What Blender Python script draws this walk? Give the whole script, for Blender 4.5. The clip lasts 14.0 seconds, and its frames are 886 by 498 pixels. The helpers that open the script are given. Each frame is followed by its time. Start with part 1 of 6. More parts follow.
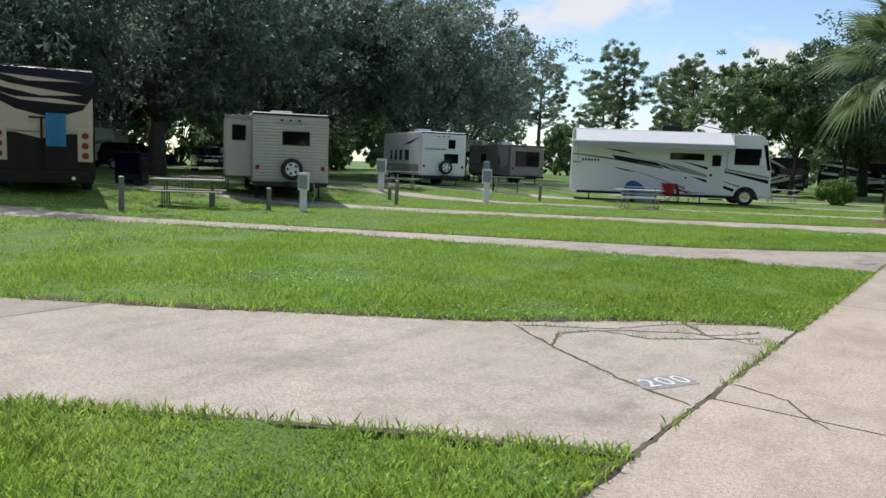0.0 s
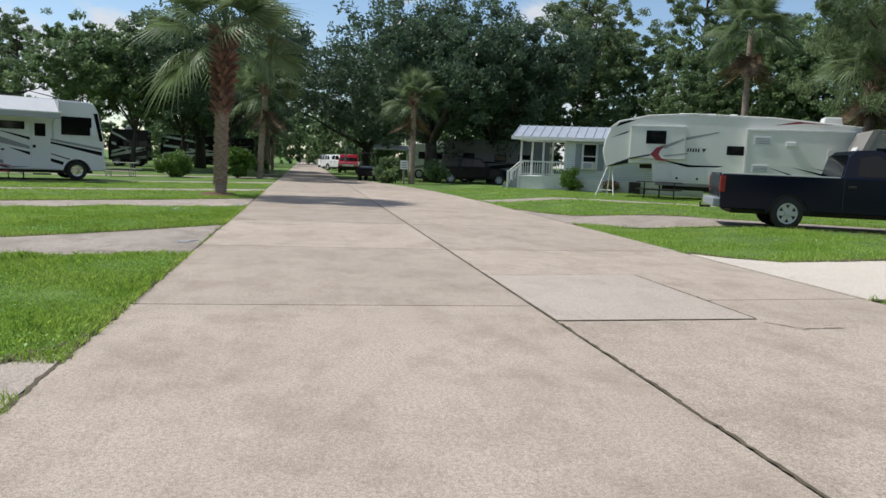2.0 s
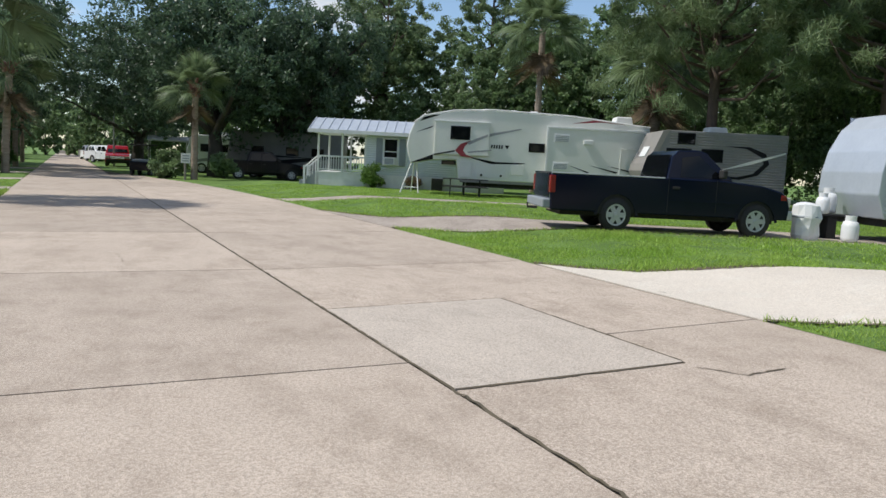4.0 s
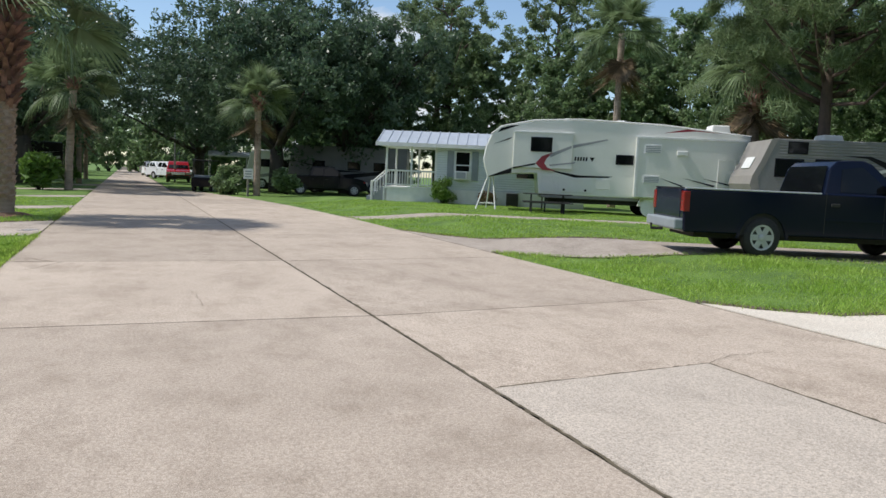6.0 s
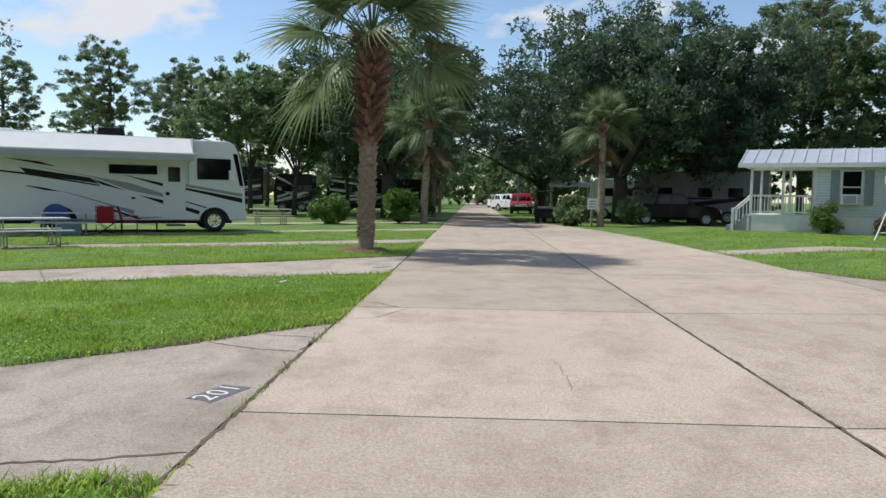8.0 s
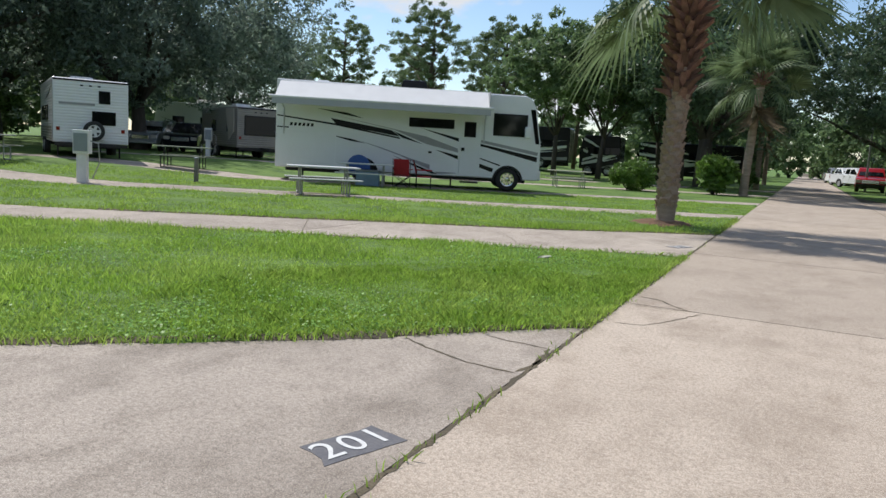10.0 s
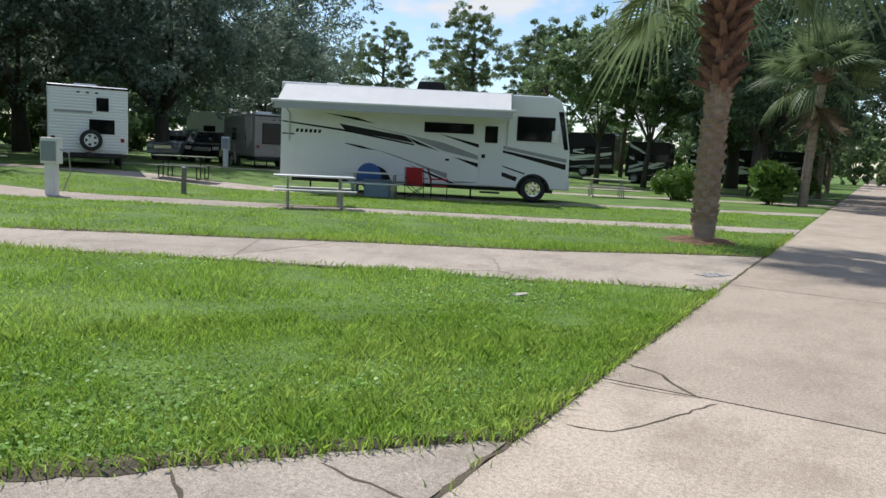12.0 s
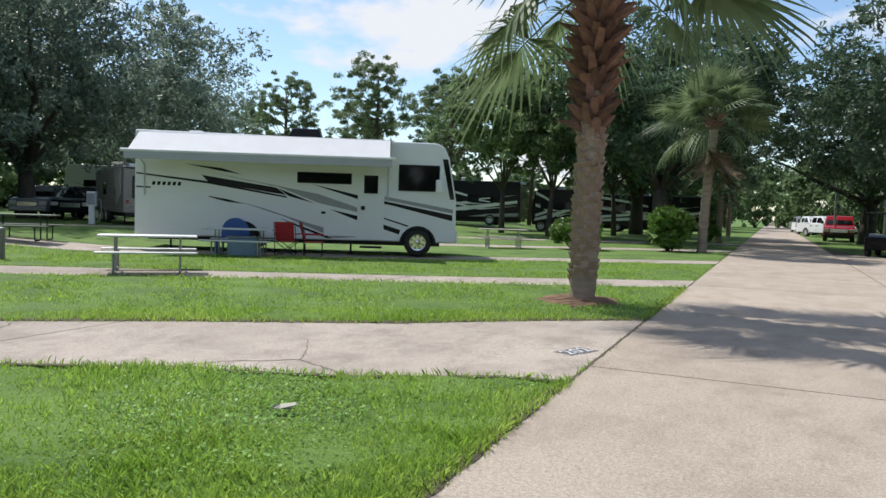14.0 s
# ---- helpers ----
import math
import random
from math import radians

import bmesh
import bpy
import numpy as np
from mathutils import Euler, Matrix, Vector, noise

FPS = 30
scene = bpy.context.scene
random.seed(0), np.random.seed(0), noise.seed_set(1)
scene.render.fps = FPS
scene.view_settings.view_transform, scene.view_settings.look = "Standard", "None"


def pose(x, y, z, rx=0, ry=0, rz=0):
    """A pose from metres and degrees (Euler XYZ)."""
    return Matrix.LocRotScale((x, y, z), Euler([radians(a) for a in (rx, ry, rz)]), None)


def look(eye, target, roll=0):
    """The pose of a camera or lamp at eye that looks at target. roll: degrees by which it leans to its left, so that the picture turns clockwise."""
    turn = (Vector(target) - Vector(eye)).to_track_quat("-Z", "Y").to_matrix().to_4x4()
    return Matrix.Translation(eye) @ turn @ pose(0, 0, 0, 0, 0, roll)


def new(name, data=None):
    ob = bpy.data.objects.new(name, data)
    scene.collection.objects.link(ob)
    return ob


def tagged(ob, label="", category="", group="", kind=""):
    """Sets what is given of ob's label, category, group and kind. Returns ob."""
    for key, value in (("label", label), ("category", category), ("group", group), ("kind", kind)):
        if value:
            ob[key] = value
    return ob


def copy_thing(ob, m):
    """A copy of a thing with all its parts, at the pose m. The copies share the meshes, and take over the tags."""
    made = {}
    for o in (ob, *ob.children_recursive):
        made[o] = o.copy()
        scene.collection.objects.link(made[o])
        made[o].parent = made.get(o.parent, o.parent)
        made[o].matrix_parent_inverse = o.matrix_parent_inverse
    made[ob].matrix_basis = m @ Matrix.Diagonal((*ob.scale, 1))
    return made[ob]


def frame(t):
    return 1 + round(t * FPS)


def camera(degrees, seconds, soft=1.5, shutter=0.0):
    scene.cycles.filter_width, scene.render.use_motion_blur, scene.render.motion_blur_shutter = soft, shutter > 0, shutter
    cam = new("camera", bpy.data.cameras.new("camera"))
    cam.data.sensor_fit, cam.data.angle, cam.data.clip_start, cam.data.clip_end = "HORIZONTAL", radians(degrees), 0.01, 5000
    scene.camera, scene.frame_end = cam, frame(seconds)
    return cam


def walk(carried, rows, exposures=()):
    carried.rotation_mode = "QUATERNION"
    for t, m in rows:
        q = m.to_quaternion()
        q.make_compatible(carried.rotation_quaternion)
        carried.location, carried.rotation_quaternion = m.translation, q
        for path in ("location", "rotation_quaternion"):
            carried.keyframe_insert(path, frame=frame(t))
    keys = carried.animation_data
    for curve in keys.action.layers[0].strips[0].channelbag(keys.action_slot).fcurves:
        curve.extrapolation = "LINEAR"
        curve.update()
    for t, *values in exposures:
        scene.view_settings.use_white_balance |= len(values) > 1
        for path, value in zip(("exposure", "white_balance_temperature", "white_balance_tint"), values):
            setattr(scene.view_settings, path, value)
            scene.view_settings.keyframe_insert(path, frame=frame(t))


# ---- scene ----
cam = camera(61.5, 14.0)
PATH = [
    (0, (0.408, 0.384, 1.511), (-0.763, 1.989, 1.283), 2.2),
    (0.5, (0.427, 1.073, 1.499), (-0.469, 2.847, 1.276), 1.7),
    (1, (0.44, 1.713, 1.517), (-0.064, 3.637, 1.305), 0.1),
    (1.3, (0.488, 2.059, 1.494), (0.237, 4.031, 1.269), 0.2),
    (1.5, (0.553, 2.274, 1.486), (0.468, 4.259, 1.26), 1.0),
    (2, (0.635, 2.881, 1.481), (1.004, 4.833, 1.25), 2.4),
    (2.5, (0.685, 3.406, 1.47), (1.374, 5.27, 1.247), 1.8),
    (2.7, (0.71, 3.61, 1.475), (1.477, 5.444, 1.249), 1.9),
    (4.8, (0.657, 6.367, 1.52), (1.57, 8.133, 1.3), 3.0),
    (5, (0.64, 6.596, 1.518), (1.526, 8.376, 1.296), 3.2),
    (5.5, (0.619, 7.131, 1.519), (1.421, 8.952, 1.319), 3.2),
    (6, (0.624, 7.804, 1.508), (1.408, 9.634, 1.316), 2.5),
    (6.5, (0.651, 8.427, 1.499), (1.38, 10.28, 1.316), 2.3),
    (7, (0.603, 9.098, 1.476), (1.187, 11.002, 1.294), 2.0),
    (7.5, (0.63, 9.719, 1.47), (0.918, 11.69, 1.288), 1.8),
    (8, (0.595, 10.354, 1.498), (0.515, 12.347, 1.357), 0.9),
    (8.5, (0.553, 10.965, 1.484), (0.167, 12.924, 1.357), 0.8),
    (9, (0.573, 11.552, 1.496), (-0.043, 13.447, 1.321), 3.2),
    (9.2, (0.564, 11.79, 1.477), (-0.127, 13.657, 1.28), 3.8),
    (11.3, (0.414, 14.724, 1.38), (-0.54, 16.452, 1.059), 1.9),
    (11.5, (0.433, 14.954, 1.391), (-0.535, 16.677, 1.087), 2.2),
    (12, (0.423, 15.585, 1.398), (-0.558, 17.31, 1.149), 2.9),
    (12.5, (0.454, 16.197, 1.416), (-0.536, 17.923, 1.216), 2.5),
    (13, (0.479, 16.756, 1.425), (-0.487, 18.5, 1.252), 2.7),
    (13.5, (0.503, 17.378, 1.454), (-0.446, 19.133, 1.312), 2.0),
    (14, (0.581, 18.0, 1.493), (-0.226, 19.827, 1.385), 1.8),
]
walk(cam, [(t, look(eye, target, roll)) for t, eye, target, roll in PATH], [(0, 0.1), (1.0, 0.0), (2.0, -0.05), (5, 0.05), (9.2, 0.03), (11.5, 0.06), (13.0, 0.26), (14, 0.2)])


# ---- light ----
SUN = Vector((-0.93, 0.37, 1.42)).normalized()
world = bpy.data.worlds.new("world")
scene.world = world
world.use_nodes = True
wn, wl = world.node_tree.nodes, world.node_tree.links
wn.clear()
w_out, w_bg, w_sky = wn.new("ShaderNodeOutputWorld"), wn.new("ShaderNodeBackground"), wn.new("ShaderNodeTexSky")
w_sky.sky_type, w_sky.sun_disc = "NISHITA", False
w_sky.sun_elevation, w_sky.sun_rotation = math.asin(SUN.z), math.atan2(SUN.x, SUN.y)
w_sky.air_density, w_sky.dust_density, w_sky.ozone_density = 1.0, 0.25, 2.5
w_bg.inputs["Strength"].default_value = 0.14
w_tc, w_map, w_noise, w_ramp, w_mix = (wn.new(k) for k in ("ShaderNodeTexCoord", "ShaderNodeMapping", "ShaderNodeTexNoise", "ShaderNodeValToRGB", "ShaderNodeMixRGB"))
w_map.inputs["Scale"].default_value = (1.6, 1.6, 3.4)
w_map.inputs["Location"].default_value = (0.35, 0.1, 0.2)
w_noise.inputs["Scale"].default_value, w_noise.inputs["Detail"].default_value, w_noise.inputs["Roughness"].default_value = 2.2, 9.0, 0.55
w_ramp.color_ramp.elements[0].position, w_ramp.color_ramp.elements[1].position = 0.53, 0.60
w_mix.inputs["Color2"].default_value = (5.3, 5.5, 5.9, 1)
wl.new(w_tc.outputs["Generated"], w_map.inputs["Vector"])
wl.new(w_map.outputs["Vector"], w_noise.inputs["Vector"])
wl.new(w_noise.outputs["Fac"], w_ramp.inputs["Fac"])
wl.new(w_ramp.outputs["Color"], w_mix.inputs["Fac"])
wl.new(w_sky.outputs["Color"], w_mix.inputs["Color1"])
wl.new(w_mix.outputs["Color"], w_bg.inputs["Color"])
wl.new(w_bg.outputs["Background"], w_out.inputs["Surface"])
sun = new("sun", bpy.data.lights.new("sun", "SUN"))
sun.data.energy, sun.data.angle, sun.data.color = 4.0, radians(0.6), (1.0, 0.97, 0.92)
sun.matrix_world = look(SUN * 80, (0, 0, 0))


# ---- materials ----
def material(name, colour, colour2=None, scale=8.0, fine=90.0, rough=0.6, metal=0.0, bump=0.15, translucent=0.0, island=0.0, spec=0.5, stretch=(1, 1, 1), rand=0.0):
    """A painted, worn or natural surface: two colours mixed by a coarse and a fine noise, with a little relief."""
    m = bpy.data.materials.new(name)
    m.use_nodes = True
    n, l = m.node_tree.nodes, m.node_tree.links
    p = n["Principled BSDF"]
    c2 = colour2 or tuple(c * 0.8 for c in colour)
    tc, mp = n.new("ShaderNodeTexCoord"), n.new("ShaderNodeMapping")
    mp.inputs["Scale"].default_value = stretch
    l.new(tc.outputs["Object"], mp.inputs["Vector"])
    a, b = n.new("ShaderNodeTexNoise"), n.new("ShaderNodeTexNoise")
    a.inputs["Scale"].default_value, a.inputs["Detail"].default_value = scale, 5
    b.inputs["Scale"].default_value, b.inputs["Detail"].default_value = fine, 3
    l.new(mp.outputs["Vector"], a.inputs["Vector"]), l.new(mp.outputs["Vector"], b.inputs["Vector"])
    add = n.new("ShaderNodeMath")
    add.operation = "MULTIPLY_ADD"
    add.inputs[1].default_value = 0.45
    l.new(b.outputs["Fac"], add.inputs[0]), l.new(a.outputs["Fac"], add.inputs[2])
    r = n.new("ShaderNodeMapRange")
    r.inputs["From Min"].default_value, r.inputs["From Max"].default_value = 0.5, 0.95
    l.new(add.outputs[0], r.inputs["Value"])
    mix = n.new("ShaderNodeMixRGB")
    mix.inputs["Color1"].default_value, mix.inputs["Color2"].default_value = (*colour, 1), (*c2, 1)
    l.new(r.outputs["Result"], mix.inputs["Fac"])
    col = mix.outputs["Color"]
    if island or rand:
        hsv = n.new("ShaderNodeHueSaturation")
        src = n.new("ShaderNodeNewGeometry") if island else n.new("ShaderNodeObjectInfo")
        rr = n.new("ShaderNodeMapRange")
        k = island or rand
        rr.inputs["To Min"].default_value, rr.inputs["To Max"].default_value = 1 - k, 1 + k
        l.new(src.outputs["Random Per Island" if island else "Random"], rr.inputs["Value"])
        l.new(rr.outputs["Result"], hsv.inputs["Value"])
        l.new(col, hsv.inputs["Color"])
        col = hsv.outputs["Color"]
    l.new(col, p.inputs["Base Color"])
    p.inputs["Roughness"].default_value, p.inputs["Metallic"].default_value = rough, metal
    p.inputs["Specular IOR Level"].default_value = spec
    if bump:
        bp = n.new("ShaderNodeBump")
        bp.inputs["Strength"].default_value, bp.inputs["Distance"].default_value = bump, 0.02
        l.new(b.outputs["Fac"], bp.inputs["Height"])
        l.new(bp.outputs["Normal"], p.inputs["Normal"])
    if translucent:
        t, ms = n.new("ShaderNodeBsdfTranslucent"), n.new("ShaderNodeMixShader")
        l.new(col, t.inputs["Color"])
        ms.inputs["Fac"].default_value = translucent
        l.new(p.outputs["BSDF"], ms.inputs[1]), l.new(t.outputs["BSDF"], ms.inputs[2])
        l.new(ms.outputs["Shader"], n["Material Output"].inputs["Surface"])
    return m


def concrete_material(name, a, b, stain, streaks=1.0):
    """Weathered concrete: pale sandy mortar with pebbly grain, broad stains and darker tyre-worn patches."""
    m = bpy.data.materials.new(name)
    m.use_nodes = True
    n, l = m.node_tree.nodes, m.node_tree.links
    p = n["Principled BSDF"]
    geo, oi = n.new("ShaderNodeNewGeometry"), n.new("ShaderNodeObjectInfo")

    def noise_tex(scale, detail, rough=0.6, stretch=(1, 1, 1)):
        mp, t = n.new("ShaderNodeMapping"), n.new("ShaderNodeTexNoise")
        mp.inputs["Scale"].default_value = stretch
        l.new(geo.outputs["Position"], mp.inputs["Vector"]), l.new(mp.outputs["Vector"], t.inputs["Vector"])
        t.inputs["Scale"].default_value, t.inputs["Detail"].default_value, t.inputs["Roughness"].default_value = scale, detail, rough
        return t.outputs["Fac"]

    def ranged(fac, lo, hi, to0=0.0, to1=1.0):
        r = n.new("ShaderNodeMapRange")
        for key, v in (("From Min", lo), ("From Max", hi), ("To Min", to0), ("To Max", to1)):
            r.inputs[key].default_value = v
        l.new(fac, r.inputs["Value"])
        return r.outputs["Result"]

    def mixed(fac, c1, c2, mode="MIX"):
        x = n.new("ShaderNodeMixRGB")
        x.blend_type = mode
        for key, v in (("Fac", fac), ("Color1", c1), ("Color2", c2)):
            if isinstance(v, (tuple, float, int)):
                x.inputs[key].default_value = (*v, 1) if isinstance(v, tuple) else v
            else:
                l.new(v, x.inputs[key])
        return x.outputs["Color"]

    broad, medium, grain = noise_tex(0.45, 6), noise_tex(3.2, 8, 0.78, (1, 0.55, 1)), noise_tex(38, 5, 0.8)
    col = mixed(ranged(broad, 0.35, 0.65), a, b)
    col = mixed(ranged(medium, 0.52, 0.72, 0.0, 0.55 * streaks), col, stain)
    worn = noise_tex(1.15, 10, 0.76, (1, 0.7, 1))
    col = mixed(ranged(worn, 0.47, 0.70, 0.0, 0.6 * streaks), col, tuple(c * 0.8 for c in stain))
    pale = noise_tex(1.9, 9, 0.74, (0.7, 1.2, 1))
    col = mixed(ranged(pale, 0.55, 0.72, 0.0, 0.45), col, tuple(min(0.75, c * 1.25) for c in a))
    speck = n.new("ShaderNodeTexVoronoi")
    speck.inputs["Scale"].default_value = 42
    l.new(geo.outputs["Position"], speck.inputs["Vector"])
    col = mixed(ranged(grain, 0.42, 0.66, 0.0, 0.7), col, tuple(c * 0.5 for c in stain))
    col = mixed(ranged(speck.outputs["Distance"], 0.0, 0.26, 0.4, 0.0), col, tuple(min(0.7, c * 1.5) for c in a))
    sand = noise_tex(130, 3, 0.8)
    col = mixed(ranged(sand, 0.5, 0.62, 0.0, 0.6), col, tuple(c * 0.55 for c in stain))
    col = mixed(ranged(sand, 0.48, 0.36, 0.0, 0.5), col, tuple(min(0.8, c * 1.3) for c in a))
    hsv = n.new("ShaderNodeHueSaturation")
    l.new(ranged(oi.outputs["Random"], 0, 1, 0.88, 1.07), hsv.inputs["Value"])
    l.new(col, hsv.inputs["Color"]), l.new(hsv.outputs["Color"], p.inputs["Base Color"])
    p.inputs["Roughness"].default_value = 0.85
    p.inputs["Specular IOR Level"].default_value = 0.3
    bp = n.new("ShaderNodeBump")
    bp.inputs["Strength"].default_value, bp.inputs["Distance"].default_value = 0.5, 0.006
    l.new(grain, bp.inputs["Height"]), l.new(bp.outputs["Normal"], p.inputs["Normal"])
    return m


def glass_material(name, tint, rough=0.05):
    """Dark tinted window glass with a mirror-like surface."""
    return material(name, tint, tuple(c * 0.7 for c in tint), rough=rough, bump=0, spec=0.32)


CONCRETE = concrete_material("road_concrete", (0.59, 0.495, 0.405), (0.51, 0.425, 0.345), (0.34, 0.265, 0.2), 1.3)
PAD_CONCRETE = concrete_material("pad_concrete", (0.565, 0.485, 0.41), (0.445, 0.38, 0.32), (0.25, 0.205, 0.165), 1.5)
PATCH_CONCRETE = concrete_material("patch_concrete", (0.60, 0.52, 0.435), (0.53, 0.46, 0.385), (0.40, 0.34, 0.28), 1.0)
PALE_CONCRETE = concrete_material("new_pale_concrete", (0.72, 0.64, 0.54), (0.67, 0.59, 0.495), (0.56, 0.49, 0.41), 0.5)
SOIL = material("dark_soil", (0.15, 0.12, 0.075), (0.075, 0.062, 0.042), 3, 60, 0.95, bump=0.6)
EARTH = material("reddish_earth", (0.26, 0.15, 0.085), (0.15, 0.09, 0.055), 5, 50, 0.95, bump=0.7)
TURF = material("turf", (0.06, 0.12, 0.018), (0.15, 0.25, 0.04), 0.9, 70, 0.9, bump=0.9)
BLADE = material("grass_blade", (0.28, 0.45, 0.06), (0.43, 0.57, 0.13), 0.7, 5, 0.45, bump=0, translucent=0.48, island=0.34, spec=0.35)
WEED = material("weed_leaf", (0.19, 0.36, 0.07), (0.28, 0.46, 0.12), 2, 9, 0.4, bump=0, translucent=0.35, island=0.4, spec=0.12)
BARK = material("oak_bark", (0.06, 0.05, 0.042), (0.10, 0.085, 0.07), 5, 40, 0.95, bump=0.8, stretch=(1, 1, 0.25))
PINE_BARK = material("pine_bark", (0.13, 0.09, 0.07), (0.07, 0.05, 0.04), 6, 30, 0.95, bump=0.8, stretch=(1, 1, 0.4))
PALM_BARK = material("palm_bark", (0.42, 0.33, 0.26), (0.25, 0.19, 0.145), 5, 25, 0.95, bump=0.7, stretch=(0.6, 0.6, 2.5))
SCAR = material("palm_leaf_scar", (0.44, 0.33, 0.25), (0.24, 0.165, 0.12), 6, 40, 0.95, bump=0.6, island=0.3)
BOOT = material("palm_boot", (0.17, 0.085, 0.068), (0.30, 0.17, 0.13), 6, 40, 0.9, bump=0.5, rand=0.45)
# pale bluish green: the veil of haze over the oaks is put into the colour
OAK_LEAF = material("oak_leaf", (0.155, 0.21, 0.165), (0.215, 0.275, 0.21), 0.5, 4, 0.42, bump=0, translucent=0.55, island=0.4, spec=0.4)
ROAD_LEAF = material("dark_oak_leaf", (0.08, 0.135, 0.075), (0.125, 0.185, 0.105), 0.4, 4, 0.4, bump=0, translucent=0.42, island=0.4, spec=0.45)
WOOD_LEAF = material("woodland_leaf", (0.14, 0.215, 0.095), (0.205, 0.285, 0.13), 0.3, 3, 0.45, bump=0, translucent=0.5, island=0.4, spec=0.4)
PINE_LEAF = material("pine_needle", (0.15, 0.215, 0.10), (0.21, 0.27, 0.13), 0.5, 4, 0.6, bump=0, translucent=0.42, island=0.35, spec=0.3)
PALM_LEAF = material("palm_frond", (0.13, 0.185, 0.085), (0.20, 0.265, 0.13), 0.9, 6, 0.5, bump=0, translucent=0.4, island=0.3, spec=0.3)
DEAD_FROND = material("dead_frond", (0.20, 0.14, 0.08), (0.13, 0.09, 0.05), 2, 9, 0.9, bump=0, island=0.3)
SHRUB_LEAF = material("shrub_leaf", (0.10, 0.19, 0.03), (0.15, 0.25, 0.05), 2, 9, 0.45, bump=0, translucent=0.3, island=0.35)
WHITE = material("white_gelcoat", (0.80, 0.81, 0.82), (0.76, 0.77, 0.77), 1.2, 12, 0.28, bump=0.01)
SILVER_SKIN = material("silvery_aluminium_siding", (0.56, 0.60, 0.65), (0.48, 0.52, 0.57), 1.2, 12, 0.38, 0.35, bump=0.02)
CREAM = material("cream_gelcoat", (0.75, 0.75, 0.70), (0.70, 0.70, 0.65), 1.2, 12, 0.3, bump=0.01)
BEIGE = material("beige_siding", (0.50, 0.46, 0.40), (0.44, 0.40, 0.34), 1.5, 12, 0.4, bump=0.02)
TAUPE = material("taupe_siding", (0.30, 0.275, 0.25), (0.25, 0.23, 0.21), 1.5, 12, 0.4, bump=0.02)
GREY_SIDING = material("grey_siding", (0.25, 0.245, 0.24), (0.205, 0.20, 0.197), 1.5, 12, 0.35, bump=0.02)
BLACK = material("black_paint", (0.008, 0.008, 0.010), (0.012, 0.012, 0.015), 3, 20, 0.25, bump=0.0, spec=0.25)
GRAPHIC_GREY = material("grey_graphic", (0.33, 0.33, 0.34), (0.28, 0.28, 0.29), 3, 20, 0.35, bump=0)
GRAPHIC_RED = material("red_graphic", (0.30, 0.03, 0.045), (0.24, 0.025, 0.035), 3, 20, 0.35, bump=0)
TAN_PAINT = material("tan_paint", (0.58, 0.48, 0.36), (0.52, 0.43, 0.32), 3, 20, 0.3, bump=0)
GLASS = glass_material("tinted_glass", (0.006, 0.007, 0.009))
RUBBER = material("tyre_rubber", (0.022, 0.022, 0.022), (0.035, 0.034, 0.032), 12, 60, 0.85, bump=0.3)
UNDER = material("black_underbody", (0.018, 0.018, 0.018), (0.03, 0.028, 0.026), 5, 40, 0.8, bump=0.2)
STEEL = material("dull_steel", (0.58, 0.59, 0.60), (0.48, 0.49, 0.50), 8, 60, 0.35, 0.35, bump=0.05)
GALVANISED = material("galvanised_pipe", (0.42, 0.43, 0.43), (0.32, 0.33, 0.33), 8, 60, 0.5, 0.6, bump=0.05)
CHROME = material("bright_metal", (0.72, 0.73, 0.75), (0.62, 0.63, 0.65), 8, 40, 0.15, 1.0, bump=0)
CANVAS = material("awning_fabric", (0.80, 0.80, 0.80), (0.74, 0.74, 0.74), 2, 60, 0.8, bump=0.05, translucent=0.12)
VALANCE = material("grey_awning_fabric", (0.42, 0.43, 0.45), (0.37, 0.38, 0.40), 2, 60, 0.8, bump=0.05)
NAVY = material("navy_truck_paint", (0.004, 0.007, 0.020), (0.005, 0.008, 0.022), 3, 20, 0.1, 0.0, bump=0.0, spec=0.22)
BLACK_TRUCK = material("black_truck_paint", (0.006, 0.007, 0.011), (0.008, 0.009, 0.013), 3, 20, 0.1, 0.0, bump=0, spec=0.25)
RED_TRUCK = material("red_truck_paint", (0.42, 0.015, 0.022), (0.36, 0.012, 0.018), 3, 20, 0.2, 0.2, bump=0)
SILVER_CAR = material("silver_car_paint", (0.42, 0.43, 0.45), (0.38, 0.39, 0.41), 3, 20, 0.25, 0.5, bump=0)
LAMP_RED = material("red_lens", (0.26, 0.015, 0.012), (0.2, 0.012, 0.01), 9, 40, 0.2, bump=0)
LAMP_CLEAR = material("clear_lens", (0.6, 0.58, 0.52), (0.5, 0.46, 0.4), 9, 40, 0.15, bump=0)
VINYL = material("white_vinyl_siding", (0.66, 0.70, 0.72), (0.60, 0.64, 0.66), 1.5, 14, 0.5, bump=0.03)
WHITE_PAINT = material("white_paint", (0.78, 0.78, 0.77), (0.68, 0.68, 0.66), 4, 30, 0.5, bump=0.04)
GREY_PAINT = material("grey_paint", (0.28, 0.31, 0.33), (0.24, 0.27, 0.29), 4, 30, 0.55, bump=0.04)
TIN_ROOF = material("tin_roof", (0.58, 0.62, 0.66), (0.50, 0.54, 0.58), 2, 20, 0.35, 0.4, bump=0.03)
WEATHERED = material("weathered_wood", (0.25, 0.23, 0.20), (0.16, 0.145, 0.125), 6, 50, 0.9, bump=0.4, stretch=(1, 1, 0.2))
BLUE_PLASTIC = material("blue_plastic", (0.03, 0.10, 0.32), (0.025, 0.08, 0.26), 5, 40, 0.4, bump=0.03)
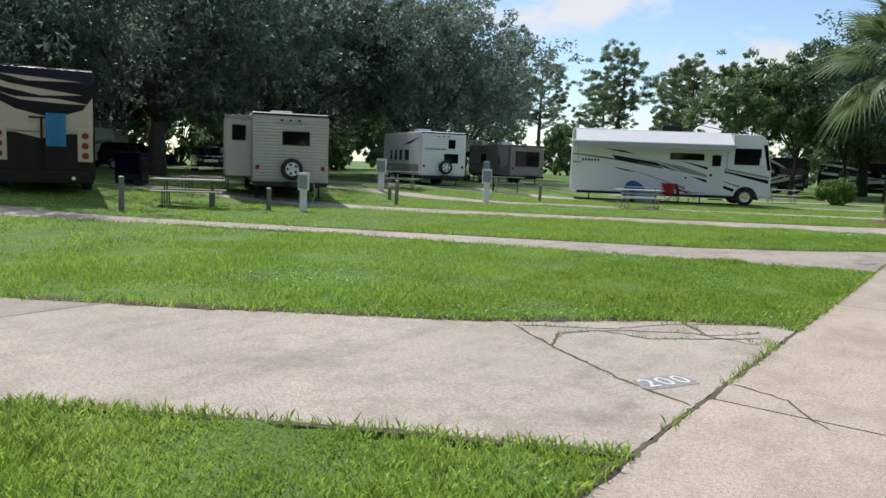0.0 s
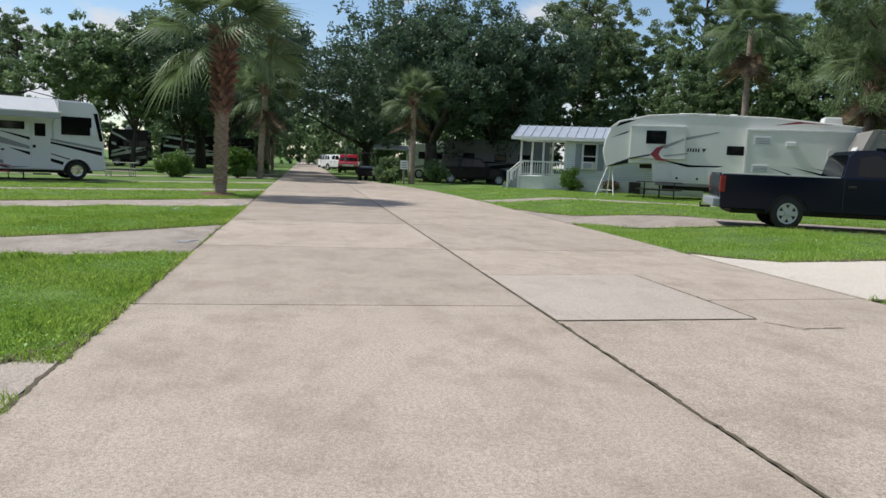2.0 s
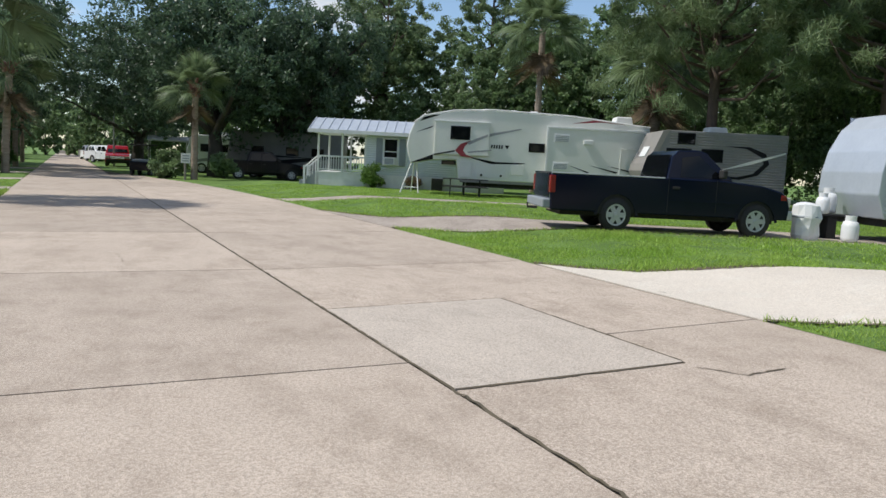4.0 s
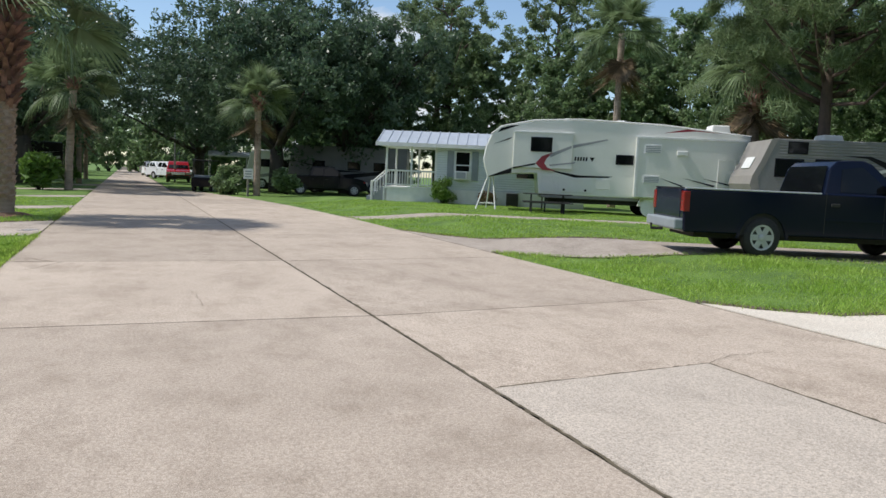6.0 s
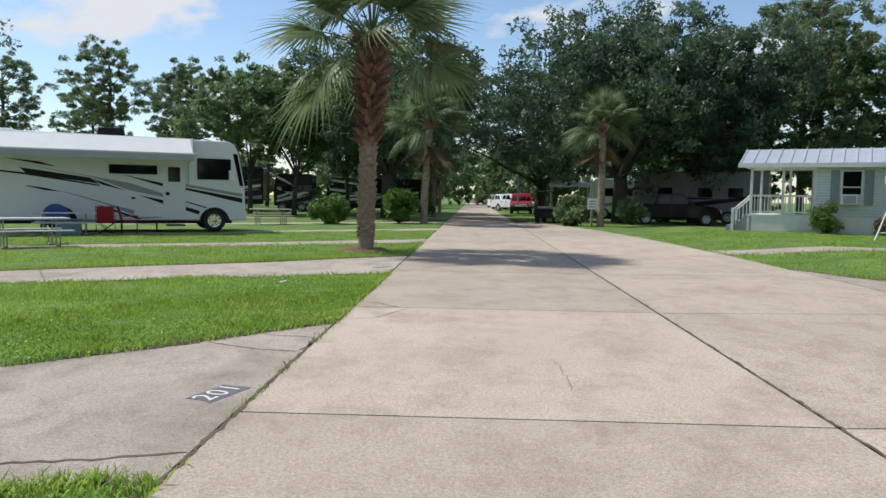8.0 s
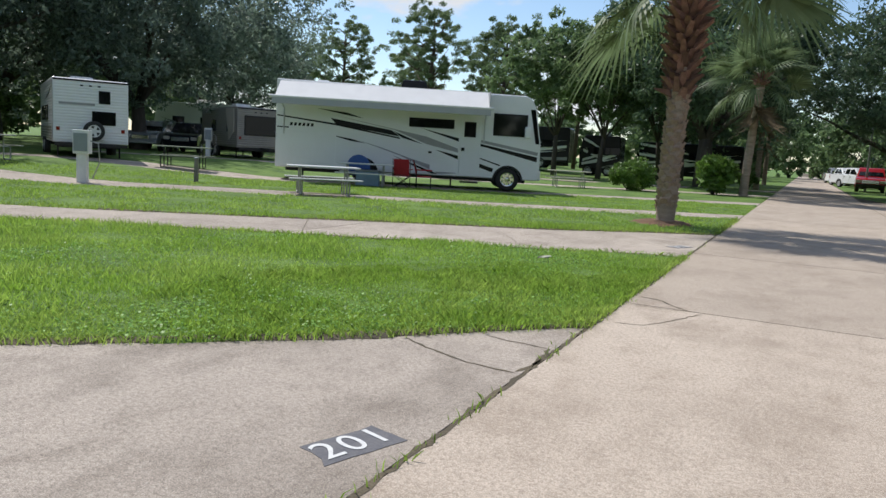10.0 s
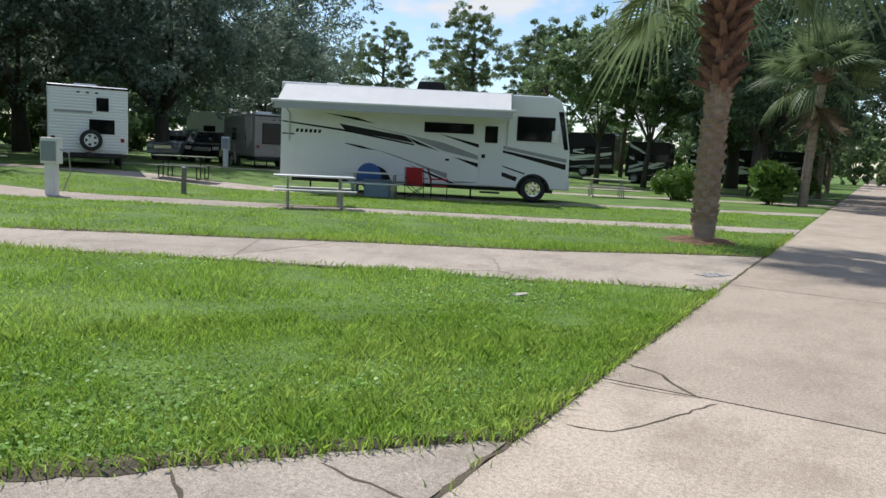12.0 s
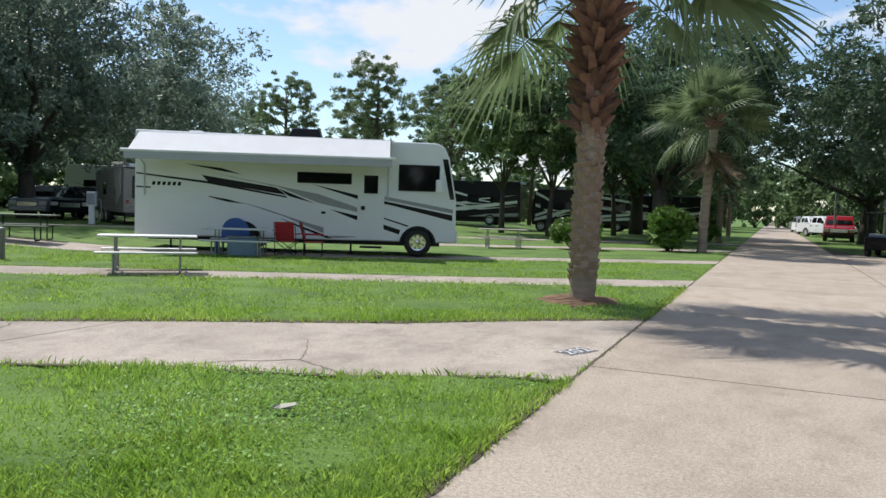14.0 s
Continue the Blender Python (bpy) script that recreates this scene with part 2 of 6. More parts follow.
BLUE_CLOTH = material("light_blue_cloth", (0.10, 0.42, 0.72), (0.08, 0.35, 0.62), 5, 40, 0.8, bump=0.1)
RED_CLOTH = material("red_cloth", (0.42, 0.02, 0.03), (0.34, 0.018, 0.025), 5, 40, 0.8, bump=0.1)
GREEN_PAINT = material("green_bench_paint", (0.16, 0.20, 0.14), (0.12, 0.15, 0.10), 5, 40, 0.6, bump=0.1)
WORN_PLAQUE = material("worn_plaque_paint", (0.20, 0.19, 0.185), (0.36, 0.34, 0.32), 9, 60, 0.85, bump=0.3)
PLAQUE = material("dark_plaque_paint", (0.10, 0.10, 0.115), (0.16, 0.155, 0.16), 9, 60, 0.85, bump=0.3)
NUMBER_PAINT = material("white_number_paint", (0.72, 0.72, 0.71), (0.60, 0.59, 0.57), 14, 70, 0.8, bump=0.2)


# ---- mesh helpers ----
def part(name, bm, mat, parent=None, label="", smooth=False):
    me = bpy.data.meshes.new(name)
    bm.normal_update()
    bm.to_mesh(me)
    bm.free()
    me.materials.append(mat)
    if smooth:
        for poly in me.polygons:
            poly.use_smooth = True
    ob = new(name, me)
    if parent:
        ob.parent = parent
    return tagged(ob, label)


def share(name, me, parent, m):
    ob = new(name, me)
    ob.parent = parent
    ob.matrix_basis = m
    return ob


def thing(name, label, category, m=None, group="", kind=""):
    ob = new(name)
    ob.empty_display_size = 0.2
    if m is not None:
        ob.matrix_basis = m
    return tagged(ob, label, category, group, kind)


def box(x0, x1, y0, y1, z0, z1, bevel=0.0, bm=None, seg=2):
    own = bm or bmesh.new()
    fresh = bmesh.new() if bevel and bm else own
    v = bmesh.ops.create_cube(fresh, size=1)["verts"]
    for p in v:
        p.co = Vector((x0 + (p.co.x + 0.5) * (x1 - x0), y0 + (p.co.y + 0.5) * (y1 - y0), z0 + (p.co.z + 0.5) * (z1 - z0)))
    if bevel:
        edges = list({e for p in v for e in p.link_edges})
        bmesh.ops.bevel(fresh, geom=edges, offset=bevel, segments=seg, profile=0.5, affect="EDGES")
    if fresh is not own:
        merge(own, fresh)
    return own


def merge(own, other, m=None):
    me = bpy.data.meshes.new("tmp")
    other.to_mesh(me)
    other.free()
    if m is not None:
        me.transform(m)
    own.from_mesh(me)
    bpy.data.meshes.remove(me)
    return own


def tube(points, r, bm=None, sides=8, caps=True):
    """A round bar along points; r is one radius or one for each point."""
    bm = bm or bmesh.new()
    pts = [Vector(p) for p in points]
    rs = r if isinstance(r, (list, tuple)) else [r] * len(pts)
    rings = []
    up = None
    for i, p in enumerate(pts):
        d = (pts[min(i + 1, len(pts) - 1)] - pts[max(i - 1, 0)]).normalized()
        if up is None:
            up = Vector((0, 0, 1)) if abs(d.z) < 0.9 else Vector((1, 0, 0))
        a = d.cross(up).normalized()
        b = a.cross(d).normalized()
        up = b
        rings.append([bm.verts.new(p + (a * math.cos(k * math.tau / sides) + b * math.sin(k * math.tau / sides)) * rs[i]) for k in range(sides)])
    for q, s in zip(rings, rings[1:]):
        for k in range(sides):
            bm.faces.new((q[k], q[(k + 1) % sides], s[(k + 1) % sides], s[k]))
    if caps:
        bm.faces.new(rings[0][::-1]), bm.faces.new(rings[-1])
    return bm


def lathe(profile, bm=None, sides=20, axis="y", caps=True):
    """Turns (radius, height) pairs round an axis."""
    bm = bm or bmesh.new()
    rings = []
    for r, h in profile:
        ring = []
        for k in range(sides):
            a, c = math.cos(k * math.tau / sides) * r, math.sin(k * math.tau / sides) * r
            ring.append(bm.verts.new((a, h, c) if axis == "y" else (a, c, h)))
        rings.append(ring)
    for q, s in zip(rings, rings[1:]):
        for k in range(sides):
            bm.faces.new((q[k], q[(k + 1) % sides], s[(k + 1) % sides], s[k]))
    if caps:
        bm.faces.new(rings[0][::-1]), bm.faces.new(rings[-1])
    bmesh.ops.recalc_face_normals(bm, faces=bm.faces)
    return bm


def slab(poly, y0, y1, bevel=0.0, bm=None, seg=2):
    """A side profile (x, z) made solid between y0 and y1."""
    own = bm or bmesh.new()
    fresh = bmesh.new()
    f = fresh.faces.new([fresh.verts.new((x, y0, z)) for x, z in poly])
    new_faces = bmesh.ops.extrude_face_region(fresh, geom=[f])["geom"]
    for v in new_faces:
        if isinstance(v, bmesh.types.BMVert):
            v.co.y = y1
    bmesh.ops.recalc_face_normals(fresh, faces=fresh.faces)
    if bevel:
        bmesh.ops.bevel(fresh, geom=list(fresh.edges), offset=bevel, segments=seg, profile=0.5, affect="EDGES")
    return merge(own, fresh)


def sheet(poly, z0, z1, bm=None, height=None):
    """A plan outline (x, y) made solid between two heights, on the lie of the land where height is given."""
    bm = bm or bmesh.new()
    top = [bm.verts.new((x, y, z1 + (height(x, y) if height else 0))) for x, y in poly]
    low = [bm.verts.new((x, y, z0 + (height(x, y) if height else 0))) for x, y in poly]
    bm.faces.new(top), bm.faces.new(low[::-1])
    for k in range(len(poly)):
        bm.faces.new((top[k], low[k], low[(k + 1) % len(poly)], top[(k + 1) % len(poly)]))
    bmesh.ops.recalc_face_normals(bm, faces=bm.faces)
    return bm


def raw_mesh(name, verts, faces_n, mat, kind_label=None):
    """A mesh from a numpy array of vertices, each run of faces_n vertices being one face."""
    me = bpy.data.meshes.new(name)
    nv = len(verts)
    me.vertices.add(nv)
    me.vertices.foreach_set("co", np.asarray(verts, np.float32).ravel())
    me.loops.add(nv)
    me.loops.foreach_set("vertex_index", np.arange(nv, dtype=np.int32))
    nf = nv // faces_n
    me.polygons.add(nf)
    me.polygons.foreach_set("loop_start", np.arange(0, nv, faces_n, dtype=np.int32))
    me.polygons.foreach_set("loop_total", np.full(nf, faces_n, np.int32))
    me.update(calc_edges=True)
    me.materials.append(mat)
    return me


# ---- lie of the land ----
def smooth(a, b, v):
    u = np.clip((v - a) / (b - a), 0, 1)
    return u * u * (3 - 2 * u)


def land(x, y):
    """Height of the ground: flat along the road, rising a little on both sides."""
    x, y = np.asarray(x, float), np.asarray(y, float)
    z = 0.27 * smooth(7.8, 11.0, x) * (1 - smooth(44.0, 54.0, y)) + 0.36 * (1 - smooth(-23.0, -16.0, x))
    return z


def ground_z(x, y):
    return float(land(x, y))


ROAD_L, SEAM, ROAD_R = -1.0, 3.06, 7.55
PADS = {
    "near": [[(-1, 4.1), (-1.3, 3.94), (-2.16, 3.52), (-3.3, 2.86), (-4.2, 2.3), (-14, -3), (-30, -12)], [(-1, 8.75), (-1.35, 8.3), (-2.1, 7.85), (-3.5, 6.4), (-5.6, 4.95), (-7.5, 3.75), (-16, -0.3), (-30, -8)]],
    "second": [[(-1, 14.0), (-1.3, 14.05), (-2.2, 13.75), (-4.8, 12.9), (-7, 12.3), (-10.3, 11.2), (-13.6, 9.6), (-30, 1.2)], [(-1, 18.95), (-1.2, 18.75), (-2.25, 17.55), (-3.3, 16.5), (-4.3, 15.65), (-6.6, 14.4), (-12.4, 11.6), (-18, 8.9), (-30, 3.2)]],
    "third": [[(-1, 24.4), (-1.6, 24.25), (-2.7, 23.57), (-4.4, 22.98), (-5.6, 22.35), (-9.3, 20.5), (-12, 19.2), (-30, 10.0)], [(-1, 28.8), (-2, 28.1), (-3.8, 26.5), (-6.2, 25.0), (-7.7, 23.95), (-10.8, 21.9), (-20, 17.2), (-30, 12.2)]],
    "fourth": [[(-1, 34.4), (-5.3, 31.7), (-9.9, 29.2), (-16, 25.6), (-30, 18)], [(-1, 36.2), (-5.9, 33.1), (-9.5, 31.1), (-13.6, 29.0), (-18, 26.6), (-30, 20.2)]],
    "fifth": [[(-1, 43.3), (-9.8, 36.6), (-20, 31.2), (-30, 26)], [(-1, 45.1), (-10.3, 38.4), (-20, 33.4), (-30, 28.2)]],
    "sixth": [[(-1, 52.6), (-10, 46.5), (-30, 36)], [(-1, 54.6), (-10, 48.5), (-30, 38)]],
    "seventh": [[(-1, 62), (-10, 56), (-30, 46)], [(-1, 64), (-10, 58), (-30, 48)]],
}
RIGHT_PADS = {
    "driveway": [[(7.6, 10.9), (8.9, 10.0), (11.0, 9.0), (16, 6.6), (28, 0.9)], [(7.6, 15.5), (8.6, 14.1), (10.6, 13.0), (16, 10.4), (28, 4.6)]],
    "truck": [[(7.6, 21.5), (9.0, 19.7), (11.4, 18.2), (16, 15.9), (30, 9)], [(7.6, 27.2), (8.6, 24.2), (11.4, 21.5), (16, 19.1), (30, 12.2)]],
    "trailer": [[(7.7, 31.5), (12, 29.4), (17, 26.9), (34, 18.6)], [(7.7, 33.2), (12, 31.1), (17, 28.6), (34, 20.3)]],
}


def outline(pair):
    near, far = pair
    return near + far[::-1]


def inside(poly, x, y):
    """Which of the points x, y lie in a plan outline."""
    hit = np.zeros(x.shape, bool)
    for (x0, y0), (x1, y1) in zip(poly, poly[1:] + poly[:1]):
        if y0 != y1:
            hit ^= ((y0 > y) != (y1 > y)) & (x < (x1 - x0) * (y - y0) / (y1 - y0) + x0)
    return hit


def right_edge(y):
    return np.interp(y, [-40, 31, 38.5, 46, 62, 400], [7.6, 7.6, 7.3, 6.5, 3.2, 3.2])


def paved(x, y):
    p = (x > ROAD_L) & (x < right_edge(y))
    for pair in (*PADS.values(), *RIGHT_PADS.values()):
        p |= inside(outline(pair), x, y)
    return p


# ---- ground ----
def axis(lo, hi, step, far, n):
    inner = np.arange(lo, hi + step, step)
    grow = np.geomspace(step, far, n)
    return np.concatenate([(lo - grow[::-1]), inner, (inner[-1] + grow)])


gx, gy = axis(-22, 20, 0.22, 700, 26), axis(0, 48, 0.22, 700, 26)
GX, GY = np.meshgrid(gx, gy, indexing="ij")
low = paved(GX, GY)
wobble = 0.012 * np.sin(GX * 2.3 + np.sin(GY * 1.7)) * np.cos(GY * 2.9)
GZ = land(GX, GY) + np.where(low, -0.07, 0.012 + wobble)
gv = np.stack([GX, GY, GZ], -1).reshape(-1, 3)
ni, nj = GX.shape
idx = np.arange(ni * nj).reshape(ni, nj)
quads = np.stack([idx[:-1, :-1], idx[1:, :-1], idx[1:, 1:], idx[:-1, 1:]], -1).reshape(-1, 4)
me = bpy.data.meshes.new("ground")
me.from_pydata(gv.tolist(), [], quads.tolist())
me.materials.append(TURF)
tagged(new("ground", me), "mown green lawn ground between the concrete site pads", "lawn", kind="structure")

# ---- road of concrete slabs ----
road = thing("road", "worn sandy-beige concrete park road with dark joints", "road", kind="structure")
part("road_bed", sheet([(ROAD_L, -30), (7.62, -30), (7.62, 31), (7.3, 38.5), (6.5, 46), (3.2, 62), (3.2, 400), (ROAD_L, 400)], -0.3, -0.014), SOIL, road)
GAP = 0.011
SEAM_GAP = 0.02
joints = [0.50 + 4.94 * k for k in range(-5, 40)]
SKEW = 0.5
for a, b in zip(joints, joints[1:]):
    part("slab", sheet([(ROAD_L + GAP, a + GAP), (SEAM - SEAM_GAP, a + GAP), (SEAM - SEAM_GAP, b - GAP), (ROAD_L + GAP, b - GAP)], -0.12, 0.0), CONCRETE, road)
PX, PY0, PY1 = 5.28, 9.66, 12.5
edges = [j for j in joints if j < 56]
for a, b in zip(edges, edges[1:]):
    r0, r1 = float(right_edge(a)), float(right_edge(b))
    poly = [(SEAM + SEAM_GAP, a + GAP), (r0, a + SKEW + GAP), (r1, b + SKEW - GAP), (SEAM + SEAM_GAP, b - GAP)]
    if abs(a - 5.44) < 0.1:
        poly = [(SEAM + SEAM_GAP, a + GAP), (7.55, a + SKEW + GAP), (7.55, 11.0 - GAP), (PX + GAP, 10.82 - GAP), (PX + GAP, PY0 + 0.1 - GAP), (SEAM + SEAM_GAP, PY0 - GAP)]
    elif abs(a - 10.38) < 0.1:
        poly = [(PX + GAP, 10.82 + GAP), (7.55, 11.0 + GAP), (7.55, b + SKEW - GAP), (SEAM + SEAM_GAP, b - GAP), (SEAM + SEAM_GAP, PY1 + GAP), (PX + GAP, PY1 + 0.22 + GAP)]
    part("slab", sheet(poly, -0.12, -0.004), CONCRETE, road)
part("slab", sheet([(SEAM + SEAM_GAP, PY0 + GAP), (PX - GAP, PY0 + 0.1 + GAP), (PX - GAP, PY1 + 0.22 - GAP), (SEAM + SEAM_GAP, PY1 - GAP)], -0.12, 0.004), PATCH_CONCRETE, road, "smooth grey replacement slab")

for pads, mat, words in ((PADS, PAD_CONCRETE, "stained grey concrete camper site pad with cracks"), (RIGHT_PADS, PAD_CONCRETE, "grey concrete camper site pad across the lawn")):
    for key, (near, far) in pads.items():
        near = [(x + (-0.02 if x < 0 and i == 0 else 0.02 if i == 0 else 0), y) for i, (x, y) in enumerate(near)]
        far = [(x + (-0.02 if x < 0 and i == 0 else 0.02 if i == 0 else 0), y) for i, (x, y) in enumerate(far)]
        m = PALE_CONCRETE if key == "driveway" else mat
        pad = thing("pavement", "pale new concrete driveway strip beside the lawn" if key == "driveway" else words, "pavement", kind="structure")
        sgn = -1 if near[0][0] < 0 else 1
        cuts = [1.02 if sgn < 0 else 7.62, 6.6 if sgn < 0 else 13.0, 11.4 if sgn < 0 else 18.0, 16.2 if sgn < 0 else 23.0, 30.0 if sgn < 0 else 28.0]

        def edge_y(line, ax):
            return float(np.interp(ax, [abs(p[0]) for p in line], [p[1] for p in line]))

        for c0, c1 in zip(cuts, cuts[1:]):
            ax = [c0] + [a for a in np.linspace(c0, c1, 12)[1:-1]] + [c1 - 0.02]
            bm = bmesh.new()
            rows = []
            for a in ax:
                x = sgn * a
                y0, y1 = edge_y(near, a), edge_y(far, a)
                rows.append([bm.verts.new((x, y, ground_z(x, y) + z)) for y, z in ((y0, -0.12), (y0, 0.0), (y1, 0.0), (y1, -0.12))])
            for q, s in zip(rows, rows[1:]):
                for k in range(4):
                    bm.faces.new((q[k], q[(k + 1) % 4], s[(k + 1) % 4], s[k]))
            bm.faces.new(rows[0]), bm.faces.new(rows[-1][::-1])
            bmesh.ops.recalc_face_normals(bm, faces=bm.faces)
            part("slab", bm, m, pad)

# ---- plants ----
def leaf_quads(rng, centres, radii, count, size, flat=1.0, slim=0.6, hang=0.0):
    """Many small leaf faces spread through clumps, denser towards their skins."""
    pick = rng.integers(0, len(centres), count)
    d = rng.normal(size=(count, 3))
    d /= np.linalg.norm(d, axis=1, keepdims=True)
    rad = rng.random(count) ** 0.45
    c = centres[pick] + d * (radii[pick] * rad)[:, None] * np.array([1, 1, flat])
    a = rng.normal(size=(count, 3))
    a[:, 2] -= hang
    a /= np.linalg.norm(a, axis=1, keepdims=True)
    b = np.cross(a, rng.normal(size=(count, 3)))
    b /= np.linalg.norm(b, axis=1, keepdims=True)
    s = size * rng.uniform(0.55, 1.25, count)[:, None]
    a, b = a * s, b * s * slim
    return np.stack([c - a - b * 0.7, c - a * 0.6 + b, c + a * 1.25], 1).reshape(-1, 3)


def twigs(rng, c, r, n, spread=0.62, part_r=0.42):
    """Breaks each clump into n smaller ones, so that the outline is uneven and light falls through."""
    sub = np.repeat(c, n, 0) + rng.normal(0, 1, (len(c) * n, 3)) * (np.repeat(r, n) * spread * 0.62)[:, None]
    return sub, np.repeat(r, n) * part_r * rng.uniform(0.6, 1.3, len(c) * n)


def limbs(rng, base, tops, r0, bark, ob, sides=7):
    """A trunk that forks into tapered, bent limbs that end in the clumps."""
    fork = Vector(base[-1])
    part("trunk", tube(base, [r0 * (1.25 - 0.45 * i / (len(base) - 1)) for i in range(len(base))], None, sides + 2), bark, ob, smooth=True)
    for t in tops:
        t = Vector(t)
        mid = fork.lerp(t, 0.45) + Vector(rng.normal(size=3) * 0.35) + Vector((0, 0, 0.25))
        q = fork.lerp(t, 0.75) + Vector(rng.normal(size=3) * 0.25)
        r = r0 * rng.uniform(0.28, 0.5)
        tube([fork - Vector((0, 0, 0.3)), fork.lerp(mid, 0.5), mid, q, t], [r * 1.1, r * 0.9, r * 0.65, r * 0.38, r * 0.12], bm := bmesh.new(), sides)
        part("limb", bm, bark, ob, smooth=True)


def broadleaf(name, label, seed, height, spread, clear, trunk_r, leaves, leaf, size, bark, leafmat, clumps=60, gap=0.0):
    """A broad-crowned tree: forked trunk and an uneven crown of leaf clumps with gaps."""
    rng = np.random.default_rng(seed)
    ob = thing(name, label, "tree")
    cz, hz = (height + clear) / 2, (height - clear) / 2
    d = rng.normal(size=(clumps, 3))
    d /= np.linalg.norm(d, axis=1, keepdims=True)
    rad = rng.uniform(0.45, 1.0, clumps) ** 0.7
    lump = 1 + 0.22 * np.sin(3 * np.arctan2(d[:, 1], d[:, 0]) + seed) + rng.normal(0, 0.1, clumps)
    c = np.stack([d[:, 0] * rad * spread * lump, d[:, 1] * rad * spread * lump, cz + d[:, 2] * rad * hz], 1)
    c[:, 2] = np.maximum(c[:, 2], clear * rng.uniform(0.85, 1.2, clumps))
    r = rng.uniform(0.15, 0.33, clumps) * spread
    verts = leaf_quads(rng, *twigs(rng, c, r, 7, 0.9, 0.42), leaves, size, 0.75, 0.62)
    fork_z = clear * 0.75
    bend = rng.normal(size=2) * 0.25
    base = [(0, 0, -0.2), (bend[0] * 0.3, bend[1] * 0.3, fork_z * 0.5), (bend[0], bend[1], fork_z)]
    tops = c[rng.choice(clumps, min(11, clumps), replace=False)]
    limbs(rng, base, tops, trunk_r, bark, ob)
    crown = new("crown", raw_mesh("crown", verts, 3, leafmat))
    crown.parent = ob
    return ob


def pine(name, label, seed, height, spread, clear, leaves, size=0.34, trunk_r=0.22, puffs=24, slim=0.34, hang=0.0):
    """A tall pine: bare trunk, crooked boughs and a broad rounded crown of dense needle puffs with gaps."""
    rng = np.random.default_rng(seed)
    ob = thing(name, label, "tree")
    an = np.arange(puffs) * 2.39996 + rng.normal(0, 0.3, puffs)
    f = (np.arange(puffs) + 0.5) / puffs
    dome = np.sqrt(np.clip(1 - (f * 1.15 - 0.2) ** 2, 0.05, 1))
    reach = spread * dome * rng.uniform(0.35, 0.95, puffs)
    z = clear + (height - clear) * f * 0.9
    c = np.stack([np.cos(an) * reach, np.sin(an) * reach, z], 1)
    r = rng.uniform(0.2, 0.34, puffs) * spread
    verts = leaf_quads(rng, *twigs(rng, c, r, 7, 1.0, 0.36), leaves, size, 0.6, slim, hang)
    lean = rng.normal(size=2) * 0.5
    bm = bmesh.new()
    tube([(0, 0, -0.2), (lean[0] * 0.3, lean[1] * 0.3, height * 0.4), (lean[0], lean[1], height * 0.7), (lean[0] * 0.6, lean[1], height * 0.88)], [trunk_r * 1.2, trunk_r, trunk_r * 0.6, 0.05], bm, 9)
    part("trunk", bm, PINE_BARK, ob, smooth=True)
    for k in range(puffs):
        e = Vector(c[k])
        s = Vector((lean[0] * 0.8, lean[1] * 0.8, max(clear * 0.8, z[k] - reach[k] * 0.55)))
        bend = Vector((0, 0, -0.12 * reach[k])) + Vector(rng.normal(size=3) * 0.2)
        part("bough", tube([s, s.lerp(e, 0.5) + bend, e], [0.085, 0.055, 0.02], None, 5), PINE_BARK, ob, smooth=True)
    crown = new("crown", raw_mesh("crown", verts, 3, PINE_LEAF))
    crown.parent = ob
    return ob


def frond_mesh(rng, radius, petiole, droop, mat, name="frond", segs=30):
    """One fan frond: a bent stalk and a fan of long pleated, drooping blades."""
    bm = bmesh.new()
    bend = lambda d: -droop * d * d / (radius + petiole)
    stalk = [(d, 0, bend(d)) for d in np.linspace(0, petiole + radius * 0.35, 6)]
    tube(stalk, [0.022, 0.02, 0.018, 0.016, 0.012, 0.008], bm, 5)
    for k in range(segs):
        a = (k / (segs - 1) - 0.5) * math.radians(230)
        start = petiole + radius * 0.3 * max(0, math.cos(a)) * 0.8
        ln = radius * (0.72 + 0.28 * math.cos(a * 0.8)) * rng.uniform(0.85, 1.1)
        dx, dy = math.cos(a), math.sin(a)
        w = 0.036 * rng.uniform(0.8, 1.2)
        lift = 0.10 * abs(math.sin(a))
        pts = []
        for u, ww in ((0.02, 0.5), (0.3, 1.1), (0.55, 0.85), (0.8, 0.4), (1.0, 0.05)):
            px, py = start + dx * ln * u, dy * ln * u
            zz = bend(max(px, 0)) + lift * u - (0.22 + 0.6 * droop) * ln * u ** 3 * rng.uniform(0.8, 1.2)
            pts.append((Vector((px, py, zz)), w * ww))
        n = Vector((-dy, dx, 0))
        ring = [(bm.verts.new(p + n * q + Vector((0, 0, q * 0.5))), bm.verts.new(p - n * q + Vector((0, 0, q * 0.5)))) for p, q in pts]
        for (a1, b1), (a2, b2) in zip(ring, ring[1:]):
            bm.faces.new((a1, b1, b2, a2))
    me = bpy.data.meshes.new(name)
    bm.to_mesh(me)
    bm.free()
    me.materials.append(mat)
    return me


FROND_RNG = np.random.default_rng(5)
FRONDS = [frond_mesh(FROND_RNG, 1.0, 1.25, dr, PALM_LEAF) for dr in (0.08, 0.2, 0.32, 0.45)]
DEAD_FRONDS = [frond_mesh(FROND_RNG, 0.8, 0.9, dr, DEAD_FROND) for dr in (0.6, 0.9)]


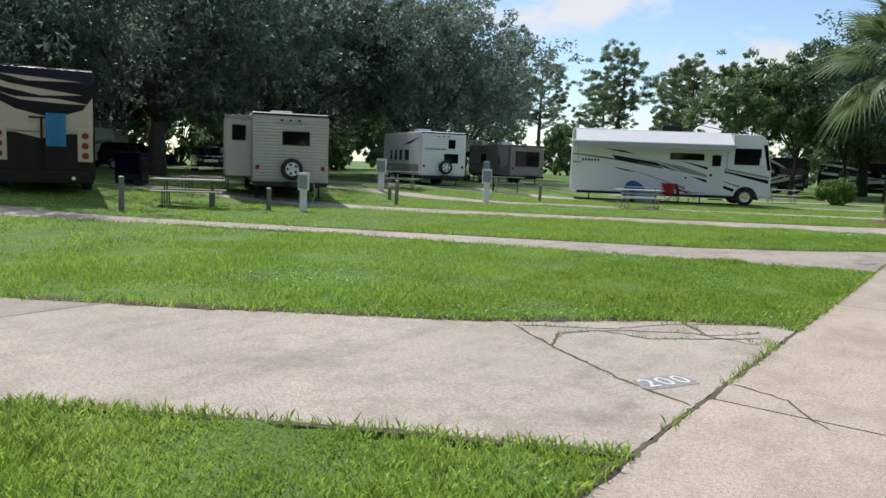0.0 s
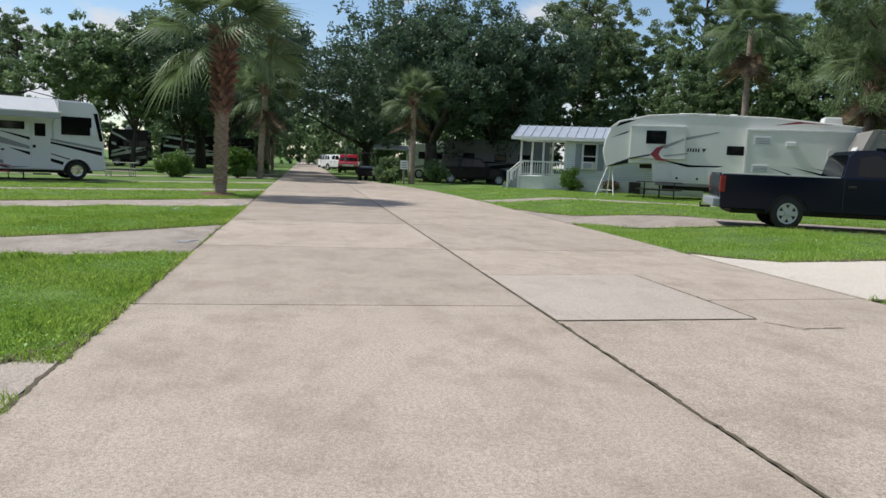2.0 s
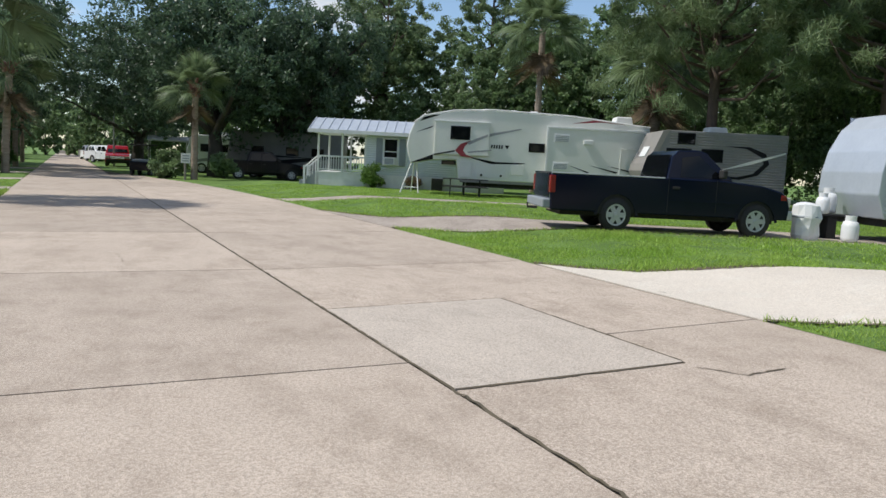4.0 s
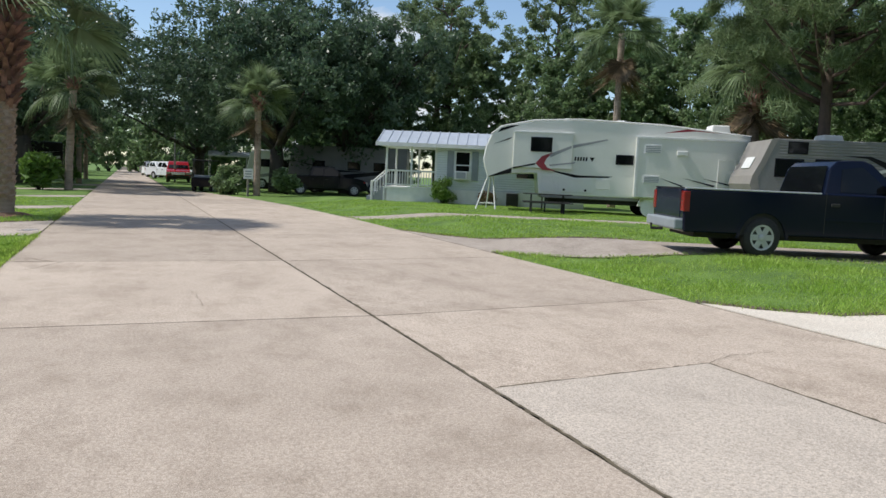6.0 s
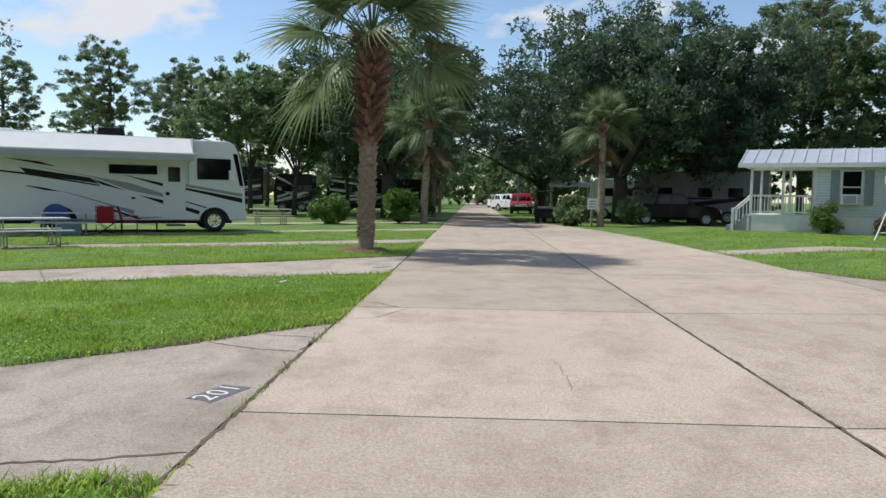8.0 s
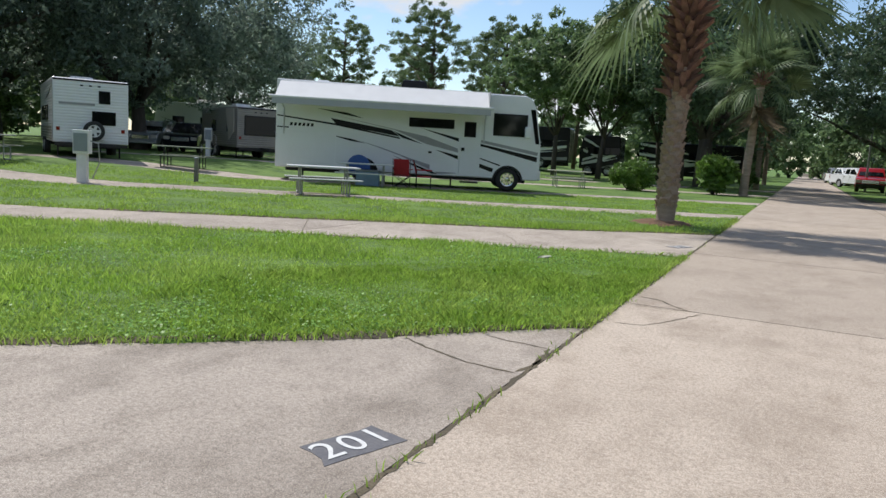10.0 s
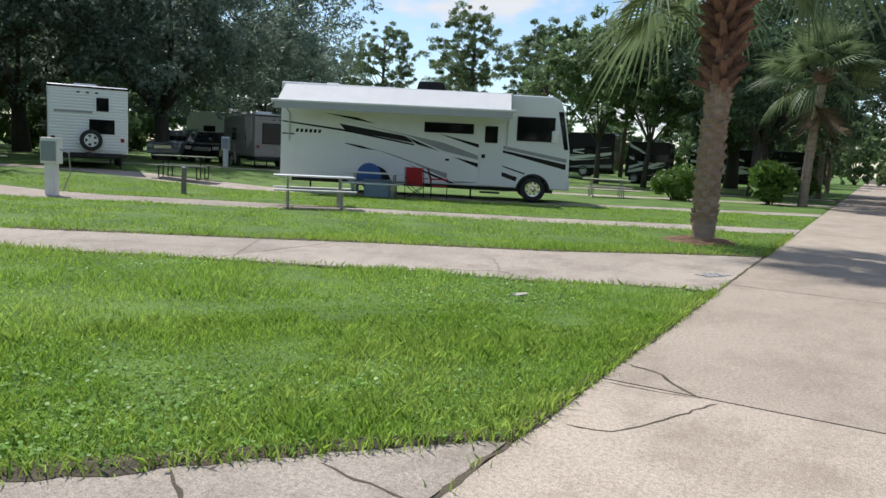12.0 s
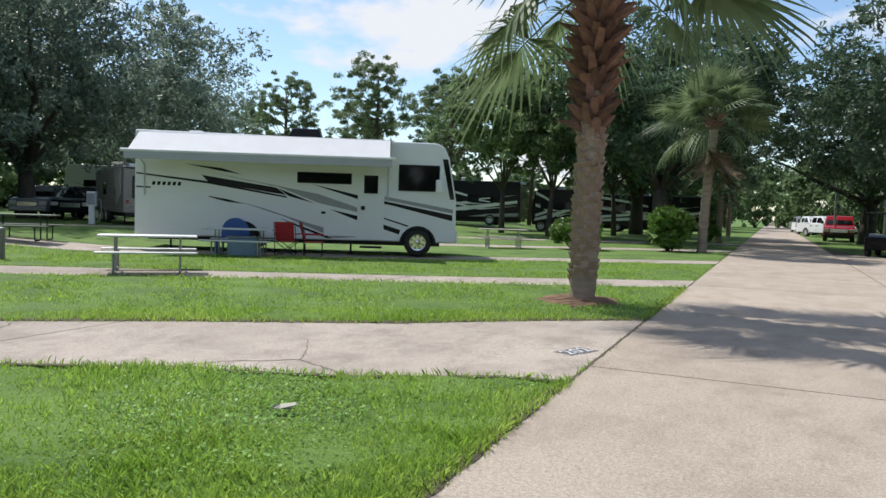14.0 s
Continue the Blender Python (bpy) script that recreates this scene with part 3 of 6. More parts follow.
def boot_mesh(out, w, tip):
    bm = bmesh.new()
    v = [bm.verts.new(p) for p in ((0, -w, 0), (0, w, 0), (out, w * 0.55, tip), (out, -w * 0.55, tip), (0, -w, 0.2), (0, w, 0.2))]
    for q in ((0, 1, 2, 3), (4, 3, 2, 5), (0, 3, 4), (1, 5, 2), (0, 4, 5, 1)):
        bm.faces.new([v[i] for i in q])
    bmesh.ops.recalc_face_normals(bm, faces=bm.faces)
    me = bpy.data.meshes.new("leaf_boot")
    bm.to_mesh(me)
    bm.free()
    me.materials.append(BOOT)
    return me


BOOTS = [boot_mesh(0.26, 0.1, 0.30), boot_mesh(0.3, 0.085, 0.36), boot_mesh(0.22, 0.1, 0.24)]


SCARS = [boot_mesh(0.095, 0.1, 0.2), boot_mesh(0.08, 0.12, 0.17)]
for me in SCARS:
    me.materials[0] = SCAR


def palm(label, m, height, r_low, r_top, boots, crown=1.0, seed=1, lean=0.0, dead=4, fronds=38, scars=0):
    """A cabbage palm: ringed trunk, criss-cross leaf boots, round crown of fan fronds."""
    rng = np.random.default_rng(seed)
    ob = thing("palm_tree", label, "palm tree", m)
    bm = bmesh.new()
    n = 26
    top_x = lean * height
    pts = [(top_x * (i / n) ** 1.5, 0, height * i / n - 0.1) for i in range(n + 1)]
    rad = [(r_low * (1.18 if i == 0 else 1.05 if i == 1 else 1.0) * (1 - i / n) + r_top * i / n) * (1 + 0.05 * (-1) ** i) for i in range(n + 1)]
    tube(pts, rad, bm, 16)
    for v in bm.verts:
        v.co += Vector(noise.noise_vector(v.co * 4.0)) * 0.02
    part("trunk", bm, PALM_BARK, ob, smooth=True)
    if boots:
        z0, z1, count = boots
        for k in range(count):
            f = (k + 0.5) / count
            z = z0 + (z1 - z0) * f
            x = top_x * (z / height) ** 1.5
            r = r_low + (r_top - r_low) * z / height
            s = 1.0 + 0.6 * f
            share("leaf_boot", BOOTS[k % 3], ob, pose(x, 0, z, 0, 0, math.degrees(k * 2.39996)) @ pose(r - 0.03, 0, 0, rng.normal() * 6, rng.normal() * 8, 0) @ Matrix.Diagonal((s, 1, 1, 1)))
        for k in range(scars):
            z = 0.25 + (z0 - 0.2) * (k + 0.5) / scars
            share("leaf_scar", SCARS[k % 2], ob, pose(top_x * (z / height) ** 1.5, 0, z, 0, 0, math.degrees(k * 2.39996)) @ pose(r_low - 0.035, 0, 0, rng.normal() * 10, rng.normal() * 5, 0))
    top = Vector((top_x, 0, height - 0.12))
    for k in range(fronds):
        f = k / fronds
        a = math.degrees(k * 2.39996)
        tilt = 86 - 98 * f ** 0.95 + rng.normal() * 8
        me = FRONDS[min(3, int(f * 4))] if rng.random() > 0.25 else FRONDS[rng.integers(0, 4)]
        sc = crown * rng.uniform(0.88, 1.08)
        share("frond", me, ob, Matrix.Translation(top - Vector((0, 0, 0.35 * f))) @ pose(0, 0, 0, rng.normal() * 28, -tilt, a) @ Matrix.Diagonal((sc, sc, sc, 1)))
    for k in range(dead):
        a = k * 97 + rng.random() * 40
        share("dead_frond", DEAD_FRONDS[k % 2], ob, Matrix.Translation(top - Vector((0, 0, 0.5))) @ pose(0, 0, 0, rng.normal() * 20, 66 + rng.random() * 20, a) @ Matrix.Diagonal((crown, crown, crown, 1)))
    return ob


def shrub(name, label, m, seed, radius, height, leaves, size, mat):
    rng = np.random.default_rng(seed)
    ob = thing(name, label, "shrub", m)
    n = 26
    d = rng.normal(size=(n, 3))
    d /= np.linalg.norm(d, axis=1, keepdims=True)
    c = np.stack([d[:, 0] * radius * 0.62, d[:, 1] * radius * 0.62, height * (0.5 + 0.34 * d[:, 2])], 1)
    v = leaf_quads(rng, c, rng.uniform(0.22, 0.36, n) * radius, leaves, size, 0.9, 0.45)
    for k in range(9):
        part("stem", tube([(d[k, 0] * 0.1, d[k, 1] * 0.1, -0.05), tuple(c[k] * 0.6), tuple(c[k])], [0.02, 0.014, 0.006], None, 5), BARK, ob)
    new("foliage", raw_mesh("foliage", v, 3, mat)).parent = ob
    return ob


def plant_copies(protos, places, group):
    """Sets copies of the model trees; the models themselves stand at the first places."""
    for k, (x, y, size) in enumerate(places):
        src = protos[k % len(protos)]
        m = pose(x, y, ground_z(x, y), 0, 0, (k * 137.5) % 360)
        if k < len(protos):
            src.matrix_basis = m @ Matrix.Diagonal((size, size, size, 1))
            tagged(src, group=group)
            src["base_size"] = size
        else:
            o = copy_thing(src, m)
            o.scale = (size, size, size * (0.92 + 0.16 * ((k * 7) % 5) / 4))


oaks = [broadleaf("live_oak", "spreading dark green live oak over parked campers", 11 + k, 13.5, 8.6, 3.9, 0.42, 46000, "oak", 0.15, BARK, OAK_LEAF, 130) for k in range(3)]
plant_copies(oaks, [(-34.0, 44, 0.95), (-38, 33, 1.1), (-34, 22.5, 1.0), (-44, 42, 1.1), (-45, 18, 1.1), (-40, 58, 0.85), (-50, 30, 1.0), (-32, 8, 0.9), (-46, 4, 1.0)], "live oaks behind the campers")
road_oaks = [broadleaf("roadside_oak", "large dark oak with forked trunk beside the park road", 31 + k, 13.5, 7.4, 4.4, 0.55, 44000, "oak", 0.17, BARK, ROAD_LEAF, 110) for k in range(2)]
plant_copies(road_oaks, [(-5.2, 61, 0.9), (9.9, 58, 0.92), (15.2, 60, 0.84), (6.2, 74, 0.85), (-9, 76, 0.85)], "oaks beside the road")
small_oaks = [broadleaf("water_oak", "slender green oak with thin trunk on the lawn", 51, 10.5, 4.4, 4.0, 0.17, 13000, "oak", 0.18, BARK, WOOD_LEAF, 46)]
plant_copies(small_oaks, [(-12.2, 63, 0.98), (-15.8, 64.5, 1.0), (-9.5, 70, 0.95)], "slender oaks on the lawn")
pines = [pine("pine_tree", "tall pine with bare trunk and tufted crown", 61 + k, 14.5, 4.3, 7.0, 16000, 0.17, puffs=30) for k in range(3)]
plant_copies(pines, [(-43, 78, 0.93), (-33.5, 78, 1.02), (-25, 76.5, 0.9), (-49.5, 80, 0.85), (-20, 84, 0.8), (27, 72, 1.28), (24, 62.5, 1.12), (34, 62, 1.2), (-38.5, 86, 0.85), (-29, 85, 0.8), (43, 47, 1.2), (46, 36, 1.2), (50, 20, 1.2), (-58, 76, 0.9)], "tall pines behind the park")
woods = [broadleaf("woodland_tree", "dense green woodland tree behind the campers", 71 + k, 14.5, 4.8, 1.2, 0.22, 24000, "wood", 0.19, BARK, WOOD_LEAF, 80) for k in range(3)]
wood_places = [(20.5, 66, 0.74), (25.5, 62, 0.86), (29.5, 57.5, 0.82), (33, 53, 0.92), (35.5, 48, 0.85), (38, 43, 0.95), (40, 37.5, 0.86), (41, 32, 0.98), (41.5, 26.5, 0.9), (41, 21, 1.0), (40.5, 15.5, 0.95), (40, 10, 1.0), (39.5, 4, 0.95),
               (37, 57, 1.0), (44, 45, 1.0), (48, 33, 1.08), (48, 21, 1.1), (33, 41, 0.5), (36, 30.5, 0.55), (36.5, 22, 0.55), (36, 14, 0.6), (31.5, 25.5, 0.62), (33, 19, 0.7), (34, 12.5, 0.7), (31.5, 30.5, 0.55), (23, 57, 0.5), (27.5, 53, 0.55), (18.5, 61.5, 0.45)]
plant_copies(woods, wood_places, "woodland behind the campers")
far_trees = [broadleaf("distant_tree", "distant green tree along the park edge", 81 + k, 11.0, 5.4, 0.2, 0.25, 6500, "wood", 0.40, BARK, WOOD_LEAF, 44) for k in range(2)]
far_places = [(-68 + 3.0 * math.sin(k * 2.1), -14 + 9.0 * k, 1.0 + 0.15 * math.sin(k * 1.7)) for k in range(11)]
far_places += [(-60 + 9.0 * k, 98 + 4.0 * math.sin(k * 1.3), 0.62 + 0.12 * math.sin(k * 2.9)) for k in range(7)]
far_places += [(-55.5 + 9.0 * k, 106 + 3.0 * math.sin(k * 2.1), 0.6) for k in range(6)]
far_places += [(10 + 6 * k, 96 + 7 * math.sin(k * 2.3), 1.05) for k in range(4)]
far_places += [(-7, 104, 0.8), (-6.5, 122, 0.9), (7, 112, 0.85), (6.5, 130, 0.9), (-2, 150, 0.9), (3, 158, 1.0), (-8, 142, 1.0)]
far_places += [(-57 + 4 * math.sin(k * 1.7), -8 + 7 * k, 0.72) for k in range(12)]
# unseen rows behind the camera, added to darken reflections in the truck paint
far_places += [(-66 + 11 * k, -34 + 5 * math.sin(k * 1.9), 1.15) for k in range(12)] + [(46 + 3 * math.sin(k), -24 + 9 * k, 1.2) for k in range(4)]
plant_copies(far_trees, far_places, "distant trees")

palm("tall palm with shaggy brown trunk beside the road", pose(-2.3, 30.4, 0.0, 0, 0, 20), 5.75, 0.205, 0.23, (2.75, 5.6, 150), 1.22, 3, 0.02, 0, 36, 110)
palm("slim palm with smooth grey trunk on the lawn", pose(-2.1, 50.8, 0.0, 0, 0, 10), 5.6, 0.2, 0.17, (5.0, 5.5, 16), 1.05, 4, 0.05, 3, 34)
palm("palm with round crown beside a small road sign", pose(7.4, 50.6, 0.0, 0, 0, 80), 5.5, 0.19, 0.18, (4.6, 5.4, 26), 0.85, 5, 0.01, 4)
palm("slim palm farther along the lawn edge", pose(-2.4, 66, 0.0), 5.4, 0.18, 0.16, None, 0.9, 6, 0.0, 3, 30)
palm("small distant palm along the road", pose(-2.6, 80, 0.0, 0, 0, 50), 4.6, 0.18, 0.16, None, 0.85, 7, 0.0, 2, 26)
palm("tall palm with hanging dead fronds behind the camper", pose(24.5, 41.0, 0.27), 9.2, 0.2, 0.17, None, 1.1, 8, 0.0, 14, 42)
palm("palm with drooping fronds behind the white camper", pose(24.6, 31.6, 0.27, 0, 0, 60), 6.2, 0.26, 0.24, (4.2, 6.0, 40), 1.1, 9, 0.02, 10)
near_pine = pine("longleaf_pine", "tall pine with hanging needle tufts behind the truck", 95, 15, 5.2, 5.8, 52000, 0.3, 0.3, 52, 0.08, 0.7)
near_pine.matrix_basis = pose(27.2, 22.4, 0.27)
bough_pine = pine("longleaf_pine", "pine with low drooping boughs beside the campers", 96, 13.5, 4.8, 5.6, 60000, 0.28, 0.2, 52, 0.08, 0.7)
bough_pine.matrix_basis = pose(24.0, 27.6, 0.27)
shrub("round_bush", "round leafy green bush on the lawn", pose(-6.8, 48.0, 0.0), 1, 1.25, 1.55, 9000, 0.085, SHRUB_LEAF)
shrub("palm_side_bush", "leafy tropical bush beside a palm trunk", pose(-3.4, 50.4, 0.0), 2, 1.15, 1.9, 2600, 0.22, SHRUB_LEAF)
shrub("small_bush", "small bush at the foot of a palm", pose(-2.9, 65.0, 0.0), 3, 0.7, 1.2, 700, 0.16, SHRUB_LEAF)
shrub("sign_bush", "dark leafy bush beside the palm and road sign", pose(6.0, 51.2, 0.0), 4, 1.3, 1.7, 3000, 0.14, WOOD_LEAF)
shrub("garden_bush", "light green shrub against the cottage porch", pose(14.2, 39.6, 0.27), 5, 0.8, 1.3, 2200, 0.075, SHRUB_LEAF)
shrub("brown_bush", "low reddish shrub beside the cottage wall", pose(16.0, 38.8, 0.27), 6, 0.5, 0.7, 700, 0.08, DEAD_FROND)
shrub("garden_bush", "bushy plants beside the palm and black truck", pose(9.0, 50.2, 0.2), 7, 1.0, 1.5, 1500, 0.16, WOOD_LEAF)
shrub("woodland_bush", "dark green hedge bush beside the trailer", pose(29.5, 24.0, 0.27), 8, 1.6, 2.4, 3000, 0.16, WOOD_LEAF)

# ---- vehicle pieces ----
def wheel(parent, x, y, z, r, w=0.22, rim_mat=None, rim_r=0.6, spokes=6, name="wheel", out=-1):
    """A tyre with a dished rim, hub and spokes; out is the side that shows (-1: towards -y)."""
    hub = part(name, lathe([(r * 0.6, -w / 2), (r * 0.93, -w / 2), (r, -w * 0.36), (r, w * 0.36), (r * 0.93, w / 2), (r * 0.6, w / 2)], sides=28, caps=False), RUBBER, parent, smooth=True)
    hub.matrix_basis = pose(x, y, z)
    rr = r * rim_r
    rim = part("rim", lathe([(rr * 1.02, out * w * 0.46), (rr * 0.93, out * w * 0.47), (rr * 0.86, out * w * 0.3), (rr * 0.3, out * w * 0.26), (rr * 0.2, out * w * 0.2)], sides=24), UNDER, hub)
    first = None
    for k in range(spokes):
        m = Matrix.Translation((0, out * w * 0.42, 0)) @ Matrix.Rotation(k * math.tau / spokes, 4, "Y")
        if first is None:
            first = part("spoke", box(rr * 0.15, rr * 0.95, -0.012, 0.012, -rr * 0.24, rr * 0.24, 0.006), rim_mat or STEEL, hub)
            first.matrix_basis = m
        else:
            share("spoke", first.data, hub, m)
    part("rim_edge", lathe([(rr * 1.03, out * w * 0.44), (rr * 1.03, out * w * 0.52), (rr * 0.88, out * w * 0.5), (rr * 0.88, out * w * 0.40)], sides=24, caps=False), rim_mat or STEEL, hub)
    bm = lathe([(rr * 0.3, out * w * 0.38), (rr * 0.28, out * w * 0.5), (rr * 0.1, out * w * 0.53)], sides=16)
    part("hub_cap", bm, rim_mat or STEEL, hub)
    return hub


def side_window(parent, x0, x1, z0, z1, y=0.0, out=-1, frame_mat=None, rim=0.035, name="window"):
    """A tinted pane in a rounded rim on a side wall at y."""
    lo, hi = sorted((y, y + out * 0.028))
    fr = part(name, box(x0, x1, lo, hi, z0, z1, 0.012), frame_mat or BLACK, parent)
    lo, hi = sorted((y + out * 0.02, y + out * 0.034))
    part("pane", box(x0 + rim, x1 - rim, lo, hi, z0 + rim, z1 - rim, 0.004), GLASS, fr, "dark tinted glass")
    return fr


def end_window(parent, y0, y1, z0, z1, x=0.0, out=-1, frame_mat=None, rim=0.035, name="window"):
    lo, hi = sorted((x, x + out * 0.028))
    fr = part(name, box(lo, hi, y0, y1, z0, z1, 0.012), frame_mat or BLACK, parent)
    lo, hi = sorted((x + out * 0.02, x + out * 0.034))
    part("pane", box(lo, hi, y0 + rim, y1 - rim, z0 + rim, z1 - rim, 0.004), GLASS, fr, "dark tinted glass")
    return fr


def stripe(parent, poly, mat, y=0.0, out=-1, name="stripe", lift=0.004):
    lo, hi = sorted((y - out * 0.004, y + out * lift))
    return part(name, slab(poly, lo, hi), mat, parent)


def end_stripe(parent, poly, mat, x=0.0, out=-1, name="stripe"):
    bm = slab([(b, c) for b, c in poly], 0, 0.008)
    for v in bm.verts:
        v.co = Vector((x + out * (v.co.y - 0.003), v.co.x, v.co.z))
    bmesh.ops.recalc_face_normals(bm, faces=bm.faces)
    return part(name, bm, mat, parent)


def bars(parent, x0, x1, z0, z1, mat, n=6, y=0.0, out=-1):
    """A badge as plain slanted bars of its size and colour."""
    w = (x1 - x0) / n
    for k in range(n):
        a = x0 + k * w
        part("badge_bar", slab([(a, z0), (a + w * 0.6, z0), (a + w * 0.75, z1), (a + w * 0.15, z1)], min(y, y + out * 0.006), max(y, y + out * 0.006)), mat, parent)


def ribbed(parent, x0, x1, z0, z1, y, out, mat, pitch=0.1, name="siding"):
    """Horizontal corrugated siding on a side wall."""
    bm = bmesh.new()
    z = z0
    prev = None
    while z < z1:
        for dz, d in ((0, 0.004), (pitch * 0.35, 0.018), (pitch * 0.75, 0.018), (pitch * 0.95, 0.004)):
            zz = min(z + dz, z1)
            row = [bm.verts.new((x, y + out * d, zz)) for x in (x0, x1)]
            if prev:
                bm.faces.new((prev[0], prev[1], row[1], row[0]))
            prev = row
        z += pitch
    return part(name, bm, mat, parent)


def ribbed_end(parent, y0, y1, z0, z1, x, out, mat, pitch=0.1, name="siding"):
    ob = ribbed(parent, y0, y1, z0, z1, 0, 1, mat, pitch, name)
    for v in ob.data.vertices:
        a, b, c = v.co
        v.co = (x + out * b, a, c)
    return ob


def roof_box(parent, x0, x1, y0, y1, z0, z1, mat, name="air_conditioner"):
    bm = box(x0, x1, y0, y1, z0, z1, 0.06, seg=3)
    for v in bm.verts:
        if v.co.z > z0 + 0.5 * (z1 - z0):
            v.co.x = (x0 + x1) / 2 + (v.co.x - (x0 + x1) / 2) * 0.86
    return part(name, bm, mat, parent)


def jack(parent, x, y, top):
    bm = tube([(x, y, 0), (x, y, top)], 0.03)
    box(x - 0.1, x + 0.1, y - 0.1, y + 0.1, 0, 0.025, bm=bm)
    return part("jack", bm, UNDER, parent)


def side_profile(x_rear, x_front, low, top, axles, arch):
    """A vehicle's side outline: the top line given, the bottom with wheel arches cut in."""
    pts = list(top)
    pts.append((x_front, low))
    for ax in sorted(axles, reverse=True):
        for k in range(9):
            a = math.pi * k / 8
            pts.append((ax + arch * math.cos(a), max(low, low - 0.06 + arch * math.sin(a))) if 0 < k < 8 else (ax + (arch if k == 0 else -arch), low))
    pts.append((x_rear, low))
    return pts


# ---- motorhome ----
def motorhome(m):
    ob = thing("motorhome", "white motorhome with black and grey swooshes and open awning", "motorhome", m)
    W = 2.5
    prof = side_profile(-0.05, 9.42, 0.42, [(-0.05, 3.52), (8.85, 3.42), (9.08, 3.30), (9.24, 2.95), (9.46, 1.72), (9.48, 0.8)], (3.1, 8.33), 0.5)
    part("body", slab(prof, 0, W, 0.05, seg=3), WHITE, ob)
    part("underbody", box(0.3, 9.0, 0.2, W - 0.2, 0.3, 0.75), UNDER, ob)
    for x in (3.1, 8.33):
        for y, o in ((0.16, -1), (W - 0.16, 1)):
            wheel(ob, x, y, 0.42, 0.42, 0.26, CHROME, 0.58, 8, out=o)
        arch = [(x + r * math.cos(math.pi * k / 10), 0.36 + r * math.sin(math.pi * k / 10)) for r, order in ((0.56, range(11)), (0.49, range(10, -1, -1))) for k in order]
        stripe(ob, arch, UNDER, lift=0.012, name="wheel_arch")
    black = [[(1.89, 2.24), (4.07, 1.94), (4.39, 1.72), (2.09, 2.04)], [(4.12, 1.93), (5.23, 1.5), (4.46, 1.69)], [(0.0, 2.26), (2.08, 2.06), (4.39, 1.69), (4.39, 1.64), (2.09, 1.99), (0.0, 2.22)],
             [(1.39, 2.56), (2.48, 2.46), (3.07, 2.29), (2.48, 2.37)], [(5.11, 2.08), (6.5, 1.79), (6.5, 1.67)], [(6.56, 1.77), (7.22, 1.65), (7.22, 1.56), (6.56, 1.64)], [(7.29, 1.64), (9.36, 1.27), (9.36, 1.09), (7.53, 1.51), (7.29, 1.55)],
             [(5.67, 1.34), (6.5, 1.17), (6.5, 1.03)], [(6.56, 1.15), (7.22, 0.95), (7.22, 0.81), (6.56, 1.01)], [(7.29, 0.93), (7.8, 0.78), (7.76, 0.64), (7.29, 0.79)], [(1.89, 1.65), (2.64, 1.55), (3.16, 1.42), (2.64, 1.47)], [(4.15, 1.05), (5.24, 0.67), (5.8, 0.48), (5.6, 0.47), (4.88, 0.73)],
             [(7.3, 1.14), (8.05, 0.92), (8.02, 0.88), (7.3, 1.1)], [(0.0, 1.86), (0.42, 1.85), (0.42, 1.81), (0.0, 1.82)]]
    for p in black:
        stripe(ob, p, BLACK)
    for p in ([(1.93, 2.36), (4.07, 2.0), (5.35, 1.78), (6.48, 1.42), (6.5, 1.28), (5.33, 1.52), (4.17, 1.95)], [(2.92, 1.51), (3.75, 1.3), (4.88, 0.95), (6.49, 0.53), (5.84, 0.48), (4.39, 1.06)], [(7.3, 1.78), (9.38, 1.44), (9.37, 1.32), (7.3, 1.68)]):
        stripe(ob, p, GRAPHIC_GREY, lift=0.002)
    bars(ob, 0.45, 1.34, 1.9, 2.01, BLACK, 6)
    side_window(ob, 4.69, 6.31, 2.10, 2.43)
    door = part("entry_door", slab([(6.55, 0.46), (7.26, 0.46), (7.26, 2.46), (6.55, 2.46)], -0.02, 0.0, 0.008), WHITE, ob)
    side_window(door, 6.68, 7.1, 1.85, 2.39, -0.02)
    part("handle", box(6.6, 6.72, -0.055, -0.02, 1.35, 1.47, 0.01), BLACK, door)
    cab_win = side_window(ob, 7.71, 8.94, 1.96, 2.75)
    stripe(ob, [(9.02, 2.95), (9.19, 2.95), (9.41, 1.74), (9.27, 1.74)], GLASS, lift=0.008, name="corner_glass")
    part("mirror_arm", tube([(8.95, 0, 2.25), (9.0, -0.25, 2.3), (8.98, -0.28, 2.2)], 0.02), BLACK, ob)
    part("mirror", box(8.82, 9.02, -0.4, -0.2, 1.92, 2.32, 0.04), WHITE, ob)
    bm = bmesh.new()
    for y0, y1 in ((0.12, W / 2 - 0.02), (W / 2 + 0.02, W - 0.12)):
        v = [bm.verts.new(p) for p in ((9.235, y0, 2.98), (9.235, y1, 2.98), (9.47, y1, 1.78), (9.47, y0, 1.78), (9.2, y0, 2.98), (9.2, y1, 2.98), (9.4, y1, 1.78), (9.4, y0, 1.78))]
        for q in ((0, 3, 2, 1), (4, 5, 6, 7), (0, 1, 5, 4), (2, 3, 7, 6), (1, 2, 6, 5), (0, 4, 7, 3)):
            bm.faces.new([v[i] for i in q])
    part("windshield", bm, GLASS, ob, "tall dark windscreen")
    part("front_bumper", box(9.38, 9.54, 0.1, W - 0.1, 0.42, 0.8, 0.05), WHITE, ob)
    for x0, x1, z0, z1 in ((0.4, 2.1, 0.62, 1.7), (3.75, 4.55, 0.55, 0.9), (5.5, 6.4, 0.55, 1.0)):
        part("hatch", box(x0, x1, -0.012, 0, z0, z1, 0.005), WHITE, ob)
    part("latch", box(5.42, 5.55, -0.025, 0, 1.2, 1.27, 0.005), BLACK, ob)
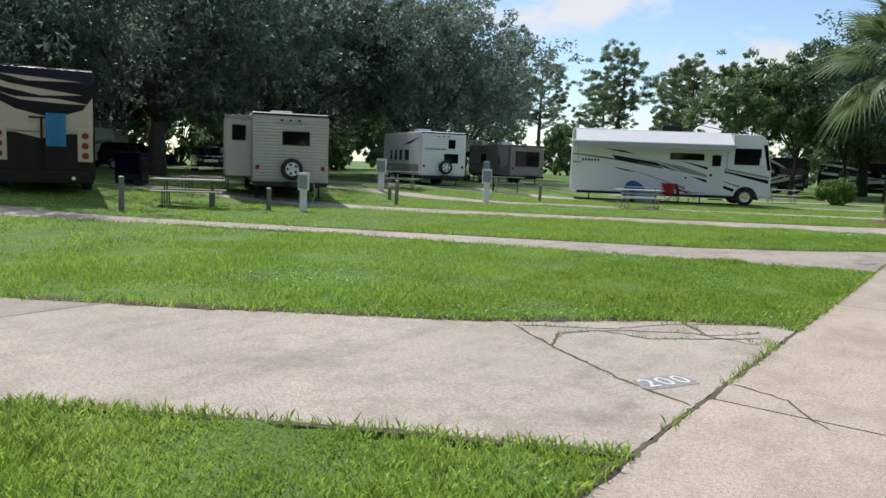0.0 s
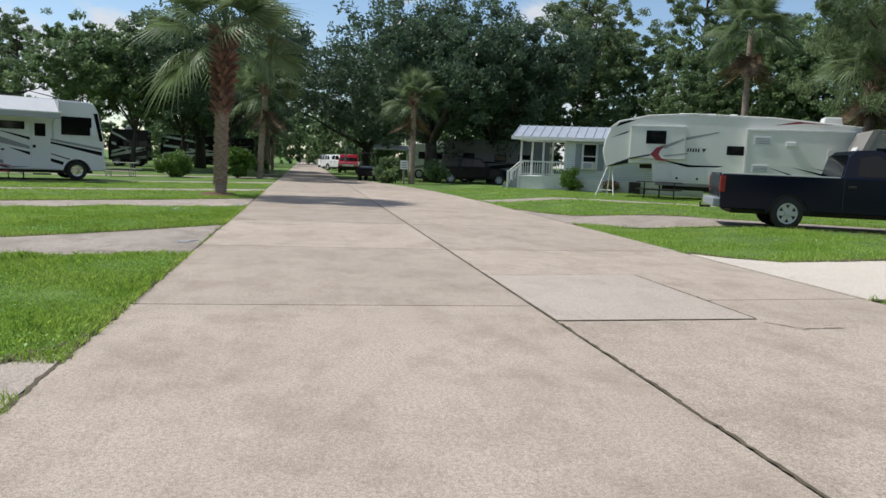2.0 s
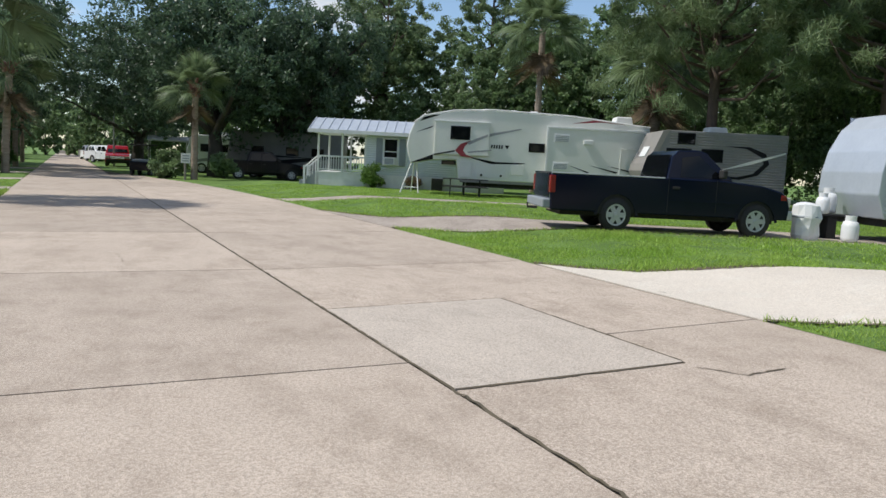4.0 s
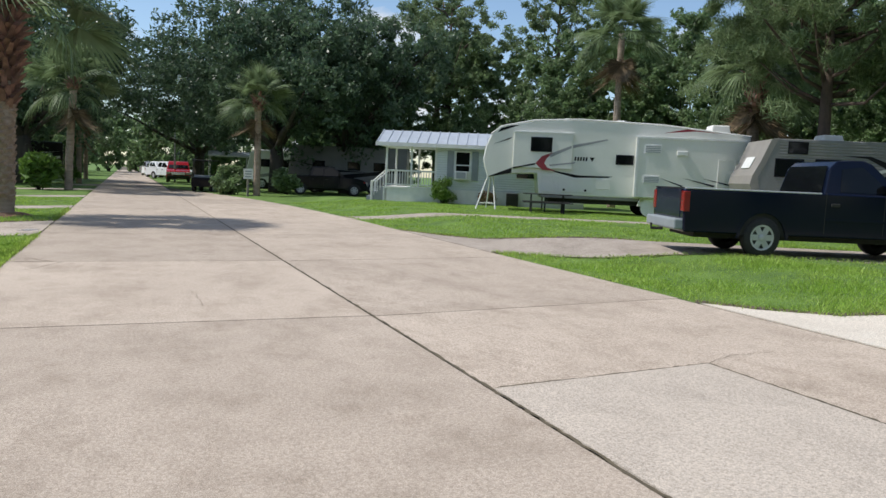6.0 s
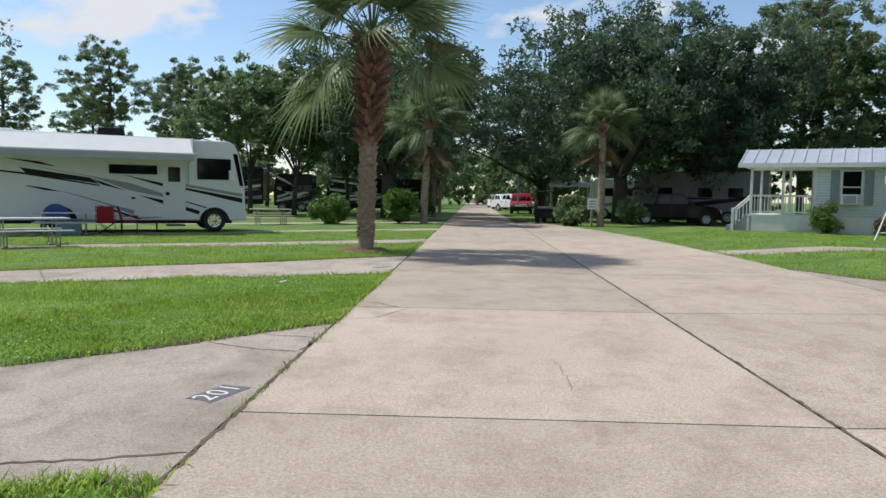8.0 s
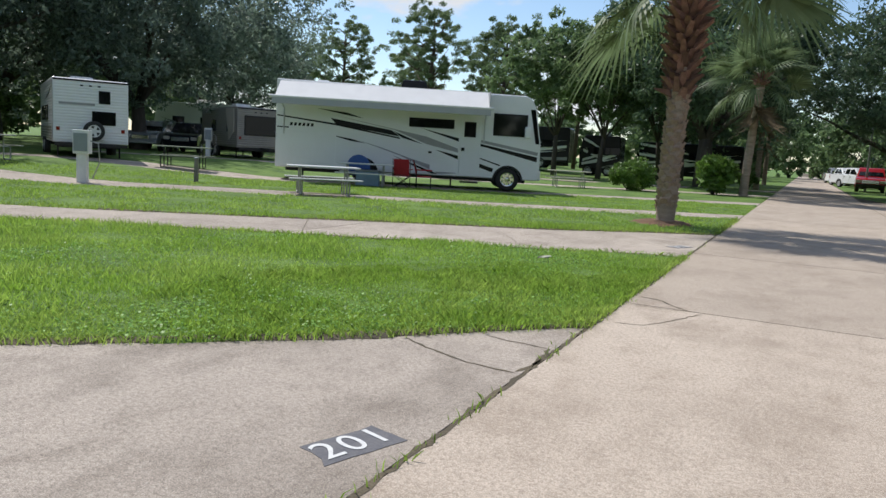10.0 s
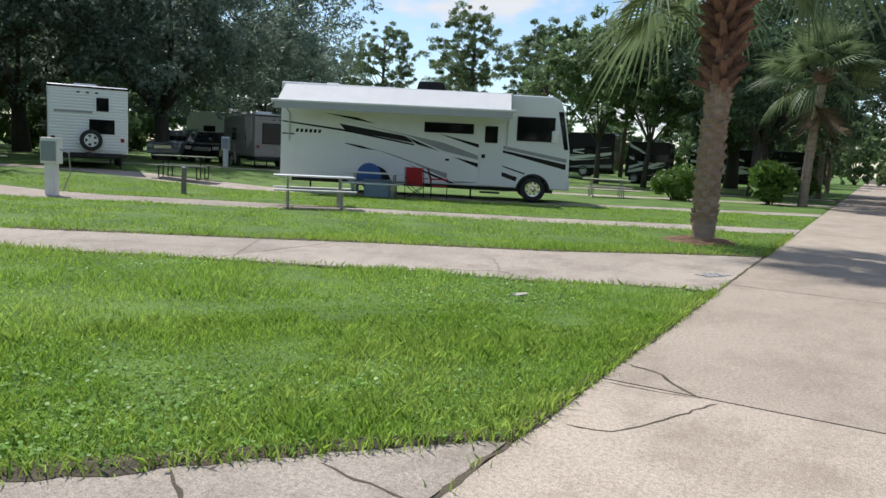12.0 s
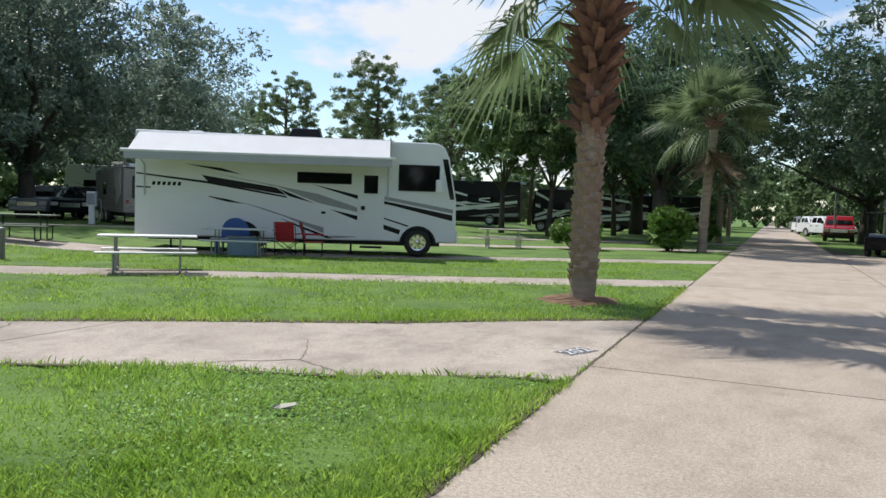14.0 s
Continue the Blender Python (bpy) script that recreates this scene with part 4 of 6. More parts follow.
    # awning
    awn = part("awning", slab([(0, 3.42), (0.04, 3.44), (1.0, 2.86), (0.98, 2.82)], 0.1, 7.45), CANVAS, ob, "partly opened white awning")
    for v in awn.data.vertices:
        v.co = Vector((v.co.y, -v.co.x - 0.03, v.co.z))
    part("valance", box(0.0, 7.5, -1.06, -1.04, 2.60, 2.84, 0.006), VALANCE, awn, "grey hanging edge")
    part("roller", tube([(-0.1, -1.02, 2.84), (7.6, -1.02, 2.84)], 0.05, sides=12), WHITE_PAINT, awn)
    part("end_panel", slab([(7.44, 3.42), (7.47, 3.42), (7.47, 2.85), (7.44, 2.85)], -1.0, -0.05), VALANCE, awn)
    for x in (0.25, 7.4):
        part("arm", tube([(x, -0.03, 1.6), (x, -0.05, 2.5), (x, -1.0, 2.82)], 0.022), STEEL, awn)
    part("awning_rail", box(0.1, 7.5, -0.06, 0.0, 3.36, 3.46, 0.015), WHITE_PAINT, ob)
    roof_box(ob, 4.3, 5.3, 0.8, 1.6, 3.44, 3.80, BLACK)
    roof_box(ob, 1.2, 1.7, 0.9, 1.4, 3.48, 3.62, WHITE, "roof_vent")
    part("step", box(6.6, 7.25, -0.3, 0.1, 0.22, 0.27, 0.01), UNDER, ob)
    for x in (0.9, 6.3):
        jack(ob, x, 0.4, 0.5)
    return ob


motorhome(pose(-16.62, 34.44, 0.03, 0, 0, 27.5))


# ---- fifth-wheel trailer ----
def fifth_wheel(m):
    ob = thing("fifth_wheel_trailer", "cream fifth-wheel trailer with dark red and grey swooshes", "trailer", m)
    W = 2.45
    prof = [(2.2, 0.72), (2.1, 1.55), (1.0, 1.5), (0.12, 1.32), (-0.02, 1.75), (-0.08, 2.05), (0.02, 2.6), (0.2, 3.02), (0.6, 3.34), (1.9, 3.62), (3.64, 3.72), (6.96, 3.62), (10.0, 3.38), (10.35, 3.3), (10.4, 0.72)]
    part("body", slab(prof, 0, W, 0.05, seg=3), CREAM, ob)
    part("skirt", box(2.3, 10.35, 0.03, W - 0.03, 0.6, 0.78, 0.02), GREY_SIDING, ob)
    part("underbody", box(2.6, 10.2, 0.3, W - 0.3, 0.42, 0.62), UNDER, ob)
    part("roof_edge", tube([(0.2, 0.0, 3.06), (0.6, 0, 3.37), (1.9, 0, 3.65), (3.64, 0, 3.75), (6.96, 0, 3.65), (10.35, 0, 3.33)], 0.03), WHITE_PAINT, ob)
    s1 = part("bedroom_slide", box(1.11, 3.46, -0.12, 0.3, 1.76, 3.18, 0.02), CREAM, ob)
    part("slide_trim", box(1.08, 3.49, -0.14, -0.1, 3.14, 3.21, 0.008), WHITE_PAINT, s1)
    side_window(s1, 1.79, 2.64, 2.41, 2.99, -0.12)
    s2 = part("living_slide", box(5.93, 10.0, -0.42, 0.3, 0.78, 3.12, 0.02), CREAM, ob)
    part("slide_trim", box(5.88, 10.05, -0.45, -0.38, 3.06, 3.16, 0.01), WHITE_PAINT, s2)
    part("corner_trim", box(5.88, 5.98, -0.45, -0.4, 0.78, 3.06, 0.008), WHITE_PAINT, s2)
    for z0, z1 in ((2.5, 2.86), (1.34, 1.66)):
        v = part("vent", box(6.2, 6.85, -0.445, -0.42, z0, z1, 0.008), WHITE_PAINT, s2)
        for k in range(4):
            zz = z0 + 0.05 + k * (z1 - z0 - 0.08) / 4
            part("louvre", box(6.24, 6.81, -0.46, -0.44, zz, zz + 0.03, 0.004), GREY_PAINT, v)
    part("lamp", box(7.45, 7.85, -0.5, -0.42, 2.46, 2.64, 0.02), WHITE_PAINT, s2)
    part("ladder_frame", tube([(9.05, -0.46, 1.2), (9.05, -0.47, 2.35), (9.7, -0.47, 2.35), (9.7, -0.46, 1.2)], 0.02), WHITE_PAINT, s2)
    side_window(ob, 5.18, 5.88, 2.03, 2.42)
    end_window(ob, 0.5, 1.9, 1.7, 2.6, 10.4, 1)
    side_window(ob, 10.08, 10.3, 1.6, 2.7)
    stripe(ob, [(2.01, 1.95), (2.25, 2.24), (2.68, 2.41), (2.43, 2.14), (2.36, 1.96), (2.5, 1.79), (2.81, 1.67), (2.28, 1.71)], GRAPHIC_RED, -0.12, name="swoosh")
    stripe(ob, [(2.51, 2.32), (3.4, 2.70), (3.4, 2.6), (2.6, 2.21)], GRAPHIC_GREY, -0.12, name="swoosh")
    stripe(ob, [(3.47, 2.73), (4.8, 3.01), (4.84, 2.97), (3.7, 2.67), (3.47, 2.6)], GRAPHIC_GREY, name="swoosh")
    stripe(ob, [(2.5, 1.77), (2.9, 1.67), (3.77, 1.54), (5.11, 1.55), (4.89, 1.49), (3.6, 1.44), (2.81, 1.63)], BLACK, name="swoosh")
    stripe(ob, [(2.55, 1.92), (3.6, 2.06), (3.55, 2.0), (2.6, 1.86)], GRAPHIC_GREY, -0.12, name="swoosh")
    stripe(ob, [(0.16, 1.36), (1.06, 1.73), (1.08, 1.76), (1.08, 1.52), (0.98, 1.5), (0.2, 1.34)], BLACK, name="swoosh")
    stripe(ob, [(1.12, 1.76), (2.0, 1.96), (2.0, 1.89), (1.12, 1.7)], BLACK, -0.12, name="swoosh")
    stripe(ob, [(0.45, 3.12), (1.32, 3.44), (1.0, 3.42), (0.6, 3.3)], BLACK, name="swoosh")
    stripe(ob, [(0.28, 2.64), (0.91, 2.91), (1.08, 2.96), (0.91, 2.85)], BLACK, name="swoosh")
    stripe(ob, [(6.98, 3.34), (7.9, 3.52), (9.3, 3.40), (8.2, 3.45)], GRAPHIC_RED, name="swoosh")
    for p in ([(6.87, 1.56), (7.78, 1.3), (7.7, 1.26)], [(7.75, 1.6), (9.0, 1.36), (8.9, 1.3)], [(8.47, 1.62), (9.95, 1.36), (9.9, 1.28)]):
        stripe(ob, p, BLACK, -0.42, name="swoosh")
    bars(ob, 3.55, 4.1, 2.12, 2.27, BLACK, 5)
    stripe(ob, [(4.15, 2.27), (4.35, 2.27), (4.25, 2.1)], BLACK, name="badge")
    for x0, x1, z0, z1 in ((2.95, 4.32, 0.85, 1.41), (2.29, 2.77, 0.82, 1.5), (4.45, 5.01, 1.02, 1.44)):
        part("hatch", box(x0, x1, -0.025, 0, z0, z1, 0.01), CREAM, ob)
    for x in (3.2, 4.05):
        part("lock", lathe([(0.05, -0.05), (0.05, -0.02)], sides=12), BLACK, ob).matrix_basis = pose(x, 0, 0.95)
    for x in (6.62, 7.5):
        wheel(ob, x, -0.02, 0.37, 0.37, 0.22, WHITE_PAINT, 0.6, 6)
        wheel(ob, x, W - 0.2, 0.37, 0.37, 0.22, WHITE_PAINT, 0.6, 6, out=1)
        part("wheel_cover", lathe([(0.39, -0.17), (0.37, -0.15)], sides=28), WHITE_PAINT, ob, "white wheel cover").matrix_basis = pose(x, 0, 0.39)
    part("fender", slab([(6.62 + 0.5 * math.cos(math.pi * (1 - k / 8)) + (0.88 if k > 4 else 0), 0.42 + 0.46 * math.sin(math.pi * k / 8)) for k in range(9)], -0.10, 0.02, 0.01), CREAM, ob)
    bm = bmesh.new()
    for a, b in (((-0.3, 0.4, 0), (0.15, 0.9, 1.4)), ((0.5, 0.4, 0), (0.35, 0.9, 1.4)), ((0.1, 1.9, 0), (0.25, 1.2, 1.4))):
        tube([a, b], 0.03, bm)
    tube([(-0.2, 0.5, 0.25), (0.45, 0.5, 0.25), (0.12, 1.75, 0.25), (-0.2, 0.5, 0.25)], 0.015, bm)
    part("tripod_stand", bm, WHITE_PAINT, ob, "white pin-box tripod stand")
    for x, y in ((2.5, 0.25), (2.5, 2.2), (9.8, 0.25)):
        jack(ob, x, y, 0.7)
    roof_box(ob, 8.95, 9.75, 0.6, 1.5, 3.4, 3.78, WHITE_PAINT)
    for x in (3.1, 4.3, 5.2):
        roof_box(ob, x, x + 0.4, 0.6, 1.0, 3.66, 3.82, WHITE_PAINT, "roof_vent")
    return ob


fifth_wheel(pose(13.91, 34.92, 0.27, 0, 0, -27))


# ---- travel trailers ----
def travel_trailer(m, label, L, W, H, skin, front="raked", rib=True, name="travel_trailer"):
    """A box trailer; x runs along it from its front at 0, the side at y = 0."""
    ob = thing(name, label, "trailer", m)
    base = 0.55
    if front == "raked":
        prof = [(0.0, base + 0.15), (-0.28, 1.45), (-0.22, 1.75), (0.05, 2.3), (0.35, H - 0.05), (0.6, H), (L, H), (L, base), (0.2, base)]
    elif front == "round":
        prof = [(0.15, base), (-0.05, 1.1), (-0.02, 1.6), (0.1, 2.1), (0.38, 2.65), (0.75, H - 0.08), (1.2, H), (L, H), (L, base)]
    else:
        prof = [(0, base), (0, H - 0.1), (0.12, H), (L - 0.12, H), (L, H - 0.1), (L, base)]
    part("body", slab(prof, 0, W, 0.03), skin, ob)
    if rib:
        ribbed(ob, 0.62 if front != "box" else 0.05, L - 0.04, base + 0.08, H - 0.08, 0, -1, skin)
        ribbed(ob, 0.62 if front != "box" else 0.05, L - 0.04, base + 0.08, H - 0.08, W, 1, skin)
    part("underbody", box(0.3, L - 0.2, 0.25, W - 0.25, base - 0.18, base + 0.02), UNDER, ob)
    for x in (L * 0.55, L * 0.55 + 0.85):
        wheel(ob, x, 0.05, 0.34, 0.34, 0.2, STEEL, 0.58, 6)
        wheel(ob, x, W - 0.05, 0.34, 0.34, 0.2, STEEL, 0.58, 6, out=1)
    for x in (0.7, L - 0.4):
        for y in (0.2, W - 0.2):
            jack(ob, x, y, base)
    part("tongue", box(-1.3, 0.4, W / 2 - 0.06, W / 2 + 0.06, 0.45, 0.58, 0.01), UNDER, ob)
    roof_box(ob, L * 0.45, L * 0.45 + 0.8, W / 2 - 0.4, W / 2 + 0.4, H - 0.02, H + 0.25, WHITE_PAINT)
    return ob


grey = travel_trailer(pose(21.0, 27.6, 0.27, 0, 0, -27), "grey ribbed travel trailer with dark hook-shaped graphic", 5.2, 2.4, 3.08, GREY_SIDING)
side_window(grey, 0.9, 1.59, 2.56, 3.0)
side_window(grey, 1.85, 2.71, 1.92, 2.42)
side_window(grey, 0.5, 1.48, 1.75, 2.4)
stripe(grey, [(2.8, 2.56), (3.6, 2.5), (4.2, 2.2), (4.3, 1.95), (3.9, 1.55), (3.3, 1.4), (2.9, 1.42), (2.9, 1.34), (3.4, 1.3), (4.1, 1.5), (4.52, 1.95), (4.35, 2.35), (3.7, 2.58)], BLACK, -0.02, name="graphic")
stripe(grey, [(2.6, 1.62), (3.7, 2.0), (5.1, 2.42), (5.1, 2.36), (3.8, 1.9)], CREAM, -0.026, name="graphic")
stripe(grey, [(1.7, 1.8), (2.3, 1.75), (2.3, 1.5), (1.9, 1.5)], BLACK, -0.02, name="graphic")
cap = part("front_cap", slab([(-0.30, 1.47), (-0.24, 1.76), (0.03, 2.31), (0.33, 3.05), (0.6, 3.1), (0.45, 2.8), (0.2, 2.2), (-0.05, 1.7), (0.2, 0.7), (0.0, 0.7)], -0.012, 2.412, 0.01), TAUPE, grey, "beige moulded front cap")
part("front_graphic", slab([(-0.12, 2.03), (0.06, 2.42), (0.05, 2.45), (-0.14, 2.05)], 0.7, 1.6), WHITE_PAINT, grey)

silver = travel_trailer(pose(17.05, 15.85, 0.27, 0, 0, -23), "silvery white ribbed travel trailer with dark pinstripes", 7.2, 2.4, 3.07, SILVER_SKIN, "round")
ribbed(silver, 0.12, 0.6, 0.63, 1.95, 0, -1, SILVER_SKIN)
stripe(silver, [(0.2, 1.78), (1.5, 1.76), (1.5, 1.70), (0.2, 1.72)], BLACK, -0.02)
stripe(silver, [(0.2, 1.66), (1.5, 1.64), (1.5, 1.6), (0.2, 1.62)], GRAPHIC_RED, -0.02)
bars(silver, 0.55, 1.25, 2.2, 2.36, BLACK, 5, -0.02)
side_window(silver, 1.9, 2.7, 1.5, 2.3)


def gas_bottle(m, label="white propane bottle with a collar on the trailer tongue", s=1.0):
    ob = thing("propane_bottle", label, "gas bottle", m, "propane bottles")
    part("tank", lathe([(0.11 * s, 0), (0.15 * s, 0.03), (0.155 * s, 0.1), (0.155 * s, 0.3 * s), (0.13 * s, 0.38 * s), (0.06 * s, 0.42 * s)], sides=20, axis="z"), WHITE_PAINT, ob, smooth=True)
    part("collar", lathe([(0.1 * s, 0.38 * s), (0.1 * s, 0.5 * s), (0.085 * s, 0.5 * s), (0.085 * s, 0.38 * s)], sides=16, axis="z"), WHITE_PAINT, ob)
    part("valve", tube([(0, 0, 0.4 * s), (0, 0, 0.47 * s)], 0.025), STEEL, ob)
    return ob


def on_line(s, off=0.0, z=0.0):
    """A pose along the silver trailer's axis, s metres ahead of its nose corner."""
    return pose(0, 0, 0) @ silver.matrix_basis @ pose(-s, 1.2 + off, z)


gas_bottle(on_line(0.35, 0.2, 0.58), s=1.25)
gas_bottle(on_line(0.75, -0.25, 0.58), "white propane bottle with a collar on the trailer tongue", 1.0)
gas_bottle(on_line(0.55, -1.1, 0.0), "white propane bottle standing on the grass", 1.2)
tote = thing("covered_bin", "white tarp-wrapped bin on the grass", "bin", on_line(1.5, -0.9))
bm = lathe([(0.26, 0), (0.31, 0.1), (0.3, 0.35), (0.33, 0.5), (0.28, 0.78), (0.2, 0.83)], sides=14, axis="z")
for v in bm.verts:
    v.co += Vector(noise.noise_vector(v.co * 5)) * 0.05
part("wrap", bm, WHITE_PAINT, tote)
part("tie", lathe([(0.325, 0.5), (0.33, 0.53), (0.32, 0.55)], sides=14, axis="z"), GREY_PAINT, tote)
plank = thing("tongue_board", "dark board lying across the trailer tongue", "board", on_line(0.7, -0.1, 0.58))
part("board", box(-0.7, 0.9, -0.25, 0.25, -0.05, -0.002, 0.01), UNDER, plank)
for x in (-0.2, 0.2):
    part("leg", box(x - 0.12, x + 0.12, -0.2, 0.2, -0.58, -0.05, 0.02), UNDER, plank)

# trailers that show their backs
def rear_trailer(m, label, L, W, H, skin, windows, spare, slide=None, name="travel_trailer"):
    """A box trailer with its rear wall at x = 0 facing -x, running back along +x; its left side is +y."""
    ob = travel_trailer(m, label, L, W, H, skin, "box", True, name)
    ribbed_end(ob, 0.05, W - 0.05, 0.62, H - 0.12, 0, -1, skin)
    for y0, y1, z0, z1 in windows:
        end_window(ob, y0, y1, z0, z1, -0.015, -1)
    for y in (0.12, W - 0.22):
        end_stripe(ob, [(y, 0.95), (y + 0.12, 0.95), (y + 0.12, 1.08), (y, 1.08)], LAMP_RED, -0.018, name="tail_lamp")
    for k in range(3):
        yy = W / 2 - 0.3 + 0.28 * k
        end_stripe(ob, [(yy, H - 0.26), (yy + 0.09, H - 0.26), (yy + 0.09, H - 0.21), (yy, H - 0.21)], BLACK, -0.018, name="marker_lamp")
    part("bumper", box(-0.2, -0.08, 0.05, W - 0.05, 0.42, 0.54, 0.02), UNDER, ob)
    part("rear_trim", box(-0.022, 0.0, 0.0, W, H - 0.1, H - 0.04, 0.006), BLACK, ob)
    if spare:
        sp = wheel(ob, -0.16, spare, 0.98, 0.35, 0.2, WHITE_PAINT, 0.6, 5, "spare_wheel")
        sp.matrix_basis = pose(-0.16, spare, 0.98, 0, 0, -90)
    return ob


BACK = 180 - 36
b = rear_trailer(pose(-21.8, 32.5, ground_z(-21.8, 32.5), 0, 0, BACK + 3), "white ribbed travel trailer with spare wheel on its back", 6.8, 2.44, 2.78, WHITE, [(0.6, 0.98, 1.95, 2.4), (0.42, 1.2, 1.2, 1.68)], 1.15)
end_stripe(b, [(1.1, 1.86), (2.25, 1.86), (2.25, 1.94), (1.1, 1.94)], GRAPHIC_GREY, -0.02, name="badge")
for x0, x1 in ((2.0, 2.6), (3.2, 3.6), (4.1, 4.5), (5.0, 5.3)):
    side_window(b, x0, x1, 1.3, 1.85, 2.44 + 0.015, 1)
stripe(b, [(0.3, 2.5), (1.6, 2.2), (3.2, 2.1), (1.6, 2.32)], BLACK, 2.44 + 0.016, 1)
stripe(b, [(0.3, 0.62), (6.7, 0.62), (6.7, 1.1), (0.3, 1.1)], TAUPE, 2.44 + 0.014, 1, "lower_band")
a = rear_trailer(pose(-17.35, 18.1, 0.16, 0, 0, BACK), "beige ribbed travel trailer with slide-out and spare wheel", 7.2, 2.44, 2.78, BEIGE, [(0.62, 1.5, 1.75, 2.2)], 1.2)
end_stripe(a, [(0.7, 2.42), (1.7, 2.42), (1.7, 2.5), (0.7, 2.5)], GRAPHIC_GREY, -0.02, name="badge")
sl = part("slide_out", box(0.5, 3.4, 2.4, 3.25, 0.7, 2.62, 0.03), BEIGE, a)
end_window(sl, 2.62, 3.05, 1.85, 2.35, 0.5, -1)
part("slide_trim", box(0.46, 0.52, 2.42, 3.28, 2.54, 2.66, 0.01), TAUPE, sl)
c = rear_trailer(pose(-23.0, 43.1, ground_z(-23.0, 43.1), 0, 0, BACK + 4), "taupe hybrid trailer with dark trim under the oaks", 6.5, 2.4, 2.5, TAUPE, [(0.35, 2.05, 1.15, 2.1)], None)
for x0, x1 in ((1.0, 1.6), (3.6, 4.4)):
    side_window(c, x0, x1, 1.3, 1.9, 2.4 + 0.015, 1)
part("side_tarp", slab([(0.4, 2.42), (1.8, 2.42), (1.2, 0.9), (0.4, 1.3)], 2.42, 2.45), BEIGE, c, "draped beige tarp")

# ---- coach with dark swirls ----
coach = thing("diesel_coach", "black and tan motor coach with swirl graphics seen from behind", "motorhome", pose(-19.65, 11.4, 0.22, 0, 0, 154))
W = 2.55
part("body", slab([(0.0, 0.45), (-0.02, 3.1), (0.08, 3.4), (0.25, 3.46), (9.6, 3.46), (10, 3.2), (10.1, 0.45)], 0, W, 0.05, seg=3), BLACK, coach)
for poly in ([(0.05, 1.7), (2.5, 1.7), (2.5, 2.62), (1.9, 2.3), (1.0, 2.1), (0.3, 2.35), (0.05, 2.7)], [(0.3, 2.75), (1.3, 2.68), (2.2, 2.85), (2.5, 3.1), (2.0, 2.95), (1.1, 2.84)], [(0.1, 2.5), (0.9, 2.62), (1.9, 2.62), (2.4, 2.75), (1.8, 2.55), (0.9, 2.5)], [(0.3, 3.1), (1.6, 3.05), (2.3, 3.2), (1.4, 3.16)]):
    end_stripe(coach, poly, TAN_PAINT, -0.022)
end_stripe(coach, [(0.4, 1.75), (2.15, 1.75), (1.3, 1.55)], TAN_PAINT, -0.022)
for y in (0.06, W - 0.44):
    lamp = part("tail_lamp_panel", box(-0.06, 0, y, y + 0.38, 0.95, 1.85, 0.02), TAN_PAINT, coach)
    for k in range(3):
        part("tail_lamp", lathe([(0.09, 0), (0.085, 0.03), (0.03, 0.04)], sides=14), LAMP_RED, lamp).matrix_basis = pose(-0.06, y + 0.19, 1.12 + 0.27 * k, 0, 0, 90)
part("ladder_post", tube([(-0.1, 1.3, 0.6), (-0.1, 1.3, 2.1)], 0.03), BLACK, coach)
part("ladder_top", tube([(-0.1, 1.05, 2.1), (-0.1, 1.6, 2.1)], 0.025), BLACK, coach)
part("bumper", box(-0.12, 0.0, 0.05, W - 0.05, 0.35, 0.7, 0.04), BLACK, coach)
part("fog_lamp", lathe([(0.07, 0), (0.05, 0.03)], sides=12), CHROME, coach).matrix_basis = pose(-0.12, 0.55, 0.5, 0, 0, 90)
for x in (2.2, 7.8):
    wheel(coach, x, W - 0.15, 0.45, 0.45, 0.28, CHROME, 0.6, 8, out=1)
    wheel(coach, x, 0.15, 0.45, 0.45, 0.28, CHROME, 0.6, 8)
towel = thing("blue_towel", "bright blue towel hanging on the coach ladder", "towel", pose(0, 0, 0) @ coach.matrix_basis @ pose(-0.16, 0.72, 1.35))
bm = bmesh.new()
rows = []
for i in range(9):
    for s in (0,):
        rows.append([bm.verts.new((0.02 * math.sin(j * 1.3 + i * 0.4) - 0.01, j * 0.06, i * 0.11)) for j in range(9)])
for q, s in zip(rows, rows[1:]):
    for j in range(8):
        bm.faces.new((q[j], q[j + 1], s[j + 1], s[j]))
bmesh.ops.solidify(bm, geom=list(bm.faces), thickness=0.01)
part("cloth", bm, BLUE_CLOTH, towel)


